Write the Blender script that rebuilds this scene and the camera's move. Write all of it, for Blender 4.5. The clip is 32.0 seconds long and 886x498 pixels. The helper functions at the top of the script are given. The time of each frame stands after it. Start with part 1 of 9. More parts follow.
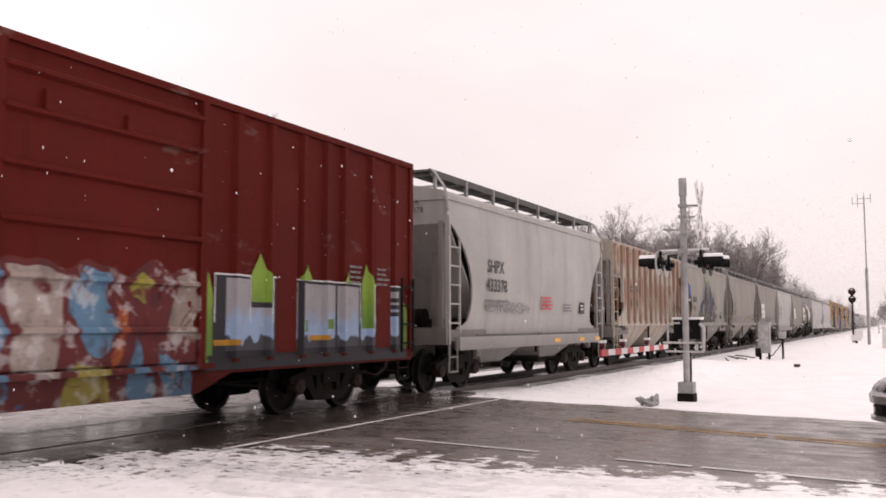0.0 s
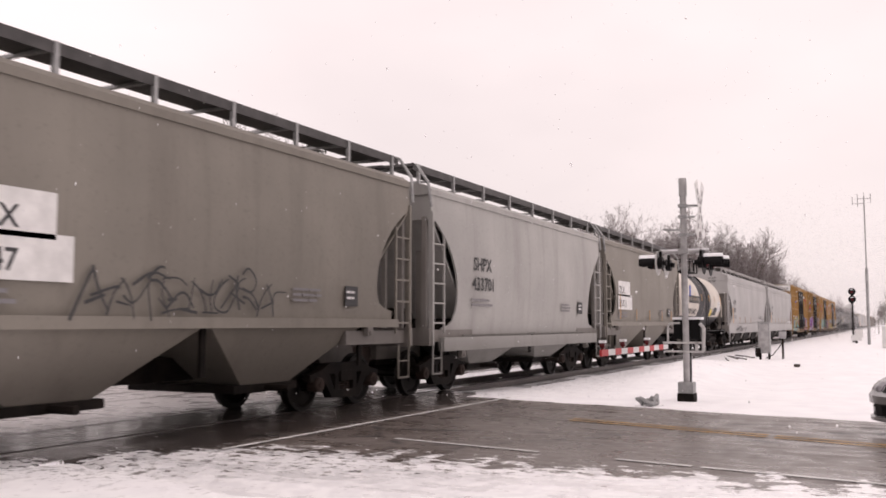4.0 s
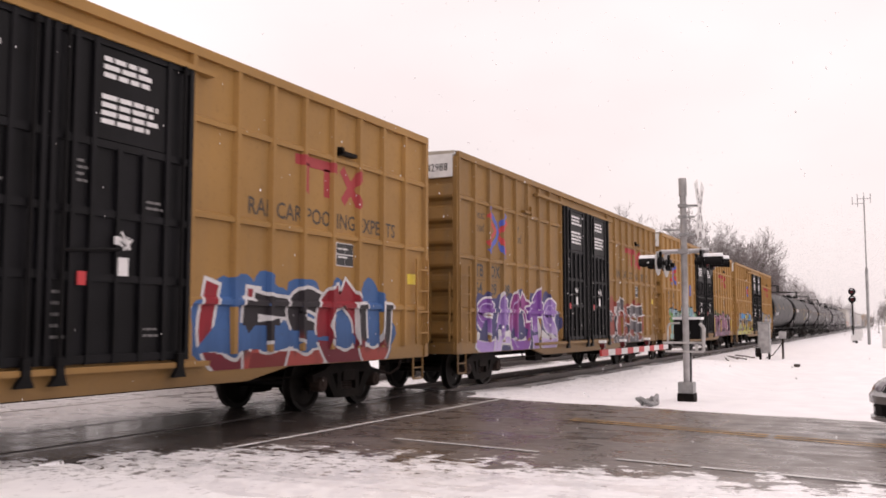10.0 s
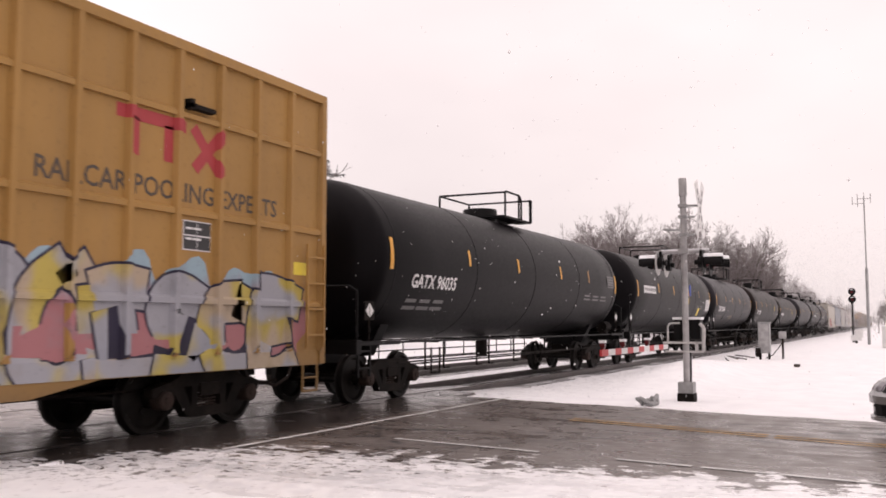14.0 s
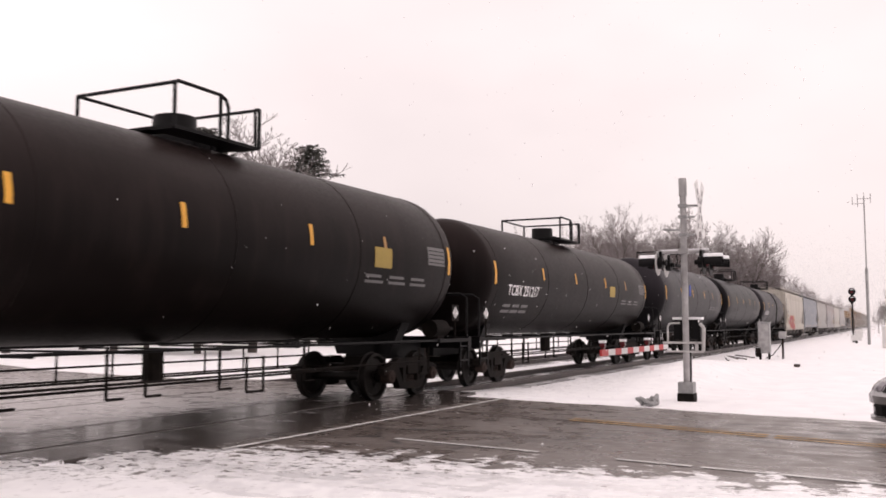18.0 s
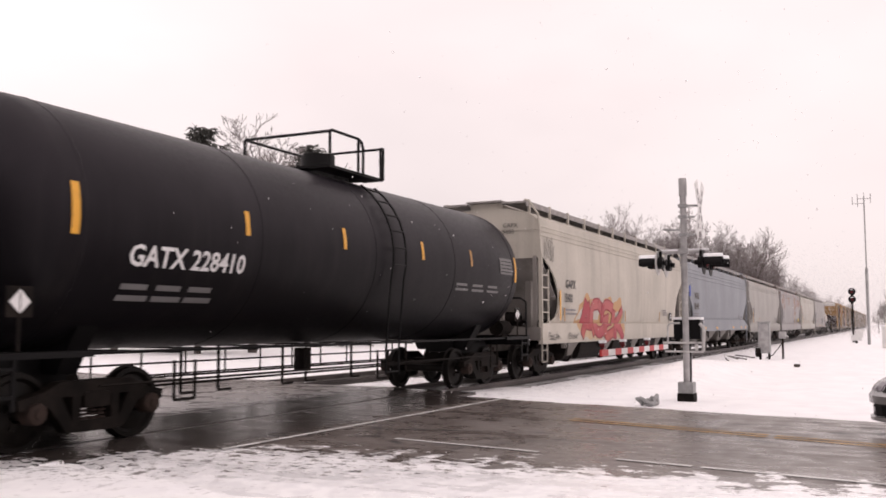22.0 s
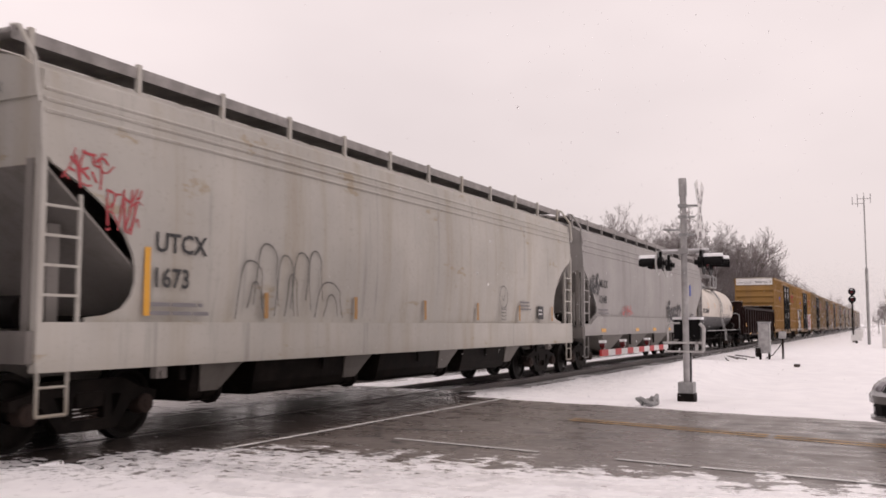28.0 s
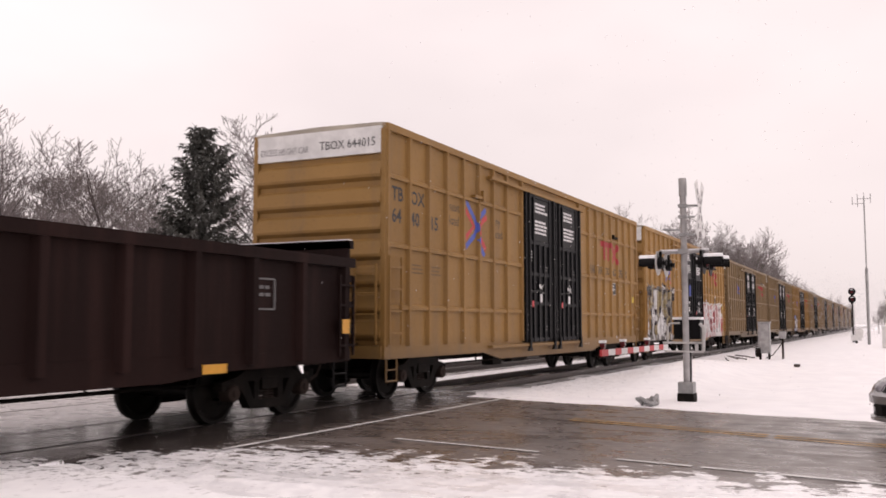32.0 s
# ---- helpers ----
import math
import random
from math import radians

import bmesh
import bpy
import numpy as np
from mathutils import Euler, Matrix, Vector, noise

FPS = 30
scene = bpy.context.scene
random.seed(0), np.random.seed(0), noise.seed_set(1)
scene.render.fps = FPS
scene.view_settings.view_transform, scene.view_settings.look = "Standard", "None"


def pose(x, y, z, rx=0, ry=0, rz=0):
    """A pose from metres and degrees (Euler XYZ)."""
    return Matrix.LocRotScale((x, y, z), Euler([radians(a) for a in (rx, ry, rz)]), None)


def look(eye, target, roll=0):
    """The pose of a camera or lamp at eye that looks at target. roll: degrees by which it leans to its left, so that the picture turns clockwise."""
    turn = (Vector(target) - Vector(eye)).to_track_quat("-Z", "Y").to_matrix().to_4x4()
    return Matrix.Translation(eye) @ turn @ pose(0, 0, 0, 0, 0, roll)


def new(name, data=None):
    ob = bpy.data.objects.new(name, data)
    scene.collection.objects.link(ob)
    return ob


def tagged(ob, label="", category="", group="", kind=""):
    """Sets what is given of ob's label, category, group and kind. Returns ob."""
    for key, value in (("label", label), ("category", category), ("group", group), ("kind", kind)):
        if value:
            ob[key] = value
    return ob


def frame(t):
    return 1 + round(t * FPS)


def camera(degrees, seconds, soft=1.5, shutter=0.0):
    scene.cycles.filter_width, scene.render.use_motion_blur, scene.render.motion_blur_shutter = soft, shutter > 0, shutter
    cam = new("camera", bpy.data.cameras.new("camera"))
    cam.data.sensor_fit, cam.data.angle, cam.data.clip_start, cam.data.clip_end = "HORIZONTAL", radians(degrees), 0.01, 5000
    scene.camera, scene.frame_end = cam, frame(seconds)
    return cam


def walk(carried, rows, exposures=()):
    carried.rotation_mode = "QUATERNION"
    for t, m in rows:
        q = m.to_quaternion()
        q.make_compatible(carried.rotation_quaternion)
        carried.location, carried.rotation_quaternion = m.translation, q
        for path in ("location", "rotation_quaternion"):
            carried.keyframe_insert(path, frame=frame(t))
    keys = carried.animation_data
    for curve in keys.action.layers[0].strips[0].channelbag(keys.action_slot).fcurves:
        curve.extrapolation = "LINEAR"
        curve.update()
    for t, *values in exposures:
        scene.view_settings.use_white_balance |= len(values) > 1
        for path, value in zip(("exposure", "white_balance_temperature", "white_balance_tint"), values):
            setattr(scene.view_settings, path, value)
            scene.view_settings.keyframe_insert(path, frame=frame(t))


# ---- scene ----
import collections

# The camera stands by a level crossing; x runs along the track, y across it, z = 0 is the top of the rails.
TRACK_Y = 9.82
TRACK2_Y = 14.1
EYE = Vector((0.0, 0.0, 1.477))
YAW, PITCH = radians(26.19), radians(4.75)
# the clip's own camera lets its exposure drift
EXPOSURE = ((0.0, 0.02), (0.9, -0.12), (1.6, -0.09), (2.3, -0.04), (4.0, -0.03), (5.5, -0.15), (6.2, -0.24), (7.0, -0.34), (8.0, -0.32), (9.0, -0.20), (10.0, 0.04), (16.5, 0.0), (20.0, 0.03), (22.0, 0.0), (23.5, -0.14), (24.5, -0.15), (27.0, -0.18), (28.0, -0.24), (29.0, -0.25), (30.0, -0.3), (31.0, -0.42), (31.6, -0.2), (32.0, -0.05))
cam = camera(52.2, 32.0, soft=1.7, shutter=0.1)
AIM = EYE + Vector((math.cos(PITCH) * math.cos(YAW), math.cos(PITCH) * math.sin(YAW), math.sin(PITCH)))
walk(cam, [(0.0, look(EYE, AIM)), (32.0, look(EYE, AIM))], exposures=[(t, ev, 6890, 20) for t, ev in EXPOSURE])

# ---- light: an overcast winter sky ----
world = bpy.data.worlds.new("overcast")
scene.world = world
world.use_nodes = True
wt = world.node_tree
wt.nodes.clear()


def wnode(kind, **values):
    n = wt.nodes.new(kind)
    for k, v in values.items():
        n.inputs[k].default_value = v
    return n


sky = wt.nodes.new("ShaderNodeTexSky")
sky.sky_type, sky.sun_disc = "NISHITA", False
sky.sun_elevation, sky.sun_rotation = radians(32), radians(200)
sky_strength = wnode("ShaderNodeVectorMath")
sky_strength.operation = "SCALE"
sky_strength.inputs[3].default_value = 0.08
wt.links.new(sky.outputs[0], sky_strength.inputs[0])
coord = wt.nodes.new("ShaderNodeTexCoord")
stretch = wt.nodes.new("ShaderNodeMapping")
stretch.inputs["Scale"].default_value = (1.0, 1.0, 2.2)
wt.links.new(coord.outputs["Generated"], stretch.inputs[0])
cloud = wnode("ShaderNodeTexNoise", Scale=1.6, Detail=4.0, Roughness=0.5)
wt.links.new(stretch.outputs[0], cloud.inputs["Vector"])
cloud_ramp = wt.nodes.new("ShaderNodeValToRGB")
cloud_ramp.color_ramp.elements[0].position, cloud_ramp.color_ramp.elements[0].color = 0.25, (0.80, 0.765, 0.765, 1)
cloud_ramp.color_ramp.elements[1].position, cloud_ramp.color_ramp.elements[1].color = 0.7, (1.0, 0.955, 0.95, 1)
wt.links.new(cloud.outputs[0], cloud_ramp.inputs[0])
blend = wt.nodes.new("ShaderNodeMix")
blend.data_type = "RGBA"
blend.inputs["Factor"].default_value = 0.96
wt.links.new(sky_strength.outputs[0], blend.inputs["A"])
wt.links.new(cloud_ramp.outputs[0], blend.inputs["B"])
# the cloud deck thickens into falling snow towards the horizon
height = wt.nodes.new("ShaderNodeSeparateXYZ")
wt.links.new(coord.outputs["Generated"], height.inputs[0])
lift = wt.nodes.new("ShaderNodeMapRange")
lift.interpolation_type = "SMOOTHSTEP"
for slot, v in (("From Min", -0.02), ("From Max", 0.36), ("To Min", 0.75), ("To Max", 1.0)):
    lift.inputs[slot].default_value = v
wt.links.new(height.outputs[2], lift.inputs["Value"])
deck = wt.nodes.new("ShaderNodeVectorMath")
deck.operation = "SCALE"
wt.links.new(blend.outputs["Result"], deck.inputs[0])
wt.links.new(lift.outputs[0], deck.inputs[3])
back = wnode("ShaderNodeBackground", Strength=1.19)
out = wt.nodes.new("ShaderNodeOutputWorld")
wt.links.new(deck.outputs[0], back.inputs[0])
wt.links.new(back.outputs[0], out.inputs[0])

sun_data = bpy.data.lights.new("sun", "SUN")
sun_data.energy, sun_data.angle, sun_data.color = 0.35, radians(40), (1.0, 0.96, 0.93)
sun = new("sun", sun_data)
sun.matrix_world = look((10, 0, 80), (10, 10, 0))


# ---- materials ----
class Nodes:
    """A short hand for node materials."""

    def __init__(self, name):
        self.mat = bpy.data.materials.new(name)
        self.mat.use_nodes = True
        self.tree = self.mat.node_tree
        self.bsdf = self.tree.nodes["Principled BSDF"]
        self.pos = self.add("ShaderNodeTexCoord").outputs["Object"]

    def add(self, kind, **values):
        n = self.tree.nodes.new(kind)
        for k, v in values.items():
            self.put(n.inputs[k], v)
        return n

    def put(self, socket, v):
        if isinstance(v, bpy.types.NodeSocket):
            self.tree.links.new(v, socket)
        else:
            socket.default_value = v

    def math(self, op, a, b=0.0, c=0.0, clamp=False):
        n = self.tree.nodes.new("ShaderNodeMath")
        n.operation, n.use_clamp = op, clamp
        for s, v in zip(n.inputs, (a, b, c)):
            self.put(s, v)
        return n.outputs[0]

    def scaled(self, sx, sy, sz, move=(0, 0, 0), src=None):
        n = self.add("ShaderNodeMapping", Scale=(sx, sy, sz), Location=move)
        self.tree.links.new(src or self.pos, n.inputs[0])
        return n.outputs[0]

    def noise(self, scale, detail=3.0, rough=0.55, src=None, distort=0.0):
        n = self.add("ShaderNodeTexNoise", Scale=scale, Detail=detail, Roughness=rough, Distortion=distort)
        self.tree.links.new(src or self.pos, n.inputs["Vector"])
        return n.outputs[0]

    def band(self, v, lo, hi):
        """0 below lo, 1 above hi, smooth between (or turned round when lo is above hi)."""
        n = self.add("ShaderNodeMapRange")
        n.interpolation_type = "SMOOTHSTEP"
        a, b, p, q = (lo, hi, 0.0, 1.0) if lo < hi else (hi, lo, 1.0, 0.0)
        for s, x in zip(("Value", "From Min", "From Max", "To Min", "To Max"), (v, a, b, p, q)):
            self.put(n.inputs[s], x)
        return n.outputs[0]

    def mix(self, fac, a, b):
        n = self.tree.nodes.new("ShaderNodeMix")
        n.data_type = "RGBA"
        for s, v in (("Factor", fac), ("A", a), ("B", b)):
            if s != "Factor" and isinstance(v, tuple) and len(v) == 3:
                v = (*v, 1)
            self.put(n.inputs[0] if s == "Factor" else n.inputs[6 if s == "A" else 7], v)
        return n.outputs[2]

    def axis(self, src=None):
        n = self.add("ShaderNodeSeparateXYZ")
        self.tree.links.new(src or self.pos, n.inputs[0])
        return n.outputs

    def bump(self, height, strength=0.3, dist=0.01):
        n = self.add("ShaderNodeBump", Strength=strength, Distance=dist, Height=height)
        self.put(self.bsdf.inputs["Normal"], n.outputs[0])

    def done(self, color, rough=0.6, metal=0.0, spec=0.4):
        self.put(self.bsdf.inputs["Base Color"], (*color, 1) if isinstance(color, tuple) and len(color) == 3 else color)
        self.put(self.bsdf.inputs["Roughness"], rough)
        self.put(self.bsdf.inputs["Metallic"], metal)
        self.put(self.bsdf.inputs["Specular IOR Level"], spec)
        return self.mat


def tint(c, k):
    return tuple(min(1.0, x * k) for x in c)


def surface(name, color, rough=0.6, metal=0.0, scale=3.0, vary=0.25, bump=0.15, fine=40.0, spec=0.4):
    """A plain surface with two scales of variation."""
    n = Nodes(name)
    big, small = n.noise(scale), n.noise(fine, 2.0)
    c = n.mix(n.band(big, 0.3, 0.75), tint(color, 1 - vary), tint(color, 1 + vary * 0.6))
    c = n.mix(n.math("MULTIPLY", n.band(small, 0.5, 0.8), 0.5), c, tint(color, 1 - vary * 1.3))
    if bump:
        n.bump(small, bump, 0.01)
    return n.done(c, n.math("MULTIPLY_ADD", big, 0.2, rough - 0.1), metal, spec)


PAINTED = set()


def car_paint(name, color, rust=0.0, streak=0.35, dirt=(0.05, 0.042, 0.036), low=1.4, rough=0.55, tags=(), rust_top=0.0, spec=0.3, scuff=None, dust_sheen=None, foot=None, panel=None, blots=()):
    """Weathered railway paint: vertical streaks, darker low down, rust, and spray-painted panels.
    tags: (x0, x1, z0, z1, fill colours, outline colour, seed, letter width)."""
    PAINTED.add(name)
    n = Nodes(name)
    x, y, z = n.axis()
    big = n.noise(0.55, 4.0)
    run = n.noise(1.0, 5.0, 0.6, n.scaled(2.6, 2.6, 0.16))
    fine = n.noise(16.0, 3.0)
    c = n.mix(n.band(big, 0.3, 0.75), tint(color, 0.88), tint(color, 1.08))
    c = n.mix(n.math("MULTIPLY", n.band(run, 0.48, 0.74), streak), c, tint(dirt, 2.2))
    c = n.mix(n.math("MULTIPLY", n.band(fine, 0.56, 0.75), 0.16), c, dirt)
    if rust:
        spot = n.noise(0.9, 6.0, 0.65, n.scaled(1.0, 1.0, 0.55))
        r = n.math("MULTIPLY", n.band(spot, 0.66 - rust * 0.3, 0.72 - rust * 0.22), n.band(run, 0.30, 0.52))
        c = n.mix(n.math("MULTIPLY", r, 0.9), c, n.mix(fine, (0.17, 0.045, 0.015), (0.33, 0.13, 0.05)))
    if scuff:
        rub = n.noise(1.0, 6.0, 0.7, n.scaled(0.8, 0.8, 1.9))
        c = n.mix(n.math("MULTIPLY", n.band(rub, 0.60, 0.68), 0.55), c, scuff)
        c = n.mix(n.math("MULTIPLY", n.band(run, 0.42, 0.30), 0.5), c, tint(color, 0.45))
    if dust_sheen:
        # road dust and rime on a tank's upper half, the sky's sheen painted in
        lie = n.math("MULTIPLY", n.band(n.math("ADD", z, n.math("MULTIPLY_ADD", run, 0.8, -0.4)), dust_sheen[0], dust_sheen[1]), n.math("MULTIPLY_ADD", big, 0.8, 0.2))
        c = n.mix(lie, c, dust_sheen[2])
    if foot:
        # the lower part is painted in a second colour, with pale runs over it
        lower = n.mix(n.math("MULTIPLY", n.band(run, 0.60, 0.72), foot[2]), n.mix(n.band(big, 0.3, 0.7), tint(foot[1], 0.8), tint(foot[1], 1.3)), (0.20, 0.19, 0.18))
        c = n.mix(n.band(z, foot[0] + 0.008, foot[0] - 0.008), c, lower)
    if panel:
        # rust that has eaten the middle of each sheet between the posts, high up and again lower down
        f = n.math("ABSOLUTE", n.math("SUBTRACT", n.math("FRACT", n.math("DIVIDE", n.math("SUBTRACT", x, panel[0]), panel[1])), 0.5))
        rag = n.noise(1.0, 5.0, 0.65, n.scaled(2.4, 2.4, 0.9))
        mid = n.band(n.math("ADD", f, n.math("MULTIPLY_ADD", rag, 0.5, -0.25)), 0.40, 0.20)
        zr = n.math("ADD", z, n.math("MULTIPLY_ADD", n.noise(1.0, 3.0, 0.5, n.scaled(1.1, 1.1, 0.2)), 1.3, -0.65))
        eaten = n.math("MAXIMUM", n.math("MULTIPLY", n.band(zr, 3.35, 3.75), n.band(zr, 4.35, 4.05)), n.math("MULTIPLY", n.band(zr, 3.25, 2.95), n.band(zr, 1.85, 2.15)))
        eaten = n.math("MULTIPLY", n.math("MULTIPLY", eaten, mid), n.band(rag, 0.34, 0.50))
        seam = n.math("MULTIPLY", n.band(f, 0.425, 0.455), n.band(n.noise(1.0, 4.0, 0.6, n.scaled(1.0, 1.0, 0.7)), 0.36, 0.5))
        c = n.mix(n.math("MULTIPLY", n.math("MAXIMUM", eaten, n.math("MULTIPLY", seam, 0.8)), 0.88), c, n.mix(fine, (0.15, 0.042, 0.02), (0.27, 0.10, 0.05)))
        c = n.mix(n.math("MULTIPLY", n.band(rag, 0.52, 0.68), 0.45), c, (0.34, 0.19, 0.09))
    for x0, x1, z0, z1 in blots:
        # blistered rust in broken rows
        xx, zz = n.math("ADD", x, n.math("MULTIPLY_ADD", big, 0.9, -0.45)), n.math("ADD", z, n.math("MULTIPLY_ADD", big, 0.6, -0.3))
        inside = n.math("MULTIPLY", n.math("MULTIPLY", n.band(xx, x0 - 0.2, x0 + 0.2), n.band(xx, x1 + 0.2, x1 - 0.2)), n.math("MULTIPLY", n.band(zz, z0 - 0.25, z0 + 0.15), n.band(zz, z1 + 0.12, z1 - 0.12)))
        rows = n.math("MULTIPLY", n.band(n.noise(1.0, 4.0, 0.6, n.scaled(4.0, 4.0, 1.2)), 0.38, 0.54), n.band(n.noise(1.0, 3.0, 0.5, n.scaled(1.1, 1.1, 3.4)), 0.40, 0.52))
        c = n.mix(n.math("MULTIPLY", n.math("MULTIPLY", inside, rows), 0.85), c, n.mix(fine, (0.17, 0.05, 0.016), (0.33, 0.13, 0.045)))
    if rust_top:
        spot = n.noise(1.6, 6.0, 0.7, n.scaled(0.5, 0.5, 1.6))
        r = n.math("MULTIPLY", n.band(spot, 0.5, 0.6), n.band(z, rust_top - 0.9, rust_top + 0.1))
        c = n.mix(r, c, n.mix(fine, (0.17, 0.04, 0.014), (0.28, 0.085, 0.03)))
    for x0, x1, z0, z1, fills, line, seed, width, *extra in tags:
        halo, fade = (list(extra) + [None, None])[:2]
        rag = n.noise(1.7, 2.0, 0.5, n.scaled(1, 0.0, 1, (seed, seed * 0.7, 0)))
        off = n.math("MULTIPLY_ADD", rag, 0.9, -0.45)
        inside = n.math("MULTIPLY", n.band(n.math("ADD", x, off), x0 - 0.02, x0 + 0.02), n.band(n.math("ADD", x, off), x1 + 0.02, x1 - 0.02))
        top = n.math("MULTIPLY_ADD", n.noise(1.0 / width, 1.0, 0.4, n.scaled(1, 0.0, 0.0, (seed * 1.3, 0, 0))), 1.1, z1 - 0.55)
        inside = n.math("MULTIPLY", inside, n.band(n.math("SUBTRACT", z, top), 0.015, -0.015))
        inside = n.math("MULTIPLY", inside, n.band(n.math("ADD", z, n.math("MULTIPLY", off, 0.3)), z0 - 0.02, z0 + 0.02))
        warp = n.add("ShaderNodeTexNoise", Scale=1.3, Detail=1.5)
        n.put(warp.inputs["Vector"], n.scaled(1, 0.0, 1, (seed, 0, seed)))
        bend = n.add("ShaderNodeVectorMath")
        bend.operation = "SCALE"
        bend.inputs[3].default_value = 0.75
        n.put(bend.inputs[0], warp.outputs["Color"])
        place = n.add("ShaderNodeVectorMath")
        place.operation = "ADD"
        n.put(place.inputs[0], n.scaled(1, 0.0, 0.5, (seed * 3.1, 0, 0)))
        n.put(place.inputs[1], bend.outputs[0])
        cells = n.add("ShaderNodeTexVoronoi", Scale=1.0 / width)
        n.put(cells.inputs["Vector"], place.outputs[0])
        edge = n.add("ShaderNodeTexVoronoi", Scale=1.0 / width)
        edge.feature = "DISTANCE_TO_EDGE"
        n.put(edge.inputs["Vector"], place.outputs[0])
        ramp = n.add("ShaderNodeValToRGB")
        ramp.color_ramp.interpolation = "CONSTANT"
        while len(ramp.color_ramp.elements) < len(fills):
            ramp.color_ramp.elements.new(0.5)
        for k, f in enumerate(fills):
            ramp.color_ramp.elements[k].position = k / len(fills)
            ramp.color_ramp.elements[k].color = (*f, 1)
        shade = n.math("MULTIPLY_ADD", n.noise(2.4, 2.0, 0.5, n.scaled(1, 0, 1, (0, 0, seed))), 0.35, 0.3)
        pick = n.axis(cells.outputs["Color"])[0]
        n.put(ramp.inputs[0], n.math("FRACT", n.math("ADD", pick, n.math("MULTIPLY", shade, 0.22))))
        fill = ramp.outputs[0]
        if fade:
            tone = n.band(n.math("ADD", z, n.math("MULTIPLY", rag, 0.5)), z0 + (z1 - z0) * 0.35, z0 + (z1 - z0) * 0.8)
            fill = n.mix(n.band(pick, 0.15, 0.16), fill, n.mix(tone, fade[1], fade[0]))
        g = n.mix(n.band(edge.outputs["Distance"], 0.085, 0.06), fill, line)
        rim = n.band(n.math("SUBTRACT", z, top), -0.09, -0.07)
        g = n.mix(rim, g, line)
        inner = n.add("ShaderNodeTexVoronoi", Scale=2.3 / width)
        inner.feature = "DISTANCE_TO_EDGE"
        n.put(inner.inputs["Vector"], place.outputs[0])
        glint = n.math("MULTIPLY", n.band(inner.outputs["Distance"], 0.05, 0.03), n.band(n.noise(1.1, 2.0, 0.5, n.scaled(1, 0, 1, (seed, 3, 0))), 0.5, 0.56))
        g = n.mix(n.math("MULTIPLY", glint, 0.85), g, line)
        sheen = n.noise(3.5, 3.0, 0.6, n.scaled(1, 0, 1, (0, seed, 0)))
        g = n.mix(n.math("MULTIPLY", n.band(sheen, 0.52, 0.62), 0.35), g, (0.7, 0.7, 0.7))
        g = n.mix(n.math("MULTIPLY", n.band(sheen, 0.44, 0.34), 0.35), g, (0.03, 0.03, 0.04))
        g = n.mix(n.math("MULTIPLY", n.band(run, 0.5, 0.8), 0.35), g, dirt)
        if halo:
            wide = n.math("MULTIPLY", n.band(n.math("ADD", x, off), x0 - 0.35, x0 - 0.25), n.band(n.math("ADD", x, off), x1 + 0.35, x1 + 0.25))
            wide = n.math("MULTIPLY", wide, n.band(n.math("SUBTRACT", z, n.math("MULTIPLY_ADD", rag, 0.7, top)), 0.02, -0.12))
            wide = n.math("MULTIPLY", wide, n.band(z, z0 - 0.05, z0))
            c = n.mix(n.math("MULTIPLY", wide, 0.85), c, halo)
        c = n.mix(n.math("MULTIPLY", inside, 0.95), c, g)
    # darkens below the height low, broken up by the broad noise
    low_dark = n.math("MULTIPLY", n.band(z, low, low - 0.9), n.math("MULTIPLY_ADD", big, 0.7, 0.15))
    c = n.mix(low_dark, c, dirt)
    n.bump(n.math("ADD", n.math("MULTIPLY", fine, 0.3), big), 0.12, 0.02)
    return n.done(c, n.math("MULTIPLY_ADD", fine, 0.25, rough - 0.12), 0.0, spec)


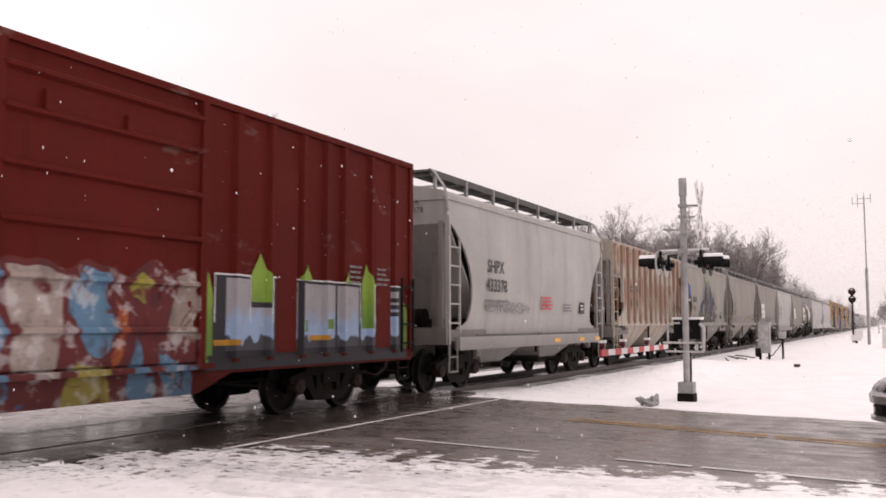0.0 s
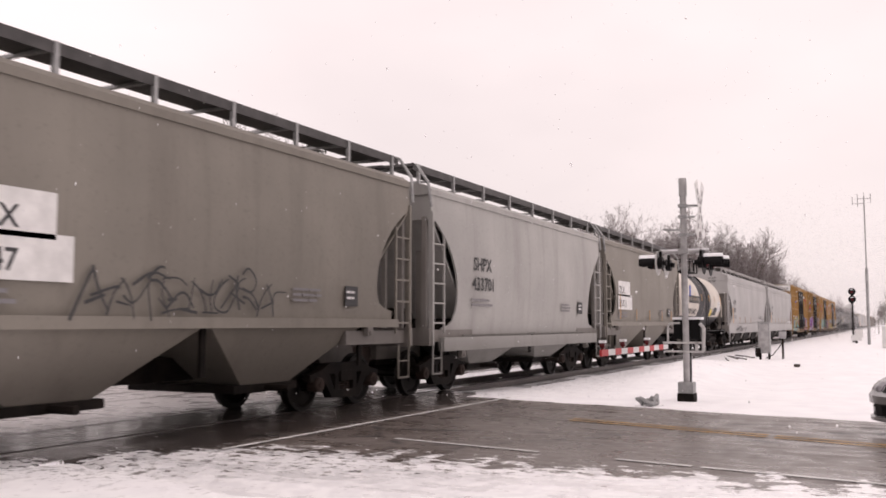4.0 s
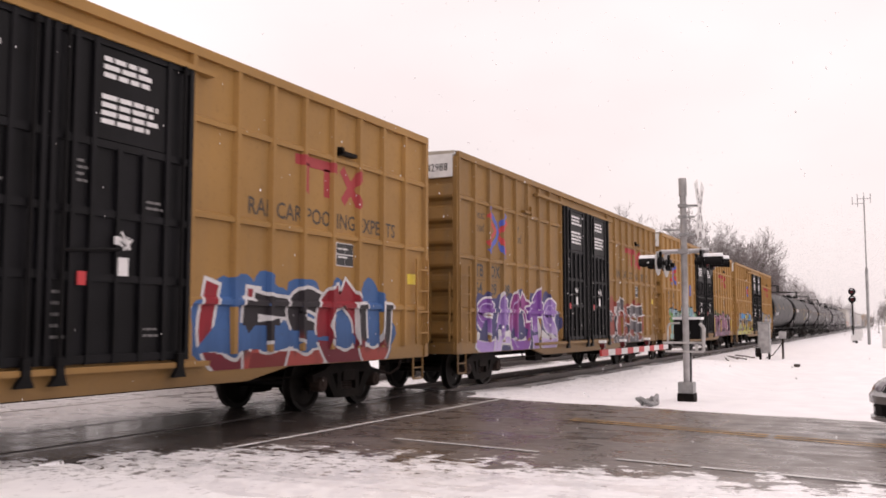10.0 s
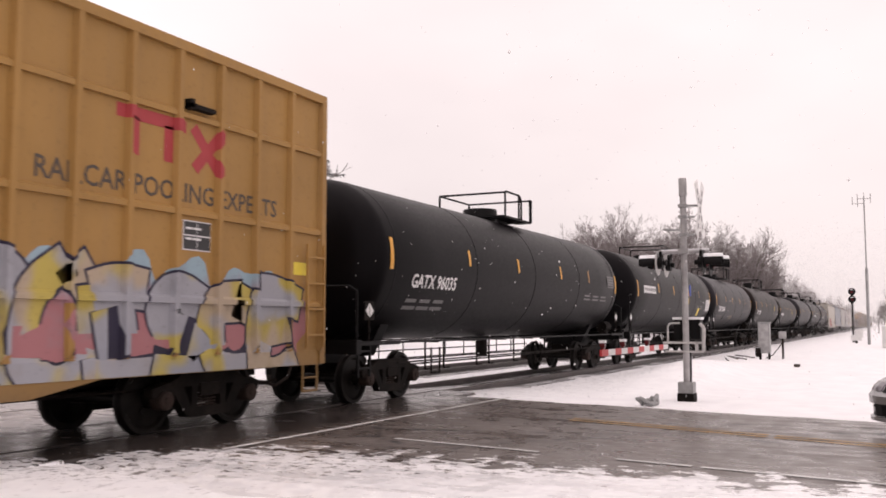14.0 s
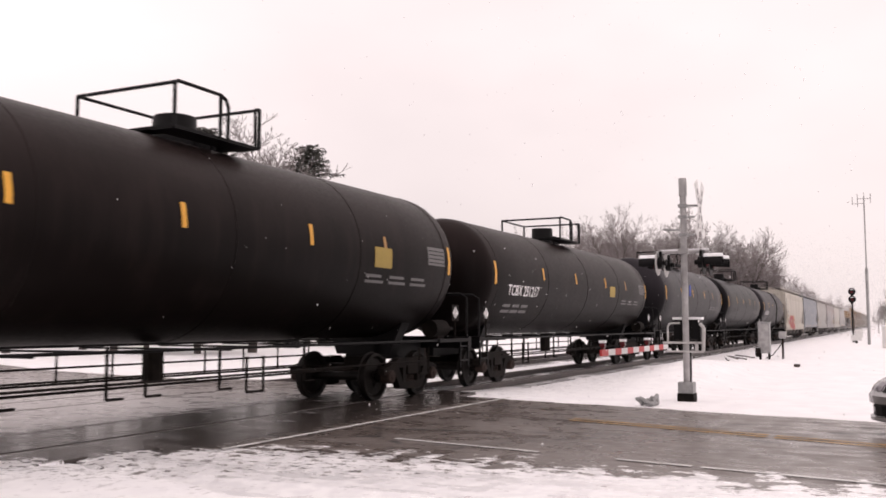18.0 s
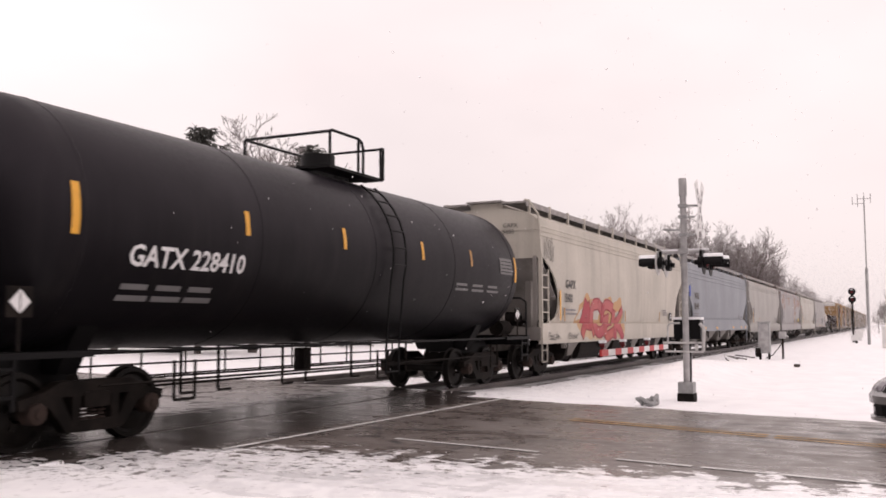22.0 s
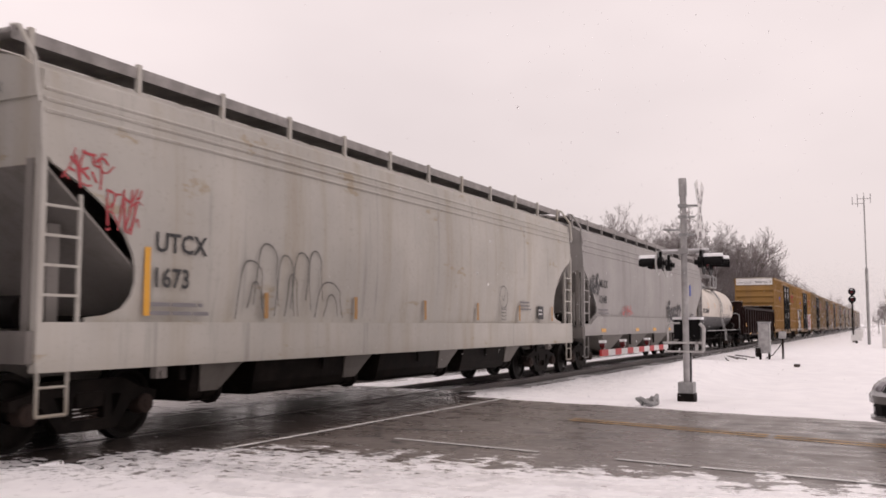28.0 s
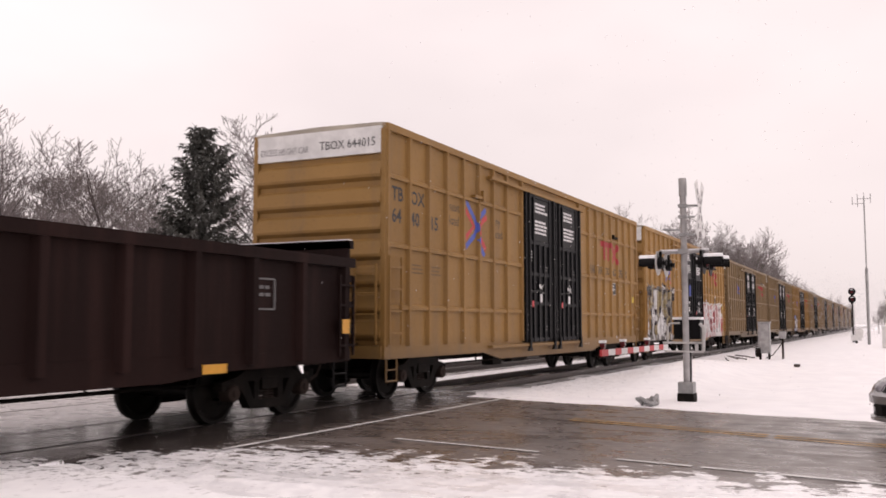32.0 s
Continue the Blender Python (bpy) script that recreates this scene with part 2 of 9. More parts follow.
def wet_road(name):
    """Wet, salted asphalt with worn tracks, cracks and half-melted slush."""
    n = Nodes(name)
    x, y, z = n.axis()
    big, mid, grit = n.noise(0.35, 4.0), n.noise(2.2, 5.0), n.noise(90.0, 2.0)
    c = n.mix(n.band(big, 0.3, 0.7), (0.092, 0.074, 0.066), (0.140, 0.116, 0.105))
    c = n.mix(n.math("MULTIPLY", n.band(grit, 0.45, 0.8), 0.4), c, (0.15, 0.127, 0.118))
    # wet strip along the near rails, the train's shade darkened into its colour
    wet_shade = n.math("MULTIPLY", n.band(n.math("ADD", y, n.math("MULTIPLY", mid, 0.7)), 7.4, 8.1), n.band(n.math("ADD", y, n.math("MULTIPLY", mid, 0.9)), 11.6, 10.7))
    c = n.mix(n.math("MULTIPLY", wet_shade, 0.75), c, (0.034, 0.027, 0.025))
    crack = n.add("ShaderNodeTexVoronoi", Scale=0.28)
    crack.feature = "DISTANCE_TO_EDGE"
    n.put(crack.inputs["Vector"], n.scaled(1, 1, 0, (3, 1, 0)))
    c = n.mix(n.math("MULTIPLY", n.band(crack.outputs["Distance"], 0.02, 0.006), n.band(mid, 0.45, 0.6)), c, (0.018, 0.016, 0.016))
    streak = n.noise(1.0, 4.0, 0.6, n.scaled(2.4, 0.25, 1))
    c = n.mix(n.math("MULTIPLY", n.band(streak, 0.55, 0.75), 0.25), c, (0.17, 0.16, 0.165))
    drift = n.noise(1.0, 5.0, 0.6, n.scaled(1.3, 2.6, 1, (5, 2, 0)))
    # thin snow: ragged along the near edge, slush beyond the near rail and away from the wheel tracks
    edge = n.math("MULTIPLY", n.band(n.math("ADD", x, n.math("MULTIPLY", n.band(y, 6.6, 9.0), 2.2)), 10.4, 7.2), n.band(y, 9.09, 8.98))
    fleck = n.noise(1.0, 6.0, 0.7, n.scaled(5.0, 2.3, 1, (1, 7, 0)))
    lie = n.band(n.math("ADD", n.math("ADD", n.math("MULTIPLY", drift, 0.6), n.math("MULTIPLY", fleck, 0.9)), n.math("MULTIPLY_ADD", edge, 0.46, -0.385)), 0.53, 0.57)
    hole = n.math("MULTIPLY", n.band(n.noise(1.0, 5.0, 0.7, n.scaled(9.0, 5.0, 1, (2, 9, 0))), 0.60, 0.555), n.band(mid, 0.75, 0.6))
    verge = n.math("ADD", n.math("MULTIPLY", x, 0.9), n.math("MULTIPLY", y, 0.44))
    lie = n.math("MULTIPLY", lie, n.math("MAXIMUM", hole, n.band(n.math("ADD", verge, n.math("MULTIPLY", mid, 0.8)), 9.7, 9.1)))
    white = n.mix(n.band(n.noise(7.0, 4.0), 0.35, 0.65), (0.82, 0.81, 0.83), (0.95, 0.94, 0.95))
    c = n.mix(n.math("MULTIPLY", lie, n.band(edge, 0.0, 0.15)), c, white)
    runs = n.noise(1.0, 5.0, 0.6, n.scaled(0.35, 2.6, 1))
    slush = n.math("MULTIPLY", n.math("MULTIPLY", n.band(n.math("ADD", y, n.math("MULTIPLY", mid, 0.6)), 10.5, 11.2), n.band(n.math("SUBTRACT", x, n.math("MULTIPLY", y, 0.35)), 14.5, 7.0)), n.math("MULTIPLY_ADD", runs, 0.9, 0.30), clamp=True)
    c = n.mix(n.math("MULTIPLY", slush, 0.9), c, (0.60, 0.575, 0.58))
    n.bump(n.math("ADD", n.math("MULTIPLY", grit, 0.5), mid), 0.25, 0.006)
    dull = n.math("MULTIPLY_ADD", n.band(n.math("ADD", n.math("MULTIPLY", streak, 0.5), n.math("MULTIPLY", mid, 0.5)), 0.4, 0.65), 0.32, 0.2)
    return n.done(c, n.math("MULTIPLY", dull, n.math("MULTIPLY_ADD", wet_shade, -0.45, 1.0)), 0.0, 0.5)


def snow_ground(name):
    """Trodden snow; grit and bare asphalt or ballast show through near the road and the tracks."""
    n = Nodes(name)
    x, y, z = n.axis()
    big, mid, fine = n.noise(0.25, 4.0), n.noise(1.6, 6.0, 0.65), n.noise(11.0, 4.0, 0.6)
    drift = n.noise(1.0, 5.0, 0.6, n.scaled(1.1, 3.2, 1))
    c = n.mix(n.band(mid, 0.3, 0.7), (0.86, 0.85, 0.87), (0.95, 0.94, 0.95))
    c = n.mix(n.math("MULTIPLY", n.band(big, 0.55, 0.8), 0.25), c, (0.66, 0.63, 0.63))
    # bare patches along the near edge of the road
    near = n.math("MULTIPLY", n.band(x, 5.6, 8.9), n.band(x, 12.5, 11.0))
    patch = n.band(n.math("ADD", n.math("MULTIPLY", drift, 0.55), n.math("MULTIPLY", n.noise(1.0, 5.0, 0.65, n.scaled(5.0, 7.0, 1)), 0.45)), 0.44, 0.40)
    bare = n.math("MULTIPLY", n.math("POWER", near, 0.7), patch)
    solid = n.math("MULTIPLY", n.band(n.math("ADD", x, n.math("MULTIPLY", drift, 1.6)), 9.4, 10.0), n.band(x, 12.5, 11.0))
    bare = n.math("MAXIMUM", bare, n.math("MULTIPLY", solid, n.band(fine, 0.66, 0.5)))
    # thin snow on the ballast and stones by the near track
    shoulder = n.math("MULTIPLY", n.band(y, 5.6, 8.2), n.band(y, 22.0, 17.0))
    stones = n.math("MULTIPLY", shoulder, n.band(n.noise(5.0, 5.0, 0.7), 0.55, 0.66))
    bare = n.math("MAXIMUM", bare, n.math("MULTIPLY", stones, 0.75))
    speck = n.math("MULTIPLY", n.band(fine, 0.68, 0.72), n.band(big, 0.42, 0.55))
    bare = n.math("MAXIMUM", bare, n.math("MULTIPLY", speck, n.math("MULTIPLY", n.band(y, -2.0, 4.0), 0.5)))
    dash = n.band(n.noise(1.0, 5.0, 0.7, n.scaled(9.0, 5.0, 1, (2, 9, 0))), 0.555, 0.60)
    bare = n.math("MAXIMUM", bare, n.math("MULTIPLY", n.math("MULTIPLY", dash, n.band(drift, 0.40, 0.55)), n.math("MULTIPLY", n.band(n.math("ADD", n.math("MULTIPLY", x, 0.9), n.math("MULTIPLY", y, 0.44)), 8.7, 9.4), n.math("MULTIPLY", n.band(x, 14.0, 12.0), 0.85))))
    c = n.mix(bare, c, n.mix(fine, (0.05, 0.045, 0.043), (0.13, 0.12, 0.115)))
    n.bump(n.math("ADD", n.math("MULTIPLY", fine, 0.25), n.math("ADD", mid, n.math("MULTIPLY", bare, -0.12))), 0.5, 0.05)
    return n.done(c, n.math("MULTIPLY_ADD", bare, -0.35, 0.75), 0.0, 0.3)


def snowy(name, color, amount=0.5, scale=6.0, rough=0.85):
    """Bark, needles or steel with snow lying on what faces up."""
    n = Nodes(name)
    up = n.axis(n.add("ShaderNodeNewGeometry").outputs["Normal"])[2]
    v = n.noise(scale, 3.0)
    c = n.mix(v, tint(color, 0.65), tint(color, 1.3))
    k = n.math("MULTIPLY", n.band(up, 0.15, 0.6), n.band(n.math("ADD", v, amount - 0.5), 0.42, 0.55))
    c = n.mix(k, c, (0.82, 0.82, 0.84))
    return n.done(c, rough, 0.0, 0.25)


def simple(name, color, rough=0.5, metal=0.0, spec=0.5, glow=0.0):
    n = Nodes(name)
    v = n.noise(9.0)
    m = n.done(n.mix(v, tint(color, 0.85), tint(color, 1.12)), rough, metal, spec)
    if glow:
        n.put(n.bsdf.inputs["Emission Color"], (*color, 1))
        n.bsdf.inputs["Emission Strength"].default_value = glow
    return m


def flake_material(name, thick=0.66):
    """Snow crystals let the light through."""
    n = Nodes(name)
    lit = n.add("ShaderNodeBsdfTranslucent", Color=(0.98, 0.97, 0.98, 1))
    face = n.add("ShaderNodeBsdfDiffuse", Color=(0.98, 0.97, 0.98, 1))
    both = n.add("ShaderNodeMixShader")
    both.inputs[0].default_value = 0.5
    n.tree.links.new(lit.outputs[0], both.inputs[1])
    n.tree.links.new(face.outputs[0], both.inputs[2])
    clear = n.add("ShaderNodeBsdfTransparent")
    loose = n.add("ShaderNodeMixShader")
    loose.inputs[0].default_value = thick
    n.tree.links.new(clear.outputs[0], loose.inputs[1])
    n.tree.links.new(both.outputs[0], loose.inputs[2])
    n.tree.links.new(loose.outputs[0], n.tree.nodes["Material Output"].inputs["Surface"])
    return n.mat


FLAKE = flake_material("snow_crystals")
SNOW = surface("snow", (0.86, 0.86, 0.88), 0.8, 0, 2.0, 0.06, 0.4, 14.0)
ASPHALT = wet_road("wet_asphalt")
GROUND = snow_ground("snow_ground")
STEEL = surface("dark_steel", (0.0125, 0.0095, 0.0082), 0.7, 0.0, 3.0, 0.6, 0.3, 25.0, 0.10)
WHEEL = surface("wheel_steel", (0.010, 0.0080, 0.0070), 0.5, 0.1, 4.0, 0.6, 0.2, 30.0, 0.14)
RUSTY = surface("rusty_steel", (0.028, 0.016, 0.012), 0.8, 0.1, 3.0, 0.5, 0.4, 30.0)
RAIL = surface("rail_steel", (0.10, 0.085, 0.08), 0.35, 0.7, 2.0, 0.35, 0.1, 30.0)
GALV = surface("galvanized_steel", (0.36, 0.36, 0.36), 0.45, 0.5, 4.0, 0.3, 0.2, 40.0)
ALU = surface("weathered_aluminium", (0.42, 0.41, 0.41), 0.5, 0.3, 4.0, 0.25, 0.2, 30.0)
BLACK = surface("black_paint", (0.0065, 0.006, 0.0065), 0.5, 0.0, 2.0, 0.4, 0.1, 30.0, 0.12)
DOOR_BLACK = surface("door_black", (0.0060, 0.0058, 0.0072), 0.5, 0.0, 1.0, 0.6, 0.15, 20.0, 0.16)
WHITE = surface("white_paint", (0.72, 0.71, 0.70), 0.55, 0, 3.0, 0.15, 0.1, 30.0)
INK = simple("black_lettering", (0.03, 0.03, 0.032), 0.6)
GREYINK = simple("faded_lettering", (0.20, 0.19, 0.20), 0.7)
FADEDINK = simple("weathered_lettering", (0.065, 0.05, 0.04), 0.7)
BLOCK = simple("white_lettering", (0.70, 0.69, 0.69), 0.6)
DIMBLOCK = simple("faded_white_lettering", (0.16, 0.155, 0.155), 0.7)
AMBER = simple("amber_reflector", (0.70, 0.34, 0.03), 0.4)
AMBERDIM = simple("faded_amber_reflector", (0.38, 0.20, 0.06), 0.5)
YELLOW = simple("yellow_placard", (0.75, 0.58, 0.05), 0.5)
DULLYELLOW = simple("dull_yellow_placard", (0.36, 0.25, 0.05), 0.6)
RED = simple("red_paint", (0.50, 0.035, 0.04), 0.5)
BLUE = simple("blue_paint", (0.05, 0.09, 0.42), 0.5)
ROADWHITE = surface("worn_road_white", (0.66, 0.65, 0.64), 0.6, 0, 3.0, 0.30, 0.2, 25.0)
ROADYELLOW = surface("worn_road_yellow", (0.42, 0.24, 0.07), 0.5, 0, 2.0, 0.5, 0.2, 25.0)
BARK = snowy("snowy_bark", (0.085, 0.070, 0.066), 0.40, 5.0)
TWIG = snowy("frosted_twigs", (0.20, 0.175, 0.172), 0.38, 9.0)
NEEDLE = snowy("snowy_needles", (0.085, 0.086, 0.078), 0.36, 2.5)


# ---- mesh shorthand ----
class Geo:
    """Collects verts and faces of one part."""

    def __init__(self):
        self.v, self.f = [], []

    def add(self, verts, faces):
        k = len(self.v)
        self.v += [tuple(p) for p in verts]
        self.f += [tuple(i + k for i in f) for f in faces]
        return self

    def box(self, x0, x1, y0, y1, z0, z1):
        return self.add([(x, y, z) for x in (x0, x1) for y in (y0, y1) for z in (z0, z1)],
                        [(0, 1, 3, 2), (4, 6, 7, 5), (0, 4, 5, 1), (2, 3, 7, 6), (0, 2, 6, 4), (1, 5, 7, 3)])

    def bar(self, p, q, r, n=6, r2=None):
        """A round bar from p to q."""
        p, q = Vector(p), Vector(q)
        d = (q - p)
        if d.length < 1e-6:
            return self
        d.normalize()
        a = d.orthogonal().normalized()
        b = d.cross(a)
        r2 = r if r2 is None else r2
        ring = [(math.cos(2 * math.pi * i / n), math.sin(2 * math.pi * i / n)) for i in range(n)]
        vs = [p + (a * c + b * s) * r for c, s in ring] + [q + (a * c + b * s) * r2 for c, s in ring]
        fs = [(i, (i + 1) % n, n + (i + 1) % n, n + i) for i in range(n)]
        return self.add(vs, fs + [tuple(range(n))[::-1], tuple(range(n, 2 * n))])

    def pipe(self, pts, r, n=6):
        for p, q in zip(pts, pts[1:]):
            self.bar(p, q, r, n)
        return self

    def prism(self, pts, axis, a, b):
        """A closed outline pts (u, w) pushed from a to b along an axis: 'y' (u=x, w=z), 'x' (u=y, w=z), 'z' (u=x, w=y)."""
        place = {"y": lambda u, w, k: (u, k, w), "x": lambda u, w, k: (k, u, w), "z": lambda u, w, k: (u, w, k)}[axis]
        n = len(pts)
        vs = [place(u, w, a) for u, w in pts] + [place(u, w, b) for u, w in pts]
        return self.add(vs, [tuple(range(n))[::-1], tuple(range(n, 2 * n))] + [(i, (i + 1) % n, n + (i + 1) % n, n + i) for i in range(n)])

    def loft(self, rings, closed=True, caps=True):
        n = len(rings[0])
        vs = [p for r in rings for p in r]
        fs = []
        for k in range(len(rings) - 1):
            for i in range(n if closed else n - 1):
                j = (i + 1) % n
                fs.append((k * n + i, k * n + j, (k + 1) * n + j, (k + 1) * n + i))
        if caps:
            fs += [tuple(range(n))[::-1], tuple(range((len(rings) - 1) * n, len(rings) * n))]
        return self.add(vs, fs)

    def disc_y(self, x, z, y0, y1, r, n=20):
        return self.bar((x, y0, z), (x, y1, z), r, n)


MESHES = {}


def mesh_of(name, geo, smooth=False, angle=35):
    me = bpy.data.meshes.new(name)
    me.from_pydata(geo.v, [], geo.f)
    bm = bmesh.new()
    bm.from_mesh(me)
    bmesh.ops.recalc_face_normals(bm, faces=bm.faces)
    bm.to_mesh(me)
    bm.free()
    if smooth:
        me.shade_smooth()
        me.set_sharp_from_angle(angle=radians(angle))
    return me


def part(name, geo, material, parent, label="", key=None, smooth=False, angle=35, at=None):
    """Links geo as ONE mesh object under a thing or part. key: share the mesh between alike pieces; geo may then be a function."""
    if key is not None and key in MESHES:
        me = MESHES[key]
    else:
        me = mesh_of(name, geo() if callable(geo) else geo, smooth, angle)
        me.materials.append(material)
        if key is not None:
            MESHES[key] = me
    if at is not None and material.name in PAINTED:
        # painted pieces keep the car's own coordinates, so that streaks, low darkening and spray paint run on across
        # them
        spot = (key, tuple(round(v, 3) for row in at for v in row))
        if key is None or spot not in MESHES:
            me = me.copy()
            me.transform(at)
            MESHES[spot] = me
        me, at = MESHES[spot], None
    ob = new(name, me)
    if me.materials[0] != material:
        ob.material_slots[0].link = "OBJECT"
        ob.material_slots[0].material = material
    ob.parent = parent
    if at is not None:
        ob.matrix_basis = at
    return tagged(ob, label)


def thing(name, m, label, category, group="", kind=""):
    ob = new(name)
    ob.empty_display_size = 0.3
    ob.matrix_basis = m
    return tagged(ob, label, category, group, kind)


def words(text, size, material, parent, x, z, y, name="lettering", width=None, label="", turn=0, bold=0.0):
    """Lettering on a car's side (turn 0: faces -y), on its front end (turn -90: faces -x)."""
    key = ("text", text, size, width, bold)
    if key not in MESHES:
        cu = bpy.data.curves.new("lettering", "FONT")
        cu.body, cu.size, cu.align_x, cu.offset = text, size, "LEFT", bold
        cu.resolution_u = 2
        ob = bpy.data.objects.new("lettering", cu)
        scene.collection.objects.link(ob)
        me = bpy.data.meshes.new_from_object(ob.evaluated_get(bpy.context.evaluated_depsgraph_get()))
        bpy.data.objects.remove(ob)
        me.transform(Matrix.Rotation(radians(90), 4, "X"))
        if width and me.vertices:
            wide = max(v.co.x for v in me.vertices)
            me.transform(Matrix.Diagonal((width / wide, 1, 1, 1)))
        me.name = "lettering"
        me.materials.clear()
        me.materials.append(material)
        MESHES[key] = me
    me = MESHES[key]
    ob = new(name, me)
    if me.materials[0] != material:
        ob.material_slots[0].link = "OBJECT"
        ob.material_slots[0].material = material
    ob.parent = parent
    ob.matrix_basis = pose(x, y, z, 0, 0, turn)
    return tagged(ob, label, kind="stuff")


def bars(parent, x, z, y, w, rows, h=0.05, gap=0.045, material=None, seed=0, name="stencil", words_per=2):
    """Writing too small to read: rows of plain bars."""
    g = Geo()
    rnd = random.Random(seed)
    for r in range(rows):
        cur, end = x, x + w * rnd.uniform(0.75, 1.0)
        zz = z - r * (h + gap)
        while cur < end - 0.04:
            ln = min(end - cur, w / words_per * rnd.uniform(0.5, 1.1))
            g.box(cur, cur + ln, y - 0.002, y + 0.002, zz, zz + h)
            cur += ln + h * 0.7
    return tagged(part(name, g, material or GREYINK, parent), kind="stuff")


def scrawl(parent, x0, x1, z0, z1, y, material, seed, letters=5, w=0.04, label=""):
    """A quick spray-can tag: thin hooked strokes that run into one another."""
    g, rnd = Geo(), random.Random(seed)
    step, k = (x1 - x0) / letters, 0
    for n in range(letters):
        tall, slant = (z1 - z0) * rnd.uniform(0.7, 1.1), rnd.uniform(-0.1, 0.25)
        for q in glyph(rnd, rnd.randrange(7)):
            pts = rounded([(x0 + step * (n + px) + slant * pz * tall, z0 + pz * tall) for px, pz in q])
            stroke(g, [(p.x, p.y) for p in pts], w * 0.8, -y + 0.003 + 0.0004 * k, 0.0, rnd.uniform(0.6, 1.2), rnd.uniform(0.3, 1.0))
            k += 1
    g.v = [(a, -b, c) for a, b, c in g.v]
    ob = part("spray_tag", g, material, parent, label)
    return tagged(ob, label, kind="stuff")


# ---- graffiti: flat coats of spray paint that follow the ribs of a car's side ----
def spray(name, top, low=None, z0=1.0, z1=1.6, foot=None, patches=(), shift=0.0):
    """Spray paint that fades from one colour into another, with drips and overspray."""
    n = Nodes(name)
    z = n.axis()[2]
    blot, drip = n.noise(2.2, 3.0), n.noise(1.0, 3.0, 0.6, n.scaled(4.5, 0, 0.5))
    h = n.math("ADD", z, n.math("MULTIPLY_ADD", drip, 0.9, -0.45))
    c = n.mix(n.band(h, z0, z1), low or tint(top, 0.7), top)
    if foot:
        c = n.mix(n.band(n.math("ADD", z, n.math("MULTIPLY_ADD", n.noise(1.0, 2.0, 0.5, n.scaled(3.2, 0, 0.0)), 0.7, -0.35)), 1.28, 1.24), c, foot)
    for k, extra in enumerate(patches):
        # further colours faded in, in clouds
        c = n.mix(n.band(n.noise(0.9 + 0.2 * k, 2.0, 0.4, n.scaled(1, 0, 1.1, (shift + 7.3 * k, 0, 3.1 * k))), 0.50, 0.60), c, extra)
    c = n.mix(n.math("MULTIPLY", n.band(blot, 0.5, 0.75), 0.35), c, tint(top, 0.55))
    c = n.mix(n.math("MULTIPLY", n.band(n.noise(14.0, 3.0), 0.58, 0.75), 0.25), c, (0.05, 0.045, 0.04))
    return n.done(c, 0.55, 0.0, 0.3)


def rounded(pts, times=2):
    """Cuts the corners of an open line."""
    p = [Vector(q) for q in pts]
    for _ in range(times):
        out = [p[0]]
        for a, b in zip(p, p[1:]):
            out += [a.lerp(b, 0.25), a.lerp(b, 0.75)]
        p = out + [p[-1]]
    return p


def stroke(g, pts, w, lift, grow=0.0, k0=1.0, k1=1.0):
    """A stroke with a swelling width; grow widens and lengthens it for an outline."""
    p = [Vector(q) for q in pts]
    a, b = (p[0] - p[1]).normalized(), (p[-1] - p[-2]).normalized()
    p[0], p[-1] = p[0] + a * grow, p[-1] + b * grow
    rows = []
    for k, q in enumerate(p):
        d = (p[min(k + 1, len(p) - 1)] - p[max(k - 1, 0)]).normalized()
        h = w * (k0 + (k1 - k0) * k / (len(p) - 1)) / 2 + grow
        rows.append([(q.x - d.y * h, lift, q.y + d.x * h), (q.x + d.y * h, lift, q.y - d.x * h)])
    g.loft(rows, False, False)


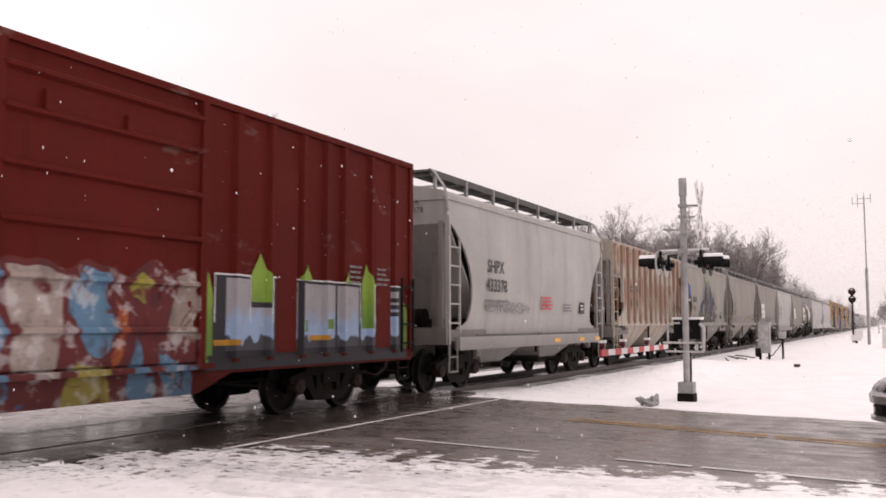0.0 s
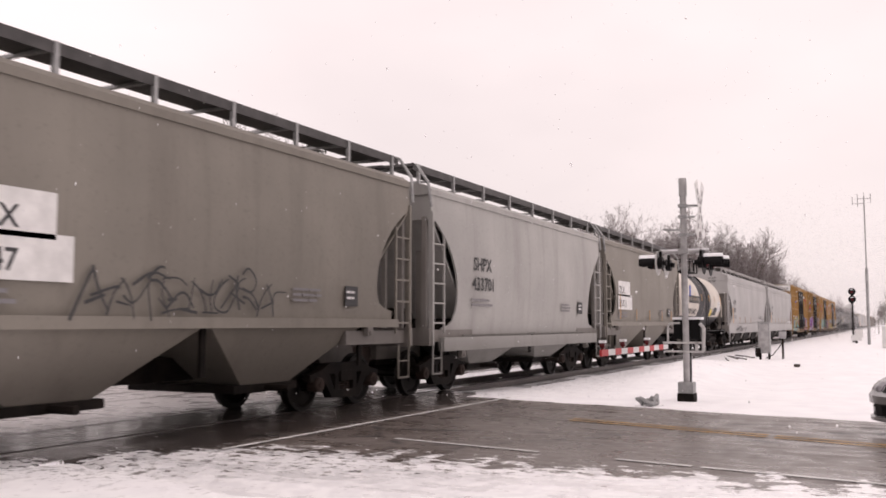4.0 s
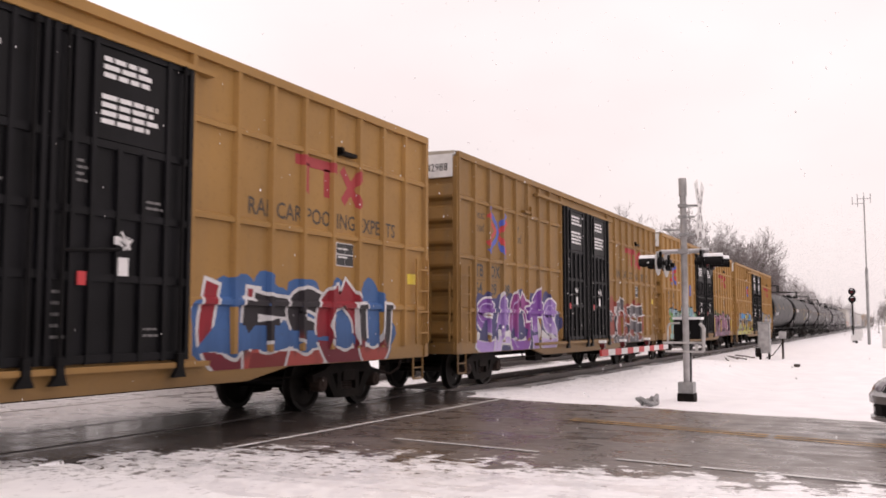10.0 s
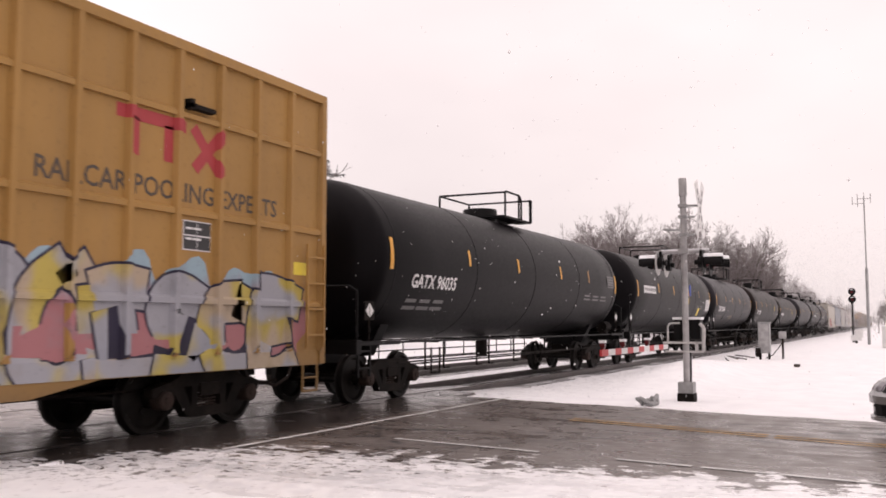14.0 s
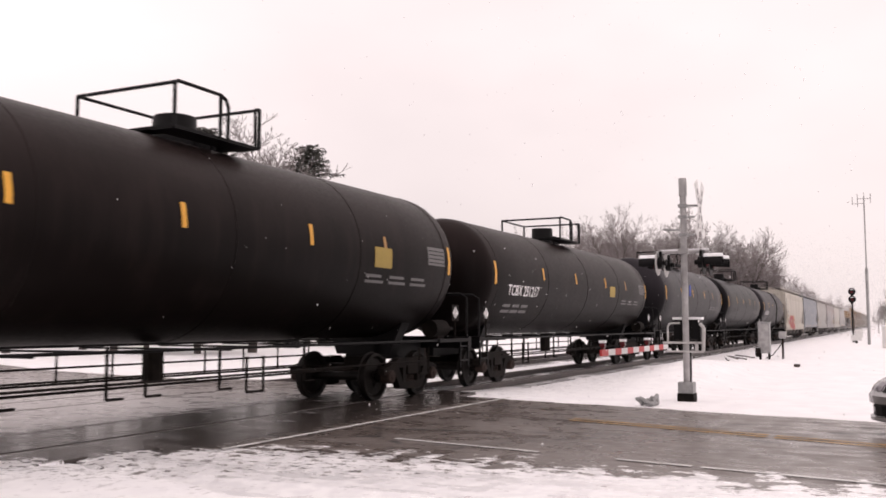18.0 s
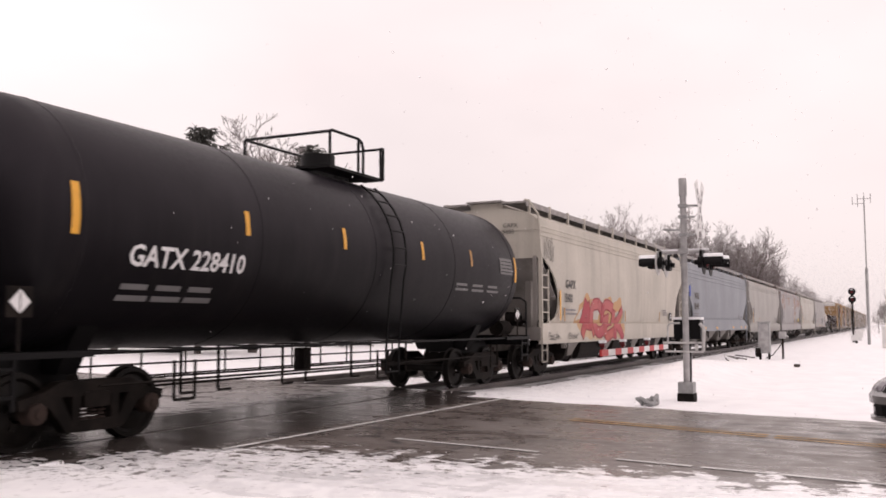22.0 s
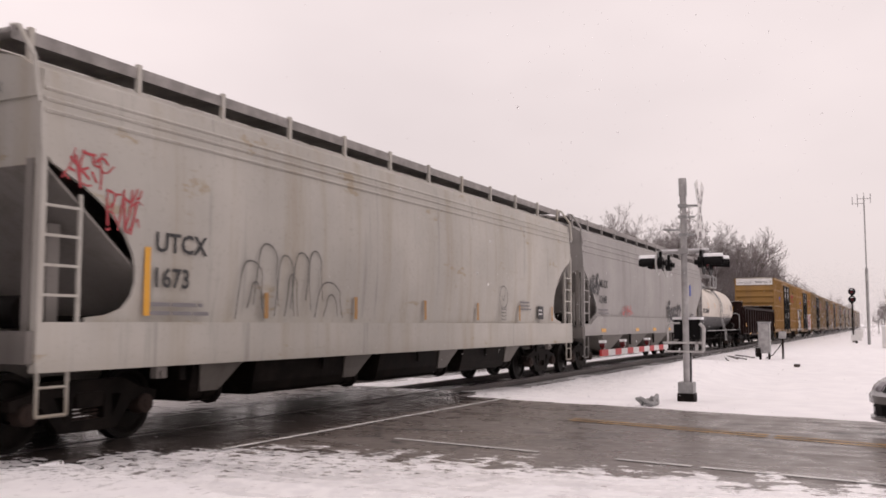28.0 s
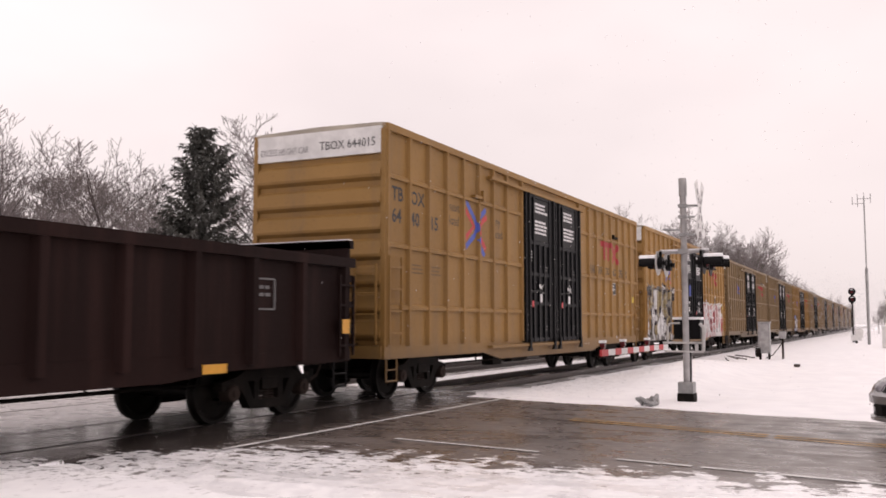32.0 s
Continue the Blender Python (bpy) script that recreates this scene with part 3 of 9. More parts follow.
def glyph(rnd, kind, spikes=True):
    """The strokes of one abstract letter shape in a unit box."""
    loose = 0.15 if spikes else 0.07
    j = lambda v: v + rnd.uniform(-loose, loose)
    if kind == 0:
        s = [[(0.12, 0.0), (0.10, 0.5), (0.16, 1.0)], [(0.14, 0.95), (0.6, 1.02), (0.92, 0.78), (0.62, 0.52), (0.2, 0.5)], [(0.35, 0.5), (0.65, 0.3), (0.95, 0.0)]]
    elif kind == 1:
        s = [[(0.92, 0.88), (0.5, 1.05), (0.08, 0.82), (0.28, 0.56), (0.75, 0.46), (0.95, 0.2), (0.5, -0.03), (0.02, 0.14)]]
    elif kind == 2:
        s = [[(0.15, 0.0), (0.10, 0.5), (0.15, 1.0)], [(0.1, 0.95), (0.5, 0.98), (0.98, 0.9)], [(0.15, 0.5), (0.7, 0.55)], [(0.1, 0.05), (0.5, 0.0), (0.98, 0.12)]]
    elif kind == 3:
        s = [[(0.10, 0.0), (0.12, 0.98)], [(0.12, 0.95), (0.45, 0.55), (0.85, 0.05)], [(0.88, 0.0), (0.90, 0.5), (0.84, 1.06)]]
    elif kind == 4:
        s = [[(0.52, 1.0), (0.05, 0.85), (0.0, 0.3), (0.45, 0.0), (0.95, 0.2), (1.0, 0.75), (0.5, 1.0)]]
    elif kind == 5:
        s = [[(0.0, 0.0), (0.25, 0.55), (0.5, 1.08)], [(0.5, 1.02), (0.78, 0.5), (1.0, 0.0)], [(0.22, 0.35), (0.8, 0.32)]]
    elif kind == 7:
        s = [[(0.5, 0.0), (0.46, 0.4), (0.5, 0.66)], [(0.42, 0.96), (0.62, 0.98)]]
    elif kind == 8:
        s = [[(0.12, 0.0), (0.10, 0.5), (0.14, 1.0)], [(0.92, 1.0), (0.55, 0.6), (0.18, 0.48)], [(0.35, 0.52), (0.7, 0.25), (0.98, 0.0)]]
    elif kind == 9:
        s = [[(0.08, 1.0), (0.06, 0.35), (0.30, 0.0), (0.70, 0.0), (0.92, 0.35), (0.90, 1.0)]]
    else:
        s = [[(0.5, -0.02), (0.46, 0.6), (0.52, 0.95)], [(0.0, 0.86), (0.5, 0.98), (1.05, 0.92)], [(0.52, 0.95), (0.7, 1.15), (0.95, 1.28)]]
    if not spikes:
        return [[(j(x), j(y)) for x, y in q] for q in s]
    # a spike or hook that runs over the next shape
    s.append([(rnd.uniform(0.2, 0.8), rnd.uniform(0.2, 0.9)), (rnd.uniform(0.7, 1.1), rnd.uniform(0.3, 1.0)), (rnd.uniform(1.1, 1.6), rnd.uniform(0.0, 1.15))])
    if rnd.random() < 0.6:
        s.append([(rnd.uniform(0.1, 0.6), rnd.uniform(0.0, 0.4)), (rnd.uniform(-0.5, 0.0), rnd.uniform(-0.1, 0.6))])
    return [[(j(x), j(y)) for x, y in q] for q in s]


def coat(name, geo, material, parent, label, y, ribs, folds, floor=0.84):
    """Paint laid on a ribbed side: cut along the folds of the metal, then pressed onto it. ribs(x, z) is how proud the side stands there."""
    me = bpy.data.meshes.new(name)
    me.from_pydata(geo.v, [], geo.f)
    bm = bmesh.new()
    bm.from_mesh(me)
    xs = [v.co.x for v in bm.verts]
    lo, hi = min(xs), max(xs)
    for axis, at in folds:
        if axis == 0 and not lo < at < hi:
            continue
        n = (1, 0, 0) if axis == 0 else (0, 0, 1)
        bmesh.ops.bisect_plane(bm, geom=bm.verts[:] + bm.edges[:] + bm.faces[:], dist=1e-5, plane_co=(at * n[0], 0, at * n[2]), plane_no=n)
    bmesh.ops.bisect_plane(bm, geom=bm.verts[:] + bm.edges[:] + bm.faces[:], dist=1e-5, plane_co=(0, 0, floor), plane_no=(0, 0, 1), clear_inner=True)
    for v in bm.verts:
        v.co.y = y - ribs(v.co.x, v.co.z) - v.co.y
    bm.to_mesh(me)
    bm.free()
    me.materials.append(material)
    ob = new(name, me)
    ob.parent = parent
    return tagged(ob, label, kind="stuff")


def graffiti(parent, y, ribs, folds, x0, x1, z0, z1, fills, line, seed, letters=6, halo=None, w=0.24, edge=0.055, shine=None, kinds=(0, 1, 2, 3, 4, 5, 6), lean=0.12, word=None, spikes=True):
    """A spray-painted piece: overlapping swollen letter shapes with outlines, over a ragged cloud of background colour."""
    rnd = random.Random(seed)
    out, cloud, glint, coats = Geo(), Geo(), Geo(), [Geo() for _ in fills]
    step = (x1 - x0) / letters
    last = None
    for k in range(letters):
        kind = word[k % len(word)] if word else rnd.choice([q for q in kinds if q != last])
        last = kind
        tall, drop = (z1 - z0) * rnd.uniform(0.82, 1.08), rnd.uniform(-0.04, 0.12)
        cx, slant = x0 + step * k, rnd.uniform(-lean, lean)
        wide = step * (rnd.uniform(0.95, 1.2) if spikes else rnd.uniform(1.0, 1.15))
        base = 0.006 + 0.0032 * k
        shapes = [rounded([(cx + px * wide + slant * pz * tall, z0 + drop + pz * (tall - drop)) for px, pz in q]) for q in glyph(rnd, kind, spikes)]
        widths = [(w * rnd.uniform(0.7, 1.25), rnd.uniform(0.5, 1.4), rnd.uniform(0.35, 1.4)) if spikes else (w * rnd.uniform(0.85, 1.1), rnd.uniform(0.85, 1.2), rnd.uniform(0.8, 1.25)) for q in shapes]
        for i, (q, (ww, a, b)) in enumerate(zip(shapes, widths)):
            stroke(out, q, ww, base + 0.0002 * i, edge, a, b)
            stroke(coats[rnd.randrange(len(fills)) if rnd.random() < 0.35 else k % len(fills)], q, ww, base + 0.0012 + 0.0002 * i, 0.0, a, b)
            if shine and len(q) > 5:
                m = len(q) // 2
                stroke(glint, [p + Vector((-0.05, 0.045)) for p in q[1:m]], 0.032, base + 0.0024)
        if halo:
            n, m = 40, Vector((cx + wide / 2, (z0 + z1) / 2 + 0.05))
            ring = []
            p1, p2 = rnd.uniform(0, 6), rnd.uniform(0, 6)
            for i in range(n):
                a = 2 * math.pi * i / n
                q = 0.95 + 0.13 * math.sin(3 * a + p1) + 0.08 * math.sin(7 * a + p2) + rnd.uniform(-0.02, 0.02)
                ring.append((m.x + math.cos(a) * step * (0.95 if spikes else 0.80) * q, 0.002 + 0.0004 * k, max(z0 - 0.02, m.y + math.sin(a) * (z1 - z0) * 0.62 * q)))
            cloud.add(ring, [tuple(range(n))])
    if halo:
        coat("spray_cloud", cloud, halo, parent, "sprayed background cloud", y, ribs, folds)
    coat("spray_outline", out, line, parent, "sprayed letter outlines", y, ribs, folds)
    for g, m in zip(coats, fills):
        if g.f:
            coat("spray_letters", g, m, parent, "sprayed letter fill", y, ribs, folds)
    if shine and glint.f:
        coat("spray_highlight", glint, shine, parent, "thin sprayed highlights", y, ribs, folds)
# ---- railway cars: local x runs from the front end (0) to the rear (L), -y is the side towards the road ----
SPEED = 15.816
WHEEL_R = 0.457
WHEELSETS = []


def wheelset_geo():
    g = Geo()
    for s in (-1, 1):
        y0 = s * 0.72
        prof = [(0.10, y0 - s * 0.09), (0.12, y0 + s * 0.09), (0.36, y0 + s * 0.03), (0.40, y0 + s * 0.075), (WHEEL_R, y0 + s * 0.07),
                (WHEEL_R, y0 - s * 0.035), (WHEEL_R + 0.028, y0 - s * 0.05), (WHEEL_R + 0.02, y0 - s * 0.07), (0.39, y0 - s * 0.07), (0.35, y0 - s * 0.02)]
        n = 24
        rings = [[(r * math.cos(2 * math.pi * k / n), y, r * math.sin(2 * math.pi * k / n)) for r, y in prof] for k in range(n)]
        g.loft(rings + [rings[0]], True, False)
        for k in range(4):
            a = k * math.pi / 2
            g.box(0.17 * math.cos(a) - 0.04, 0.17 * math.cos(a) + 0.04, min(y0 + s * 0.085, y0 + s * 0.10), max(y0 + s * 0.085, y0 + s * 0.10),
                  0.17 * math.sin(a) - 0.04, 0.17 * math.sin(a) + 0.04)
    g.bar((0, -1.08, 0), (0, 1.08, 0), 0.085, 12)
    return g


def sideframe_geo(s):
    """A cast frame: arched top chord, spring window between columns, slanting lower struts."""
    def make():
        half = (((0, 0.62), (0.24, 0.62), (0.24, 0.80), (0, 0.80)), ((0.24, 0.62), (0.36, 0.62), (0.36, 0.81), (0.24, 0.80)), ((0.36, 0.62), (0.52, 0.62), (0.55, 0.80), (0.36, 0.81)),
                ((0.52, 0.62), (0.70, 0.52), (0.78, 0.69), (0.55, 0.80)), ((0.70, 0.52), (1.10, 0.50), (1.12, 0.62), (0.78, 0.69)), ((0.24, 0.33), (0.36, 0.33), (0.36, 0.62), (0.24, 0.62)),
                ((0, 0.19), (0.24, 0.19), (0.24, 0.33), (0, 0.33)), ((0.24, 0.19), (0.44, 0.20), (0.36, 0.33), (0.24, 0.33)), ((0.44, 0.20), (0.70, 0.52), (0.52, 0.62), (0.36, 0.33)))
        quads = [q for q in half] + [tuple((-u, w) for u, w in q[::-1]) for q in half]
        spots, edges, g = [], collections.Counter(), Geo()
        for q in quads:
            for pt in q:
                if pt not in spots:
                    spots.append(pt)
        faces = [tuple(spots.index(pt) for pt in q) for q in quads]
        for f in faces:
            for i in range(4):
                edges[tuple(sorted((f[i], f[(i + 1) % 4])))] += 1
        n = len(spots)
        rim = [(i, j, j + n, i + n) for (i, j), k in edges.items() if k == 1]
        return g.add([(u, s * 0.94, w) for u, w in spots] + [(u, s * 1.10, w) for u, w in spots], faces + [tuple(i + n for i in f) for f in faces] + rim)
    return make


def bearing_geo():
    """An axle-end bearing under its pedestal; it faces -y."""
    return Geo().loft([[(r * math.cos(math.pi * k / 7), y, r * math.sin(math.pi * k / 7)) for k in range(14)] for r, y in ((0.13, 0.06), (0.13, -0.12), (0.115, -0.14), (0.06, -0.145), (0.055, -0.165))])


def spring_geo(s):
    def make():
        g = Geo()
        for x in (-0.14, 0.0, 0.14):
            for k in range(5):
                g.bar((x, s * 1.0, 0.33 + k * 0.045), (x, s * 1.0, 0.355 + k * 0.045), 0.066, 8)
        return g
    return make


def truck(car, x):
    """A two-axle truck under a car, with its centre at x."""
    bolster = part("truck", lambda: Geo().box(-0.20, 0.20, -1.12, 1.12, 0.48, 0.66).box(-0.35, 0.35, -0.30, 0.30, 0.62, 0.82), STEEL, car, key="bolster", at=pose(x, 0, 0))
    for s in (-1, 1):
        part("sideframe", sideframe_geo(s), STEEL, bolster, key=("frame", s))
        for dx in (-0.889, 0.889):
            part("axle_bearing", bearing_geo, RUSTY, bolster, key="bearing", smooth=True, at=pose(dx, s * 1.02, WHEEL_R, 0, 0, 0 if s < 0 else 180))
        tagged(part("spring_nest", spring_geo(s), RUSTY, bolster, key=("spring", s)), kind="stuff")
    for dx in (-0.889, 0.889):
        part("brake_shoe", lambda: Geo().box(-0.05, 0.05, -0.85, 0.85, 0.42, 0.54).box(-0.06, 0.06, -0.80, -0.62, 0.34, 0.62).box(-0.06, 0.06, 0.62, 0.80, 0.34, 0.62), RUSTY, bolster, key="shoe", at=pose(dx * 0.40, 0, 0))
        w = part("wheelset", wheelset_geo, WHEEL, bolster, key="wheelset", smooth=True, angle=40, at=pose(dx, 0, WHEEL_R))
        WHEELSETS.append((w, dx, car))


def coupler(car, x, s):
    """A knuckle coupler and its draft gear; s: -1 at the front, 1 at the rear."""
    def make():
        g = Geo()
        g.box(-0.30, 0.35, -0.16, 0.16, 0.72, 1.02)
        g.box(0.30, 0.72, -0.07, 0.07, 0.80, 0.95)
        g.box(0.66, 0.90, -0.13, 0.13, 0.74, 1.00)
        g.pipe([(0.25, 0.3, 0.85), (0.45, 0.32, 0.55), (0.7, 0.25, 0.42), (0.95, 0.1, 0.50)], 0.028, 6)
        return g
    part("coupler", make, RUSTY, car, key="coupler", smooth=False, at=pose(x, 0, 0, 0, 0, 0 if s > 0 else 180))


def ladder(car, x, y, z0, z1, w=0.42, rungs=6, mat=None, along="x", tilt=0.0, name="ladder", label=""):
    """A ladder against a side (along x) or an end (along y)."""
    def make():
        g, h, a = Geo(), z1 - z0, 0.020
        levels = [0.0] + [(k + 0.5) / rungs * h + d for k in range(rungs) for d in (-0.016, 0.016)] + [h]
        spot = lambda u, v, z: (u, v + tilt * z / h, z) if along == "x" else (v, u + tilt * z / h, z)
        vs = [spot(q * w + du, dv, z) for q in (0, 1) for z in levels for du, dv in ((-a, -a), (a, -a), (a, a), (-a, a))]
        n, fs = len(levels), []
        at = lambda q, i, k: (q * n + i) * 4 + k
        for q in (0, 1):
            fs += [tuple(at(q, 0, k) for k in range(4)), tuple(at(q, n - 1, k) for k in range(4))]
            for i in range(n - 1):
                for k in range(4):
                    if not (i % 2 and k == (1, 3)[q]):
                        fs.append((at(q, i, k), at(q, i, (k + 1) % 4), at(q, i + 1, (k + 1) % 4), at(q, i + 1, k)))
        for i in range(1, n - 1, 2):
            for k, m in ((1, 0), (2, 3)):
                fs.append((at(0, i, k), at(1, i, m), at(1, i + 1, m), at(0, i + 1, k)))
            for j in (i, i + 1):
                fs.append((at(0, j, 1), at(1, j, 0), at(1, j, 3), at(0, j, 2)))
        return g.add(vs, fs)
    return part(name, make, mat or GALV, car, label, key=("ladder", round(z1 - z0, 2), w, rungs, along, tilt), at=pose(x, y, z0))


def stirrup(car, x, y, z, mat, h=0.42):
    return part("step", lambda: Geo().pipe([(-0.2, 0, 0), (-0.2, 0, -h), (0.2, 0, -h), (0.2, 0, 0)], 0.022, 5).bar((-0.2, 0, -h * 0.5), (0.2, 0, -h * 0.5), 0.016, 5), mat, car, key=("step", h), at=pose(x, y, z))


def reflectors(car, xs, z, y, h, w=0.11, mat=None):
    for x in xs:
        part("reflector", lambda: Geo().box(-w / 2, w / 2, -0.003, 0.003, 0, h), mat or AMBER, car, key=("reflector", w, h), at=pose(x, y, z))


def underframe(car, L, deep=0.22, z=0.98):
    def make():
        g = Geo().box(0.1, L - 0.1, -0.22, 0.22, z - 0.35, z)
        return g
    part("centre_sill", make, STEEL, car, key=("sill", round(L, 2), z))


def brake_rigging(car, L):
    def make():
        g = Geo()
        g.bar((L * 0.42, -0.7, 0.70), (L * 0.42 + 1.1, -0.7, 0.70), 0.22, 12)
        g.box(L * 0.36, L * 0.39, -0.8, -0.5, 0.45, 0.9)
        g.bar((2.6, -0.35, 0.55), (L - 2.6, -0.35, 0.58), 0.02, 5)
        g.bar((2.6, -0.85, 0.60), (L - 2.6, -0.85, 0.60), 0.016, 5)
        for k in range(6):
            x = 3 + (L - 6) * k / 5
            g.bar((x, -0.85, 0.60), (x, -0.85, 0.95), 0.02, 5)
        return g
    part("brake_rigging", make, STEEL, car, key=("brake", round(L, 2)))


def run_gear(car, L, inset):
    truck(car, inset)
    truck(car, L - inset)
    coupler(car, 0.0, -1)
    coupler(car, L, 1)


def start(name, front, label, category, group):
    car = thing(name, pose(front, TRACK_Y, 0), label, category, group)
    CARS.append((car, front))
    return car


CARS = []
BODY = {}
SIDE = {}
MARKRED = simple("faded_mark_red", (0.36, 0.035, 0.04), 0.6)
CHALKY = simple("chalk_spray", (0.12, 0.115, 0.12), 0.8)
WORNINK = simple("worn_off_lettering", (0.030, 0.028, 0.030), 0.7)
BUFF = simple("buff_paint", (0.20, 0.165, 0.12), 0.7)
OCHREINK = simple("brown_stencil", (0.16, 0.10, 0.05), 0.7)
YEL = (0.345, 0.190, 0.056)
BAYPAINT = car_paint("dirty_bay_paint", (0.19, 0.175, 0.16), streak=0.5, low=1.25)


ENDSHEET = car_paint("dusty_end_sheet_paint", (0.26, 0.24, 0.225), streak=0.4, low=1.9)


def ribbed_side(xs, half, flat, deep, step_z, rail=None):
    """How proud a ribbed side stands at (x, z), and the folds where it bends."""
    def proud(x, z):
        if z < step_z:
            return 0.02
        h = 0.0
        for r in xs:
            h = max(h, deep * min(1.0, max(0.0, (half - abs(x - r)) / (half - flat))))
        if rail and rail - 0.05 <= z <= rail + 0.06:
            h = max(h, 0.055 * min(1.0, (rail + 0.06 - z) / 0.04))
        return h
    folds = [(0, r + d) for r in xs for d in (-half, -flat, flat, half)] + [(2, step_z), (2, step_z - 0.004)]
    if rail:
        folds += [(2, rail + d) for d in (-0.054, -0.05, 0.02, 0.06)]
    return proud, folds


def excess_boxcar(front, L, paint, marks, label, roof_mat, low_logo=False, end_text=True, logo_x=3.55):
    """A 60-foot high-cube boxcar with exterior ribs and a pair of black plug doors."""
    car = start("boxcar", front, label, "boxcar", "yellow boxcars")
    W, Z0, ZT = 1.47, 0.84, 5.14
    key = ("hicube", round(L, 1))
    d0, d1 = L / 2 - 2.32, L / 2 + 2.32
    left = [0.06] + [0.92 + 0.835 * k for k in range(7)] + [d0 - 0.05]
    right = [L - x for x in left[::-1]]
    SIDE[car] = ribbed_side(left + right, 0.07, 0.04, 0.075, 1.06, 1.80)

    body = part("body", lambda: Geo().box(0.03, L - 0.03, -W + 0.062, W - 0.062, 0.95, ZT - 0.03), paint, car, key=(key, "shell"))
    for s in (-1, 1):
        y = s * (W - 0.03)
        part("side_panel", lambda: Geo().box(0.02, d0, -0.03, 0.03, Z0, ZT), paint, body, key=(key, "panel1"), at=pose(0, y, 0))
        part("side_panel", lambda: Geo().box(d1, L - 0.02, -0.03, 0.03, Z0, ZT), paint, body, key=(key, "panel2"), at=pose(0, y, 0))
        part("door_header", lambda: Geo().box(d0, d1, -0.03, 0.03, 4.90, ZT), paint, body, key=(key, "header"), at=pose(0, y, 0))

    def sill(s):
        def make():
            y0, y1 = sorted((s * (W + 0.02), s * (W - 0.05)))
            return Geo().prism([(0.0, 1.06), (0.0, 0.83), (4.6, 0.83), (5.6, 0.66), (L - 5.6, 0.66), (L - 4.6, 0.83), (L, 0.83), (L, 1.06)], "y", y0, y1)
        return make
    for s in (-1, 1):
        part("side_sill", sill(s), paint, car, key=(key, "sill", s))

    def rib(h):
        return lambda: Geo().prism([(-0.07, 0.0), (-0.04, -0.075), (0.04, -0.075), (0.07, 0.0)], "z", 0, h)
    for x in left + right:
        part("rib", rib(ZT - 1.06), paint, body, key=(key, "rib"), at=pose(x, -W, 1.06))
    for x in left + right:
        part("rib", rib(ZT - 1.06), paint, body, key=(key, "rib"), at=pose(x, W, 1.06, 0, 0, 180))

    for xs in (left, right):
        for z in (4.27, 2.97, 1.80):
            part("side_rail", lambda: Geo().prism([(-0.055, -0.05), (-0.055, 0.02), (0.005, 0.06), (0.005, -0.05)], "x", 0.0, xs[-1] - xs[0]), paint, body, key=(key, "rail", round(xs[-1] - xs[0], 2)), at=pose(xs[0], -W, z))

    def roof():
        g = Geo()
        return g.prism([(-W - 0.03, 5.25), (-W + 0.05, 5.265), (0, 5.30), (W - 0.05, 5.265), (W + 0.03, 5.25), (W, 5.12), (-W, 5.12)], "x", 0, L)
    top = part("roof", roof, roof_mat, car, key=(key, "roof"))
    for k in range(1, 14):
        part("roof_seam", lambda: Geo().prism([(-W, 5.26), (0, 5.325), (W, 5.26), (0, 5.29)], "x", -0.05, 0.05), roof_mat, top, key=(key, "seam"), at=pose(L * k / 14, 0, 0))
    for s in (-1, 1):
        part("top_chord", lambda: Geo().box(0, L, -0.06, 0.06, 5.11, 5.245), paint, car, key=(key, "chord"), at=pose(0, s * (W + 0.02), 0))

    def end(s):
        def make():
            g = Geo()
            x0 = 0.0 if s < 0 else L
            g.box(*(sorted((x0 - s * 0.02, x0 - s * 0.08))), -W, W, 0.84, 4.70)
            return g
        return make
    for s in (-1, 1):
        e = part("end_wall", end(s), paint, car, key=(key, "end", s))
        x0 = 0.0 if s < 0 else L
        for k in range(7):
            part("end_rib", lambda: Geo().prism([(-s * 0.03, 0.0), (s * 0.075, 0.07), (s * 0.085, 0.12), (s * 0.03, 0.36), (-s * 0.03, 0.42)], "y", -W + 0.04, W - 0.04), paint, e, key=(key, "erib", s), at=pose(x0, 0, 1.16 + k * 0.5))
        for y in (-W, W):
            part("corner_post", lambda: Geo().box(-0.075, 0.075, -0.05, 0.05, 0.84, 5.13), paint, e, key=(key, "cpost"), at=pose(x0 - s * 0.025, y, 0))
        part("end_sill", lambda: Geo().box(-0.075, 0.075, -W, W, 0.84, 1.08), paint, e, key=(key, "esill"), at=pose(x0 + s * 0.025, 0, 0))
        part("end_band", lambda: Geo().box(-0.05, 0.05, -W + 0.05, W - 0.05, 4.68, 5.19), WHITE, e, "white band at the top of the end", key=(key, "band"), at=pose(x0, 0, 0))
        part("end_platform", lambda: Geo().box(-0.30, 0.30, -0.9, 0.9, 1.08, 1.12).bar((-0.25, -0.9, 1.1), (-0.25, -0.9, 1.6), 0.02, 5), STEEL, car, key=(key, "plat"), at=pose(x0 + s * 0.28, 0, 0))
    # doors
    def door(w):
        def make():
            return Geo().box(0, w, -0.05, 0.03, 1.02, 4.90)
        return make
    dw = (d1 - d0) / 2
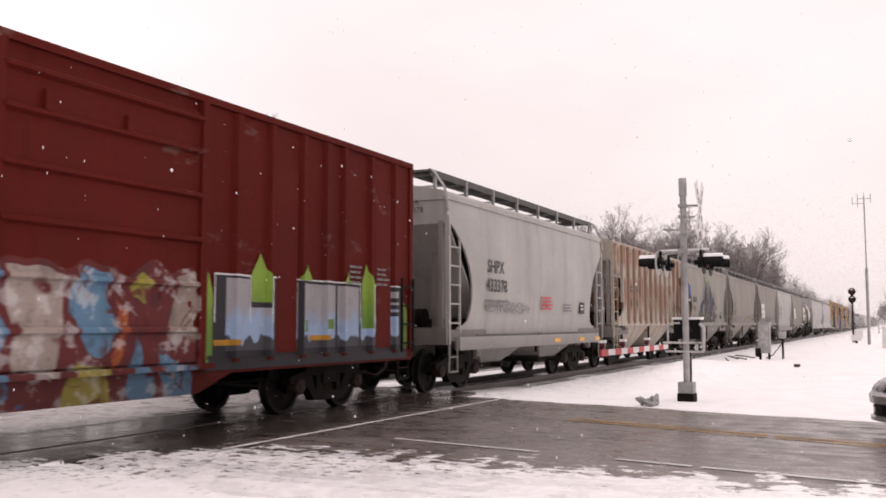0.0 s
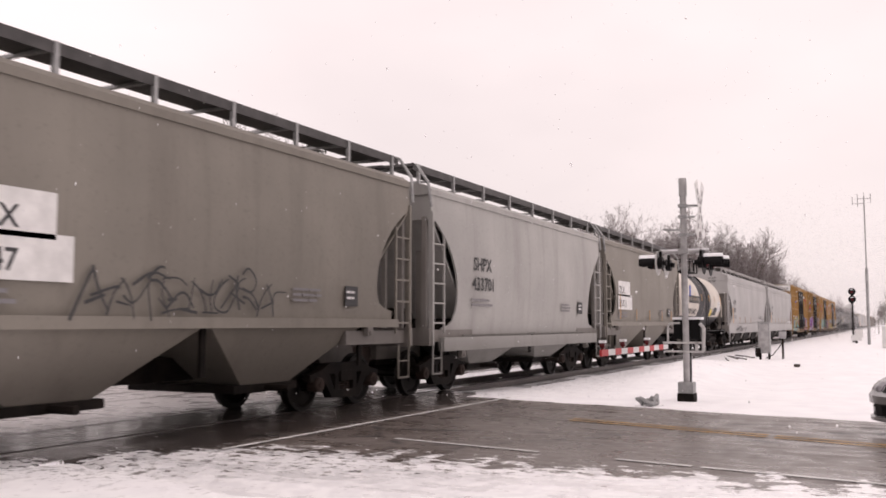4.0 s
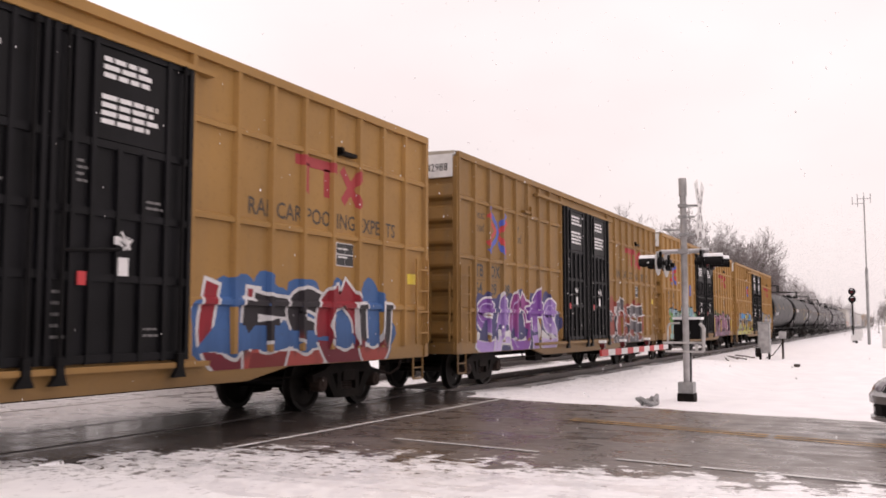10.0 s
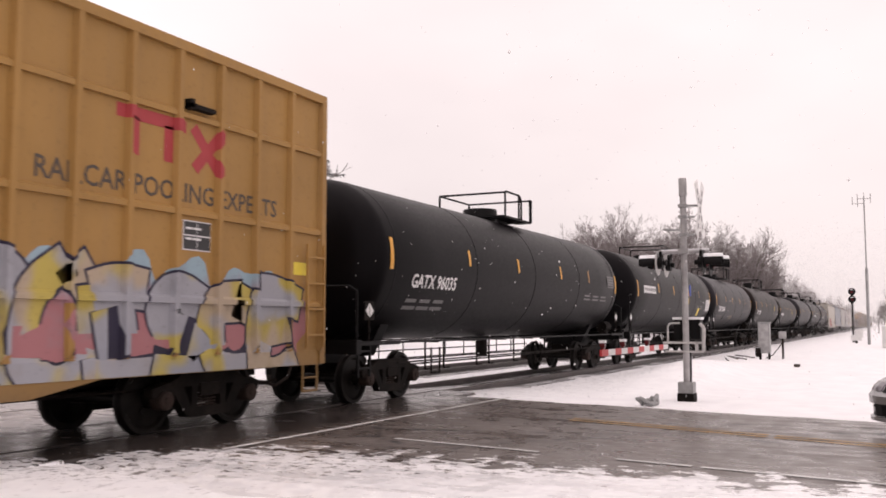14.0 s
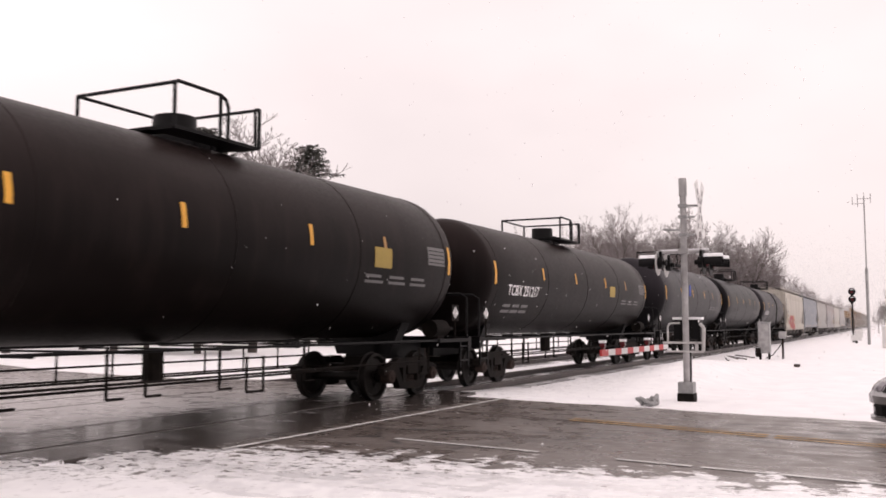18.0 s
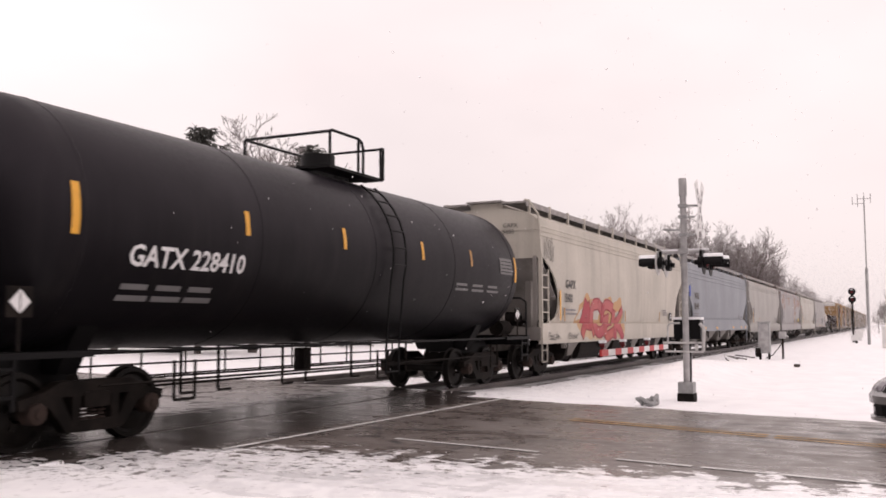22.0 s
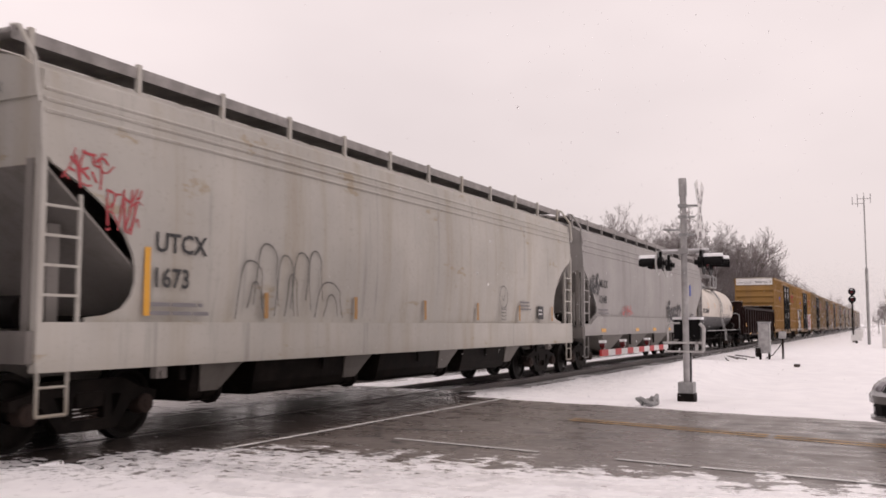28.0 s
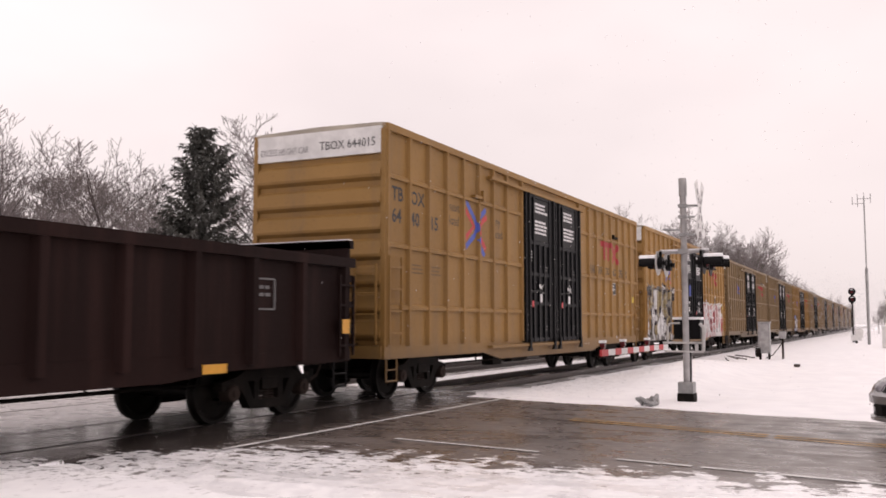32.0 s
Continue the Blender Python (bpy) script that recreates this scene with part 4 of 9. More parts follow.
    for k in range(2):
        d = part("plug_door", door(dw - 0.03), DOOR_BLACK, car, "black ribbed plug door", key=(key, "door"), at=pose(d0 + 0.015 + k * dw, -W - 0.03, 0))
        for x, z0, z1 in ((0.05, 1.02, 4.90), (0.34, 1.02, 4.90), (0.62, 1.02, 4.90), (dw - 0.50, 1.02, 4.90), (dw - 0.08, 1.02, 4.90), (1.02, 1.02, 3.58), (1.42, 1.02, 3.58)):
            part("door_post", lambda: Geo().box(-0.035, 0.035, -0.10, -0.05, z0, z1), DOOR_BLACK, d, key=(key, "dpost", z1), at=pose(x, 0, 0))
        for z in (1.08, 2.02, 2.78, 3.60, 4.83):
            part("door_rail", lambda: Geo().box(0, dw - 0.03, -0.085, -0.05, -0.045, 0.045), DOOR_BLACK, d, key=(key, "drail"), at=pose(0, 0, z))
        part("sign_panel", lambda: Geo().box(0.64, dw - 0.52, -0.078, -0.05, 3.66, 4.76), DOOR_BLACK, d, key=(key, "dsign"))
        for x in (0.20, dw - 0.24):
            part("lock_bar", lambda: Geo().bar((0, 0, 0.80), (0, 0, 4.86), 0.028, 6), BLACK, d, key=(key, "lock"), at=pose(x, -0.115, 0))
            part("lock_foot", lambda: Geo().prism([(-0.14, 0.80), (0.10, 0.80), (0.05, 0.92), (0.05, 1.10), (-0.05, 1.10), (-0.05, 0.92)], "y", -0.16, -0.09), BLACK, d, key=(key, "lfoot"), at=pose(x, 0, 0))
        part("lock_handle", lambda: Geo().bar((0.20, -0.13, 2.30), (1.0, -0.13, 2.36), 0.024, 6), BLACK, d, key=(key, "lhandle"))
        bars(d, 0.74, 4.60, -0.082, 0.92, 3, 0.058, 0.040, BLOCK, k + 3, words_per=4)
        bars(d, 0.72, 4.14, -0.082, 0.96, 4, 0.058, 0.040, BLOCK, k + 5, words_per=4)
        bars(d, 0.40, 3.34, -0.056, 0.20, 4, 0.032, 0.045, BLOCK if k == 0 else DIMBLOCK, k + 7, words_per=2)
        bars(d, 1.48, 2.98, -0.056, 0.32, 2, 0.032, 0.045, DIMBLOCK, k + 12, words_per=2)
        bars(d, 0.08, 1.82, -0.056, 0.24, 5, 0.036, 0.09, DIMBLOCK, k + 8, words_per=2)
        bars(d, 1.46, 1.40, -0.056, 0.3, 2, 0.03, 0.05, DIMBLOCK, k + 9, words_per=3)
        smear = Geo()
        rnd = random.Random(60 + k)
        for q in range(5):
            stroke(smear, rounded([(1.05 + rnd.uniform(-0.12, 0.2), 2.42 + rnd.uniform(-0.1, 0.16)) for _ in range(3)]), 0.03, 0.0)
        smear.v = [(x, -0.107 - 0.0004 * i, z) for i, (x, y, z) in enumerate(smear.v)]
        tagged(part("spray_tag", smear, BLOCK, d, "small white spray scribble"), kind="stuff")
        part("door_sticker", lambda: Geo().box(0, 0.16, -0.003, 0.003, 0, 0.22), BLOCK, d, key="sticker", at=pose(1.02, -0.105, 2.05))
        part("door_sticker", lambda: Geo().box(0, 0.10, -0.003, 0.003, 0, 0.10), BLOCK, d, key="sticker2", at=pose(0.95, -0.105, 2.42))
        part("door_sticker", lambda: Geo().box(0, 0.12, -0.003, 0.003, 0, 0.16), RED, d, key="sticker3", at=pose(0.42, -0.105, 1.92))
    for z in (0.92, 4.86):
        part("door_track", lambda: Geo().box(0, 7.2, -0.13, 0.0, 0, 0.07), paint, car, key=(key, "track", z), at=pose(d0 - 2.2, -W - 0.02, z))
    part("far_doors", lambda: Geo().box(d0, d1, W - 0.04, W + 0.06, 1.02, 4.86), DOOR_BLACK, car, key=(key, "fd"))
    # ladders and steps
    ladder(car, 0.06, -W - 0.09, 1.1, 2.75, 0.46, 4, paint)
    ladder(car, L - 0.52, -W - 0.09, 1.1, 2.75, 0.46, 4, paint)
    ladder(car, -0.12, -W + 0.1, 1.1, 2.6, 0.46, 4, paint, "y")
    stirrup(car, 0.3, -W, 0.84, paint)
    stirrup(car, L - 0.3, -W, 0.84, paint)
    part("roof_latch", lambda: Geo().box(0, 0.5, -0.12, 0, 0.0, 0.06).box(0.40, 0.52, -0.14, 0, -0.04, 0.20), paint, body, key="latch", at=pose(3.9, -W, 4.32))
    part("roof_latch", lambda: Geo().box(0, 0.5, -0.12, 0, 0.0, 0.06).box(0.0, 0.08, -0.12, 0, -0.02, 0.12), STEEL, body, key="latch2", at=pose(L - 3.3, -W, 4.36))
    # lettering between the ribs
    yl = -W - 0.004
    if marks:
        a, b = marks
        tz, nz = (3.83, 3.41) if not low_logo else (2.58, 2.17)
        cols = [0.28, 1.03, 1.87] if not low_logo else [1.03, 1.87, 2.71]
        for k, w2 in enumerate((a[:2], a[2:])):
            words(w2, 0.38, INK, body, cols[k], tz, yl, bold=0.008)
        for k in range(3):
            words(b[2 * k:2 * k + 2], 0.38, INK, body, cols[k], nz, yl, bold=0.008)
    lx = logo_x
    if logo_x:
        ex, ez = lx + 0.60, 3.68
        for nm, m, lift, arms in (("blue", BLUE, 0.004, (((-0.54, 0.54), (-0.04, 0.16), (0.05, -0.02), (-0.06, -0.20), (-0.58, -0.52)), ((0.12, 0.17), (0.58, 0.45)), ((0.08, -0.26), (0.50, -0.64)))),
                                  ("red", RED, 0.006, (((-0.60, 0.36), (-0.10, 0.0), (-0.62, -0.34)), ((0.10, 0.01), (0.62, 0.28)), ((0.10, -0.10), (0.56, -0.48))))):
            logo = Geo()
            for a in arms:
                stroke(logo, [(ex + px, ez + pz) for px, pz in a], 0.125, lift)
            coat("emblem_stroke", logo, m, body, nm + " half of the crossed emblem", -W, *SIDE[car])
        words("next\nload", 0.30, FADEDINK, body, ex - (1.28 if low_logo else 1.40), 3.90, yl)
        words("any\nroad", 0.30, FADEDINK, body, ex + 1.03, 3.82, yl)
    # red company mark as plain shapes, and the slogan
    rx = d1 + 2.45
    logo = Geo()
    for a in (((0.0, 4.10), (1.22, 4.10)), ((0.30, 4.05), (0.30, 3.58)), ((0.90, 4.05), (0.90, 3.58)), ((1.36, 4.13), (1.92, 3.54)), ((1.94, 4.13), (1.66, 3.84)), ((1.62, 3.80), (1.40, 3.56))):
        stroke(logo, [(rx + px, pz) for px, pz in a], 0.17, 0.004 + 0.001 * (a[0][0] > 1.5))
    coat("company_mark", logo, MARKRED, body, "faded red company mark", -W, *SIDE[car])
    words("RAILCAR POOLING EXPERTS", 0.36, FADEDINK, body, d1 + 1.28, 3.10, yl, width=4.4, bold=0.004)
    part("data_plate", lambda: Geo().box(0, 0.54, -0.003, 0.003, 0, 0.40), BLOCK, body, key="plate", at=pose(d1 + 3.65, yl, 2.46))
    for q in range(4):
        part("data_field", lambda: Geo().box(0, 0.25, -0.002, 0.002, 0, 0.175), INK, body, key="dfield", at=pose(d1 + 3.665 + 0.265 * (q % 2), yl - 0.006, 2.475 + 0.195 * (q // 2)))
    bars(body, d1 + 3.70, 2.74, yl - 0.012, 0.42, 2, 0.03, 0.11, BLOCK, 4)
    bars(body, left[1] + 0.16, 2.62, yl, 0.5, 3, 0.03, 0.045, OCHREINK, 11, words_per=4)
    bars(body, left[2] + 0.16, 2.62, yl, 0.5, 3, 0.03, 0.045, OCHREINK, 12, words_per=4)
    part("yellow_plate", lambda: Geo().box(0, 0.42, -0.003, 0.003, 0, 0.20), YELLOW, body, key="yplate", at=pose(L - 0.80, yl, 2.25))
    BODY[car] = body
    if marks and end_text:
        words(marks[0] + " " + marks[1], 0.24, INK, car, -0.056, 4.82, -0.05, turn=-90, width=1.25)
        words("EXCESS HEIGHT CAR", 0.19, GREYINK, car, -0.056, 4.80, 1.35, turn=-90, width=1.15)
    underframe(car, L)
    brake_rigging(car, L)
    run_gear(car, L, 2.25)
    return car


def red_boxcar(front, L, paint, label):
    car = start("boxcar", front, label, "boxcar", "")
    W, Z0, ZT = 1.46, 0.86, 4.62
    body = part("body", Geo().box(0.02, L - 0.02, -W, W, Z0, ZT), paint, car)
    door_end = L - 6.07
    part("side_sill", Geo().prism([(0, 1.0), (0, 0.80), (3.6, 0.80), (4.2, 0.55), (door_end, 0.55), (door_end + 0.7, 0.80), (L, 0.80), (L, 1.0)], "y", -W - 0.03, -W + 0.05), paint, car)
    # sliding door with horizontal ribs
    door = part("sliding_door", Geo().box(door_end - 3.2, door_end, -W - 0.07, -W, 0.98, 4.35), paint, car, "closed red sliding door")
    for z in (1.35, 1.95, 2.55, 3.15, 3.75, 4.2):
        part("door_rib", lambda: Geo().prism([(-0.05, 0), (-0.1, 0.03), (-0.1, 0.07), (-0.05, 0.1)], "x", 0, 3.1), paint, door, key="drib", at=pose(door_end - 3.15, -W - 0.03, z))
    for x in (door_end - 3.2, door_end):
        part("door_post", lambda: Geo().box(-0.07, 0.07, -0.11, 0, 0.9, 4.5), paint, car, key="dpost", at=pose(x, -W, 0))
    xs = [L - 16.0 + v for v in (10.7, 11.5, 12.33, 13.0, 13.55, 14.45, 15.3)]
    for k, x in enumerate(xs):
        part("rib", lambda: Geo().prism([(-0.09, 0), (-0.05, -0.08), (0.05, -0.08), (0.09, 0)], "z", 0.95, 4.5), paint, body, key="rrib", at=pose(x, -W, 0))
    for x in (xs[1] + 0.10, xs[5] + 0.12):
        part("raised_panel", lambda: Geo().box(0, 0.56, -0.045, 0, 1.05, 3.9), paint, body, key="rpanel", at=pose(x, -W, 0))
    part("roof", Geo().prism([(-W - 0.05, 4.52), (-W - 0.05, 4.62), (0, 4.74), (W + 0.05, 4.62), (W + 0.05, 4.52)], "x", 0, L), paint, car)
    part("end_post", Geo().box(L - 0.10, L + 0.03, -W - 0.04, -W + 0.12, 0.86, 4.6), paint, car)
    part("end_rib", Geo().box(L - 0.02, L + 0.08, -W + 0.12, W - 0.12, 1.2, 1.5).box(L - 0.02, L + 0.08, -W + 0.12, W - 0.12, 2.0, 2.3).box(L - 0.02, L + 0.08, -W + 0.12, W - 0.12, 2.8, 3.1), paint, car)
    ladder(car, L - 0.5, -W - 0.09, 0.95, 2.35, 0.44, 4, STEEL)
    stirrup(car, L - 0.3, -W, 0.86, STEEL)
    for x, z in ((door_end - 2.6, 3.95), (door_end - 1.4, 3.9)):
        part("door_hook", lambda: Geo().box(-0.04, 0.04, -0.06, 0, -0.12, 0.12), paint, door, key="hook", at=pose(x, -W - 0.07, z))
    part("door_track", Geo().box(door_end - 6.2, door_end + 0.2, -W - 0.16, -W, 0.88, 0.95), paint, car)
    bars(body, xs[4] + 0.15, 2.45, -W - 0.05, 0.45, 4, 0.04, 0.05, DIMBLOCK, 2)
    bars(body, xs[5] + 0.18, 2.45, -W - 0.05, 0.45, 4, 0.04, 0.05, DIMBLOCK, 4)
    BODY[car] = body
    underframe(car, L)
    brake_rigging(car, L)
    run_gear(car, L, 2.3)
    return car


def hopper_side(L, void, zb, zt, cut0, cut1, angular):
    """Outline (x, z) of a hopper's side sheet: the ends are cut away below."""
    if angular:
        left = [(0.0, zt), (0.0, cut1), (void * 0.12, cut1 - 0.05), (void, cut0 + 0.55), (void, cut0 + 0.25), (void * 0.55, zb + 0.12), (void * 0.55, zb)]
    else:
        left = [(0.0, zt), (0.0, cut1)]
        h = cut1 - cut0
        left += [(void * a, cut0 + h * b) for a, b in ((0.10, 0.975), (0.32, 0.90), (0.58, 0.78), (0.80, 0.63), (0.93, 0.49), (0.99, 0.36), (1.0, 0.25), (0.97, 0.15), (0.88, 0.065), (0.72, 0.02), (0.50, 0.0))]
        left += [(void * 0.50, zb)]
    right = [(L - x, z) for x, z in left][::-1]
    return left + right


def covered_hopper(front, L, paint, label, bays, walk_mat, void=1.25, zb=1.44, sill=(1.42, 1.57), zt=4.24, cut0=1.72, cut1=3.66, angular=False, ribbed=False,
                   long_car=False, inset=1.5, marks=None, group="covered hoppers", marks_at=(1.6, 2.52, 2.08), plates=False, ink=None, msize=0.34, amber=(), end_mat=None, sill_amber=()):
    """A covered hopper car: side sheets cut away at the ends, sloped end sheets, discharge bays below, a roof walk."""
    car = start("covered_hopper", front, label, "hopper car", group)
    W = 1.60
    fam = (round(L, 2), void, zb, sill, zt, cut0, cut1, angular, ribbed)
    end_mat = end_mat or paint

    def side(s):
        def make():
            g = Geo()
            out = hopper_side(L, void, zb, zt, cut0, cut1, angular)
            bulge = lambda z: (W - (0.0 if ribbed else 0.10) * ((z - 2.9) / 1.5) ** 2)
            # horizontal strips between the two cut edges, so that the sheet can bow
            zs = sorted({round(zb + (zt - zb) * k / 16, 4) for k in range(17)} | ({round(cut0 + (cut1 - cut0) * b, 4) for b in (0.0, 0.02, 0.065, 0.15, 0.975)} if not angular else set()))

            def edge(z):
                pts = out[:len(out) // 2]
                best = 0.0
                for (xa, za), (xb, zc) in zip(pts, pts[1:]):
                    lo, hi = min(za, zc), max(za, zc)
                    if lo - 1e-6 <= z <= hi + 1e-6:
                        best = xa if hi - lo < 1e-6 else xa + (xb - xa) * (z - za) / (zc - za)
                        break
                return best
            outer, inner = [], []
            for z in zs:
                e = edge(z)
                outer.append([(e, s * bulge(z), z), (L - e, s * bulge(z), z)])
                inner.append([(e, s * (bulge(z) - 0.04), z), (L - e, s * (bulge(z) - 0.04), z)])
            rings = [[o[0], o[1], i[1], i[0]] for o, i in zip(outer, inner)]
            g.loft(rings, True, True)
            return g
        return make
    body = part("side_sheet", side(-1), paint, car, key=(fam, "side", -1), smooth=True)
    BODY[car] = body
    part("side_sheet", side(1), paint, car, key=(fam, "side", 1), smooth=True)

    def roof():
        w0 = W - (0.0 if ribbed else 0.085)
        g = Geo()
        if ribbed:
            prof = [(-w0 - 0.03, zt - 0.08), (-w0 - 0.03, zt + 0.03), (-0.35, zt + 0.30), (0.35, zt + 0.30), (w0 + 0.03, zt + 0.03), (w0 + 0.03, zt - 0.08)]
        elif long_car:
            prof = [(-w0 - 0.035, zt - 0.30), (-w0 - 0.035, zt - 0.24), (-w0 + 0.02, zt - 0.20), (-w0 + 0.0, zt - 0.12), (-w0 + 0.06, zt - 0.08), (-w0 + 0.05, zt), (-w0 + 0.12, zt + 0.05),
                    (-w0 + 0.32, zt + 0.17), (-0.6, zt + 0.30), (0.6, zt + 0.30), (w0 - 0.32, zt + 0.17), (w0, zt), (w0, zt - 0.30)]
        else:
            prof = [(-w0 - 0.05, zt - 0.13), (-w0 - 0.05, zt - 0.02), (-w0 + 0.10, zt + 0.08), (-0.6, zt + 0.24), (0.6, zt + 0.24), (w0 - 0.10, zt + 0.08), (w0 + 0.05, zt - 0.02), (w0 + 0.05, zt - 0.13)]
        return g.prism(prof, "x", 0.0, L)
    part("roof", roof, paint, car, key=(fam, "roof", long_car), smooth=True, angle=25)

    def slope(s):
        """The sloped end sheet and the end wall above it."""
        def make():
            g = Geo()
            m = lambda x: x if s < 0 else L - x
            for a, b in (((0.03, cut1 - 0.05), (void + 1.1, zb - 0.1)),):
                x0, x1 = m(a[0]), m(b[0])
                w, v = W - 0.05, W - 0.16
                g.add([(x0, -w, a[1]), (x0, w, a[1]), (x1, v, b[1]), (x1, -v, b[1]),
                       (x0 - s * 0.05, -w, a[1]), (x0 - s * 0.05, w, a[1]), (x1 - s * 0.05, v, b[1]), (x1 - s * 0.05, -v, b[1])],
                      [(0, 1, 2, 3), (7, 6, 5, 4), (0, 4, 5, 1), (2, 6, 7, 3), (0, 3, 7, 4), (1, 5, 6, 2)])
            return g
        return make

    def end_wall(s):
        m = (lambda x: x) if s < 0 else (lambda x: L - x)
        a, b = sorted((m(0.03), m(0.08)))
        return Geo().box(a, b, -W + 0.06, W - 0.06, cut1 - 0.06, zt)

    def frame_end(s):
        def make():
            g = Geo()
            m = lambda x: x if s < 0 else L - x
            x0, x1 = sorted((m(-0.05), m(void + 0.9)))
            for y in (-1.42, 1.42):
                g.box(x0, x1, y - 0.08, y + 0.08, 1.12, 1.36)
            a, b = sorted((m(-0.10), m(0.08)))
            g.box(a, b, -W + 0.02, W - 0.02, 1.05, 1.40)
            a, b = sorted((m(0.0), m(void + 0.7)))
            g.box(a, b, -0.30, 0.30, 0.75, 1.35)
            for y in (-1.40, -0.45, 0.45, 1.40):
                a, b = sorted((m(0.0), m(0.09)))
                g.box(a, b, y - 0.05, y + 0.05, 1.3, cut1)
            a, b = sorted((m(0.55), m(0.72)))
            for y in (-1.0, 1.0):
                g.box(a, b, y - 0.08, y + 0.08, 1.3, cut1 - 0.65)
            return g
        return make
    for s in (-1, 1):
        m = (lambda x: x) if s < 0 else (lambda x: L - x)
        part("end_wall", lambda: end_wall(s), paint, car, key=(fam, "endwall", s))
        part("slope_sheet", slope(s), ENDSHEET if long_car else paint, car, "dusty sloped end sheet", key=(fam, "slope", s))
        part("end_frame", frame_end(s), ENDSHEET, car, key=(fam, "frame", s))
        part("air_tank", lambda: Geo().bar((0, -0.75, 0), (0, 0.75, 0), 0.20, 12), STEEL, car, key="airtank", smooth=True, at=pose(m(0.55), 0, 1.62))
        part("corner_post", lambda: Geo().box(-0.035, 0.035, -0.05, 0.05, 1.05, cut1 + 0.1), end_mat, car, key=(fam, "post"), at=pose(m(0.03), -W + 0.04, 0))
        ladder(car, m(0.06) if s < 0 else m(0.56), -W + 0.02, 1.30, cut1 - 0.35 if not angular else 3.0, 0.50, 5, paint)
        if s > 0:
            ladder(car, m(-0.04), W - 0.56, 1.3, zt, 0.46, 9, GALV, "y")
        stirrup(car, m(0.25), -W + 0.02, 1.10, paint, 0.62)

    def sill_geo(s):
        def make():
            z0, z1 = sill
            y0, y1 = sorted((s * (W + 0.02), s * (W - 0.10)))
            if angular:
                return Geo().prism([(0.0, z0 + 0.03), (L, z0 + 0.03), (L, z1 - 0.06), (L - void * 0.4, z1 - 0.05), (L - void * 0.9, z1 + 0.22), (void * 0.9, z1 + 0.22), (void * 0.4, z1 - 0.05), (0, z1 - 0.06)], "y", y0, y1)
            a = void * (0.40 if not long_car else 0.0)
            return Geo().box(a, L - a, y0, y1, z0, z1)
        return make
    for s in (-1, 1):
        part("side_sill", sill_geo(s), paint, car, key=(fam, "sill", s, long_car))
    for x in (void + 0.25, L - void - 0.25) if not long_car else (1.9, L - 1.9):
        part("jacking_pad", lambda: Geo().box(-0.09, 0.09, -0.0, 0.1, -0.15, 0.0).bar((0, -0.03, -0.09), (0, 0.01, -0.09), 0.045, 10), ENDSHEET, car, key="pad", at=pose(x, -W + 0.0, sill[0]))
    # discharge bays
    x0, x1 = (void + 0.35, L - void - 0.35) if not long_car else (void + 1.0, L - void - 1.0)
    w = (x1 - x0) / bays

    trough = long_car and not angular

    def bay():
        """A sloped pocket with a narrow throat."""
        g = Geo()
        top, bot = zb + 0.05, 0.55
        a = [(0.0, -W + 0.06, top), (w, -W + 0.06, top), (w, W - 0.06, top), (0.0, W - 0.06, top)]
        b = [(w * 0.33, -1.02, bot), (w * 0.62, -1.02, bot), (w * 0.62, 1.02, bot), (w * 0.33, 1.02, bot)]
        return g.loft([a, b], True, True)

    def gate():
        return Geo().loft([[(w * 0.28, y, z) for y, z in q] + [(w * 0.67, y, z) for y, z in q[::-1]] for q in (((-1.06, 0.44), (-1.06, 0.56)), ((1.06, 0.44), (1.06, 0.56)))])
    if trough:
        # long flat-bottomed troughs under a centre-flow body, each with an outlet pipe at its rear
        for a, b in ((2.62, 3.2), (3.98, 6.85), (7.63, 10.5), (11.28, 14.15)):
            b += (L - 18.1) / 2
            a += (L - 18.1) / 2
            tr = part("discharge_trough", Geo().loft([[(a + e, -y, z), (b - e, -y, z), (b - e, y, z), (a + e, y, z)] for e, y, z in ((0.0, W - 0.16, 1.20), (0.02, 1.30, 0.62), (0.10, 1.22, 0.48), (0.16, 1.10, 0.42))]), STEEL, car, "dark grimy discharge trough")
            part("outlet_pipe", lambda: Geo().loft([[(x, -1.10 + q * math.cos(math.pi * k / 6), 0.58 + q * math.sin(math.pi * k / 6)) for k in range(12)] for x, q in ((-0.22, 0.17), (0.02, 0.17), (0.02, 0.22), (0.09, 0.22), (0.09, 0.10))]), STEEL, tr, "dusty outlet pipe", key="opipe", at=pose(b, 0, 0))
            part("sloped_pocket", lambda: Geo().loft([[(x0_, -y, z), (x1_, -y, z), (x1_, y, z), (x0_, y, z)] for x0_, x1_, y, z in ((-0.55, 0.68, W - 0.10, 1.20), (-0.40, 0.20, 1.34, 0.72), (-0.36, 0.02, 1.31, 0.56))]), BAYPAINT, tr, "dusty sloped pocket over the outlet", key=("pocket", W), at=pose(b, 0, 0))
    for k in range(0 if trough else bays):
        bb = part("discharge_bay", bay, BAYPAINT if long_car else paint, car, "grimy discharge bay", key=(fam, "bay", bays), at=pose(x0 + k * w, 0, 0))
        part("outlet_gate", gate, STEEL, bb, key=(fam, "gate", bays), at=pose(x0 + k * w, 0, 0))
        part("gate_shaft", lambda: Geo().bar((w * 0.47, -1.50, 0.50), (w * 0.47, -1.06, 0.50), 0.055, 8), STEEL, bb, key=(fam, "gshaft", bays), at=pose(x0 + k * w, 0, 0))
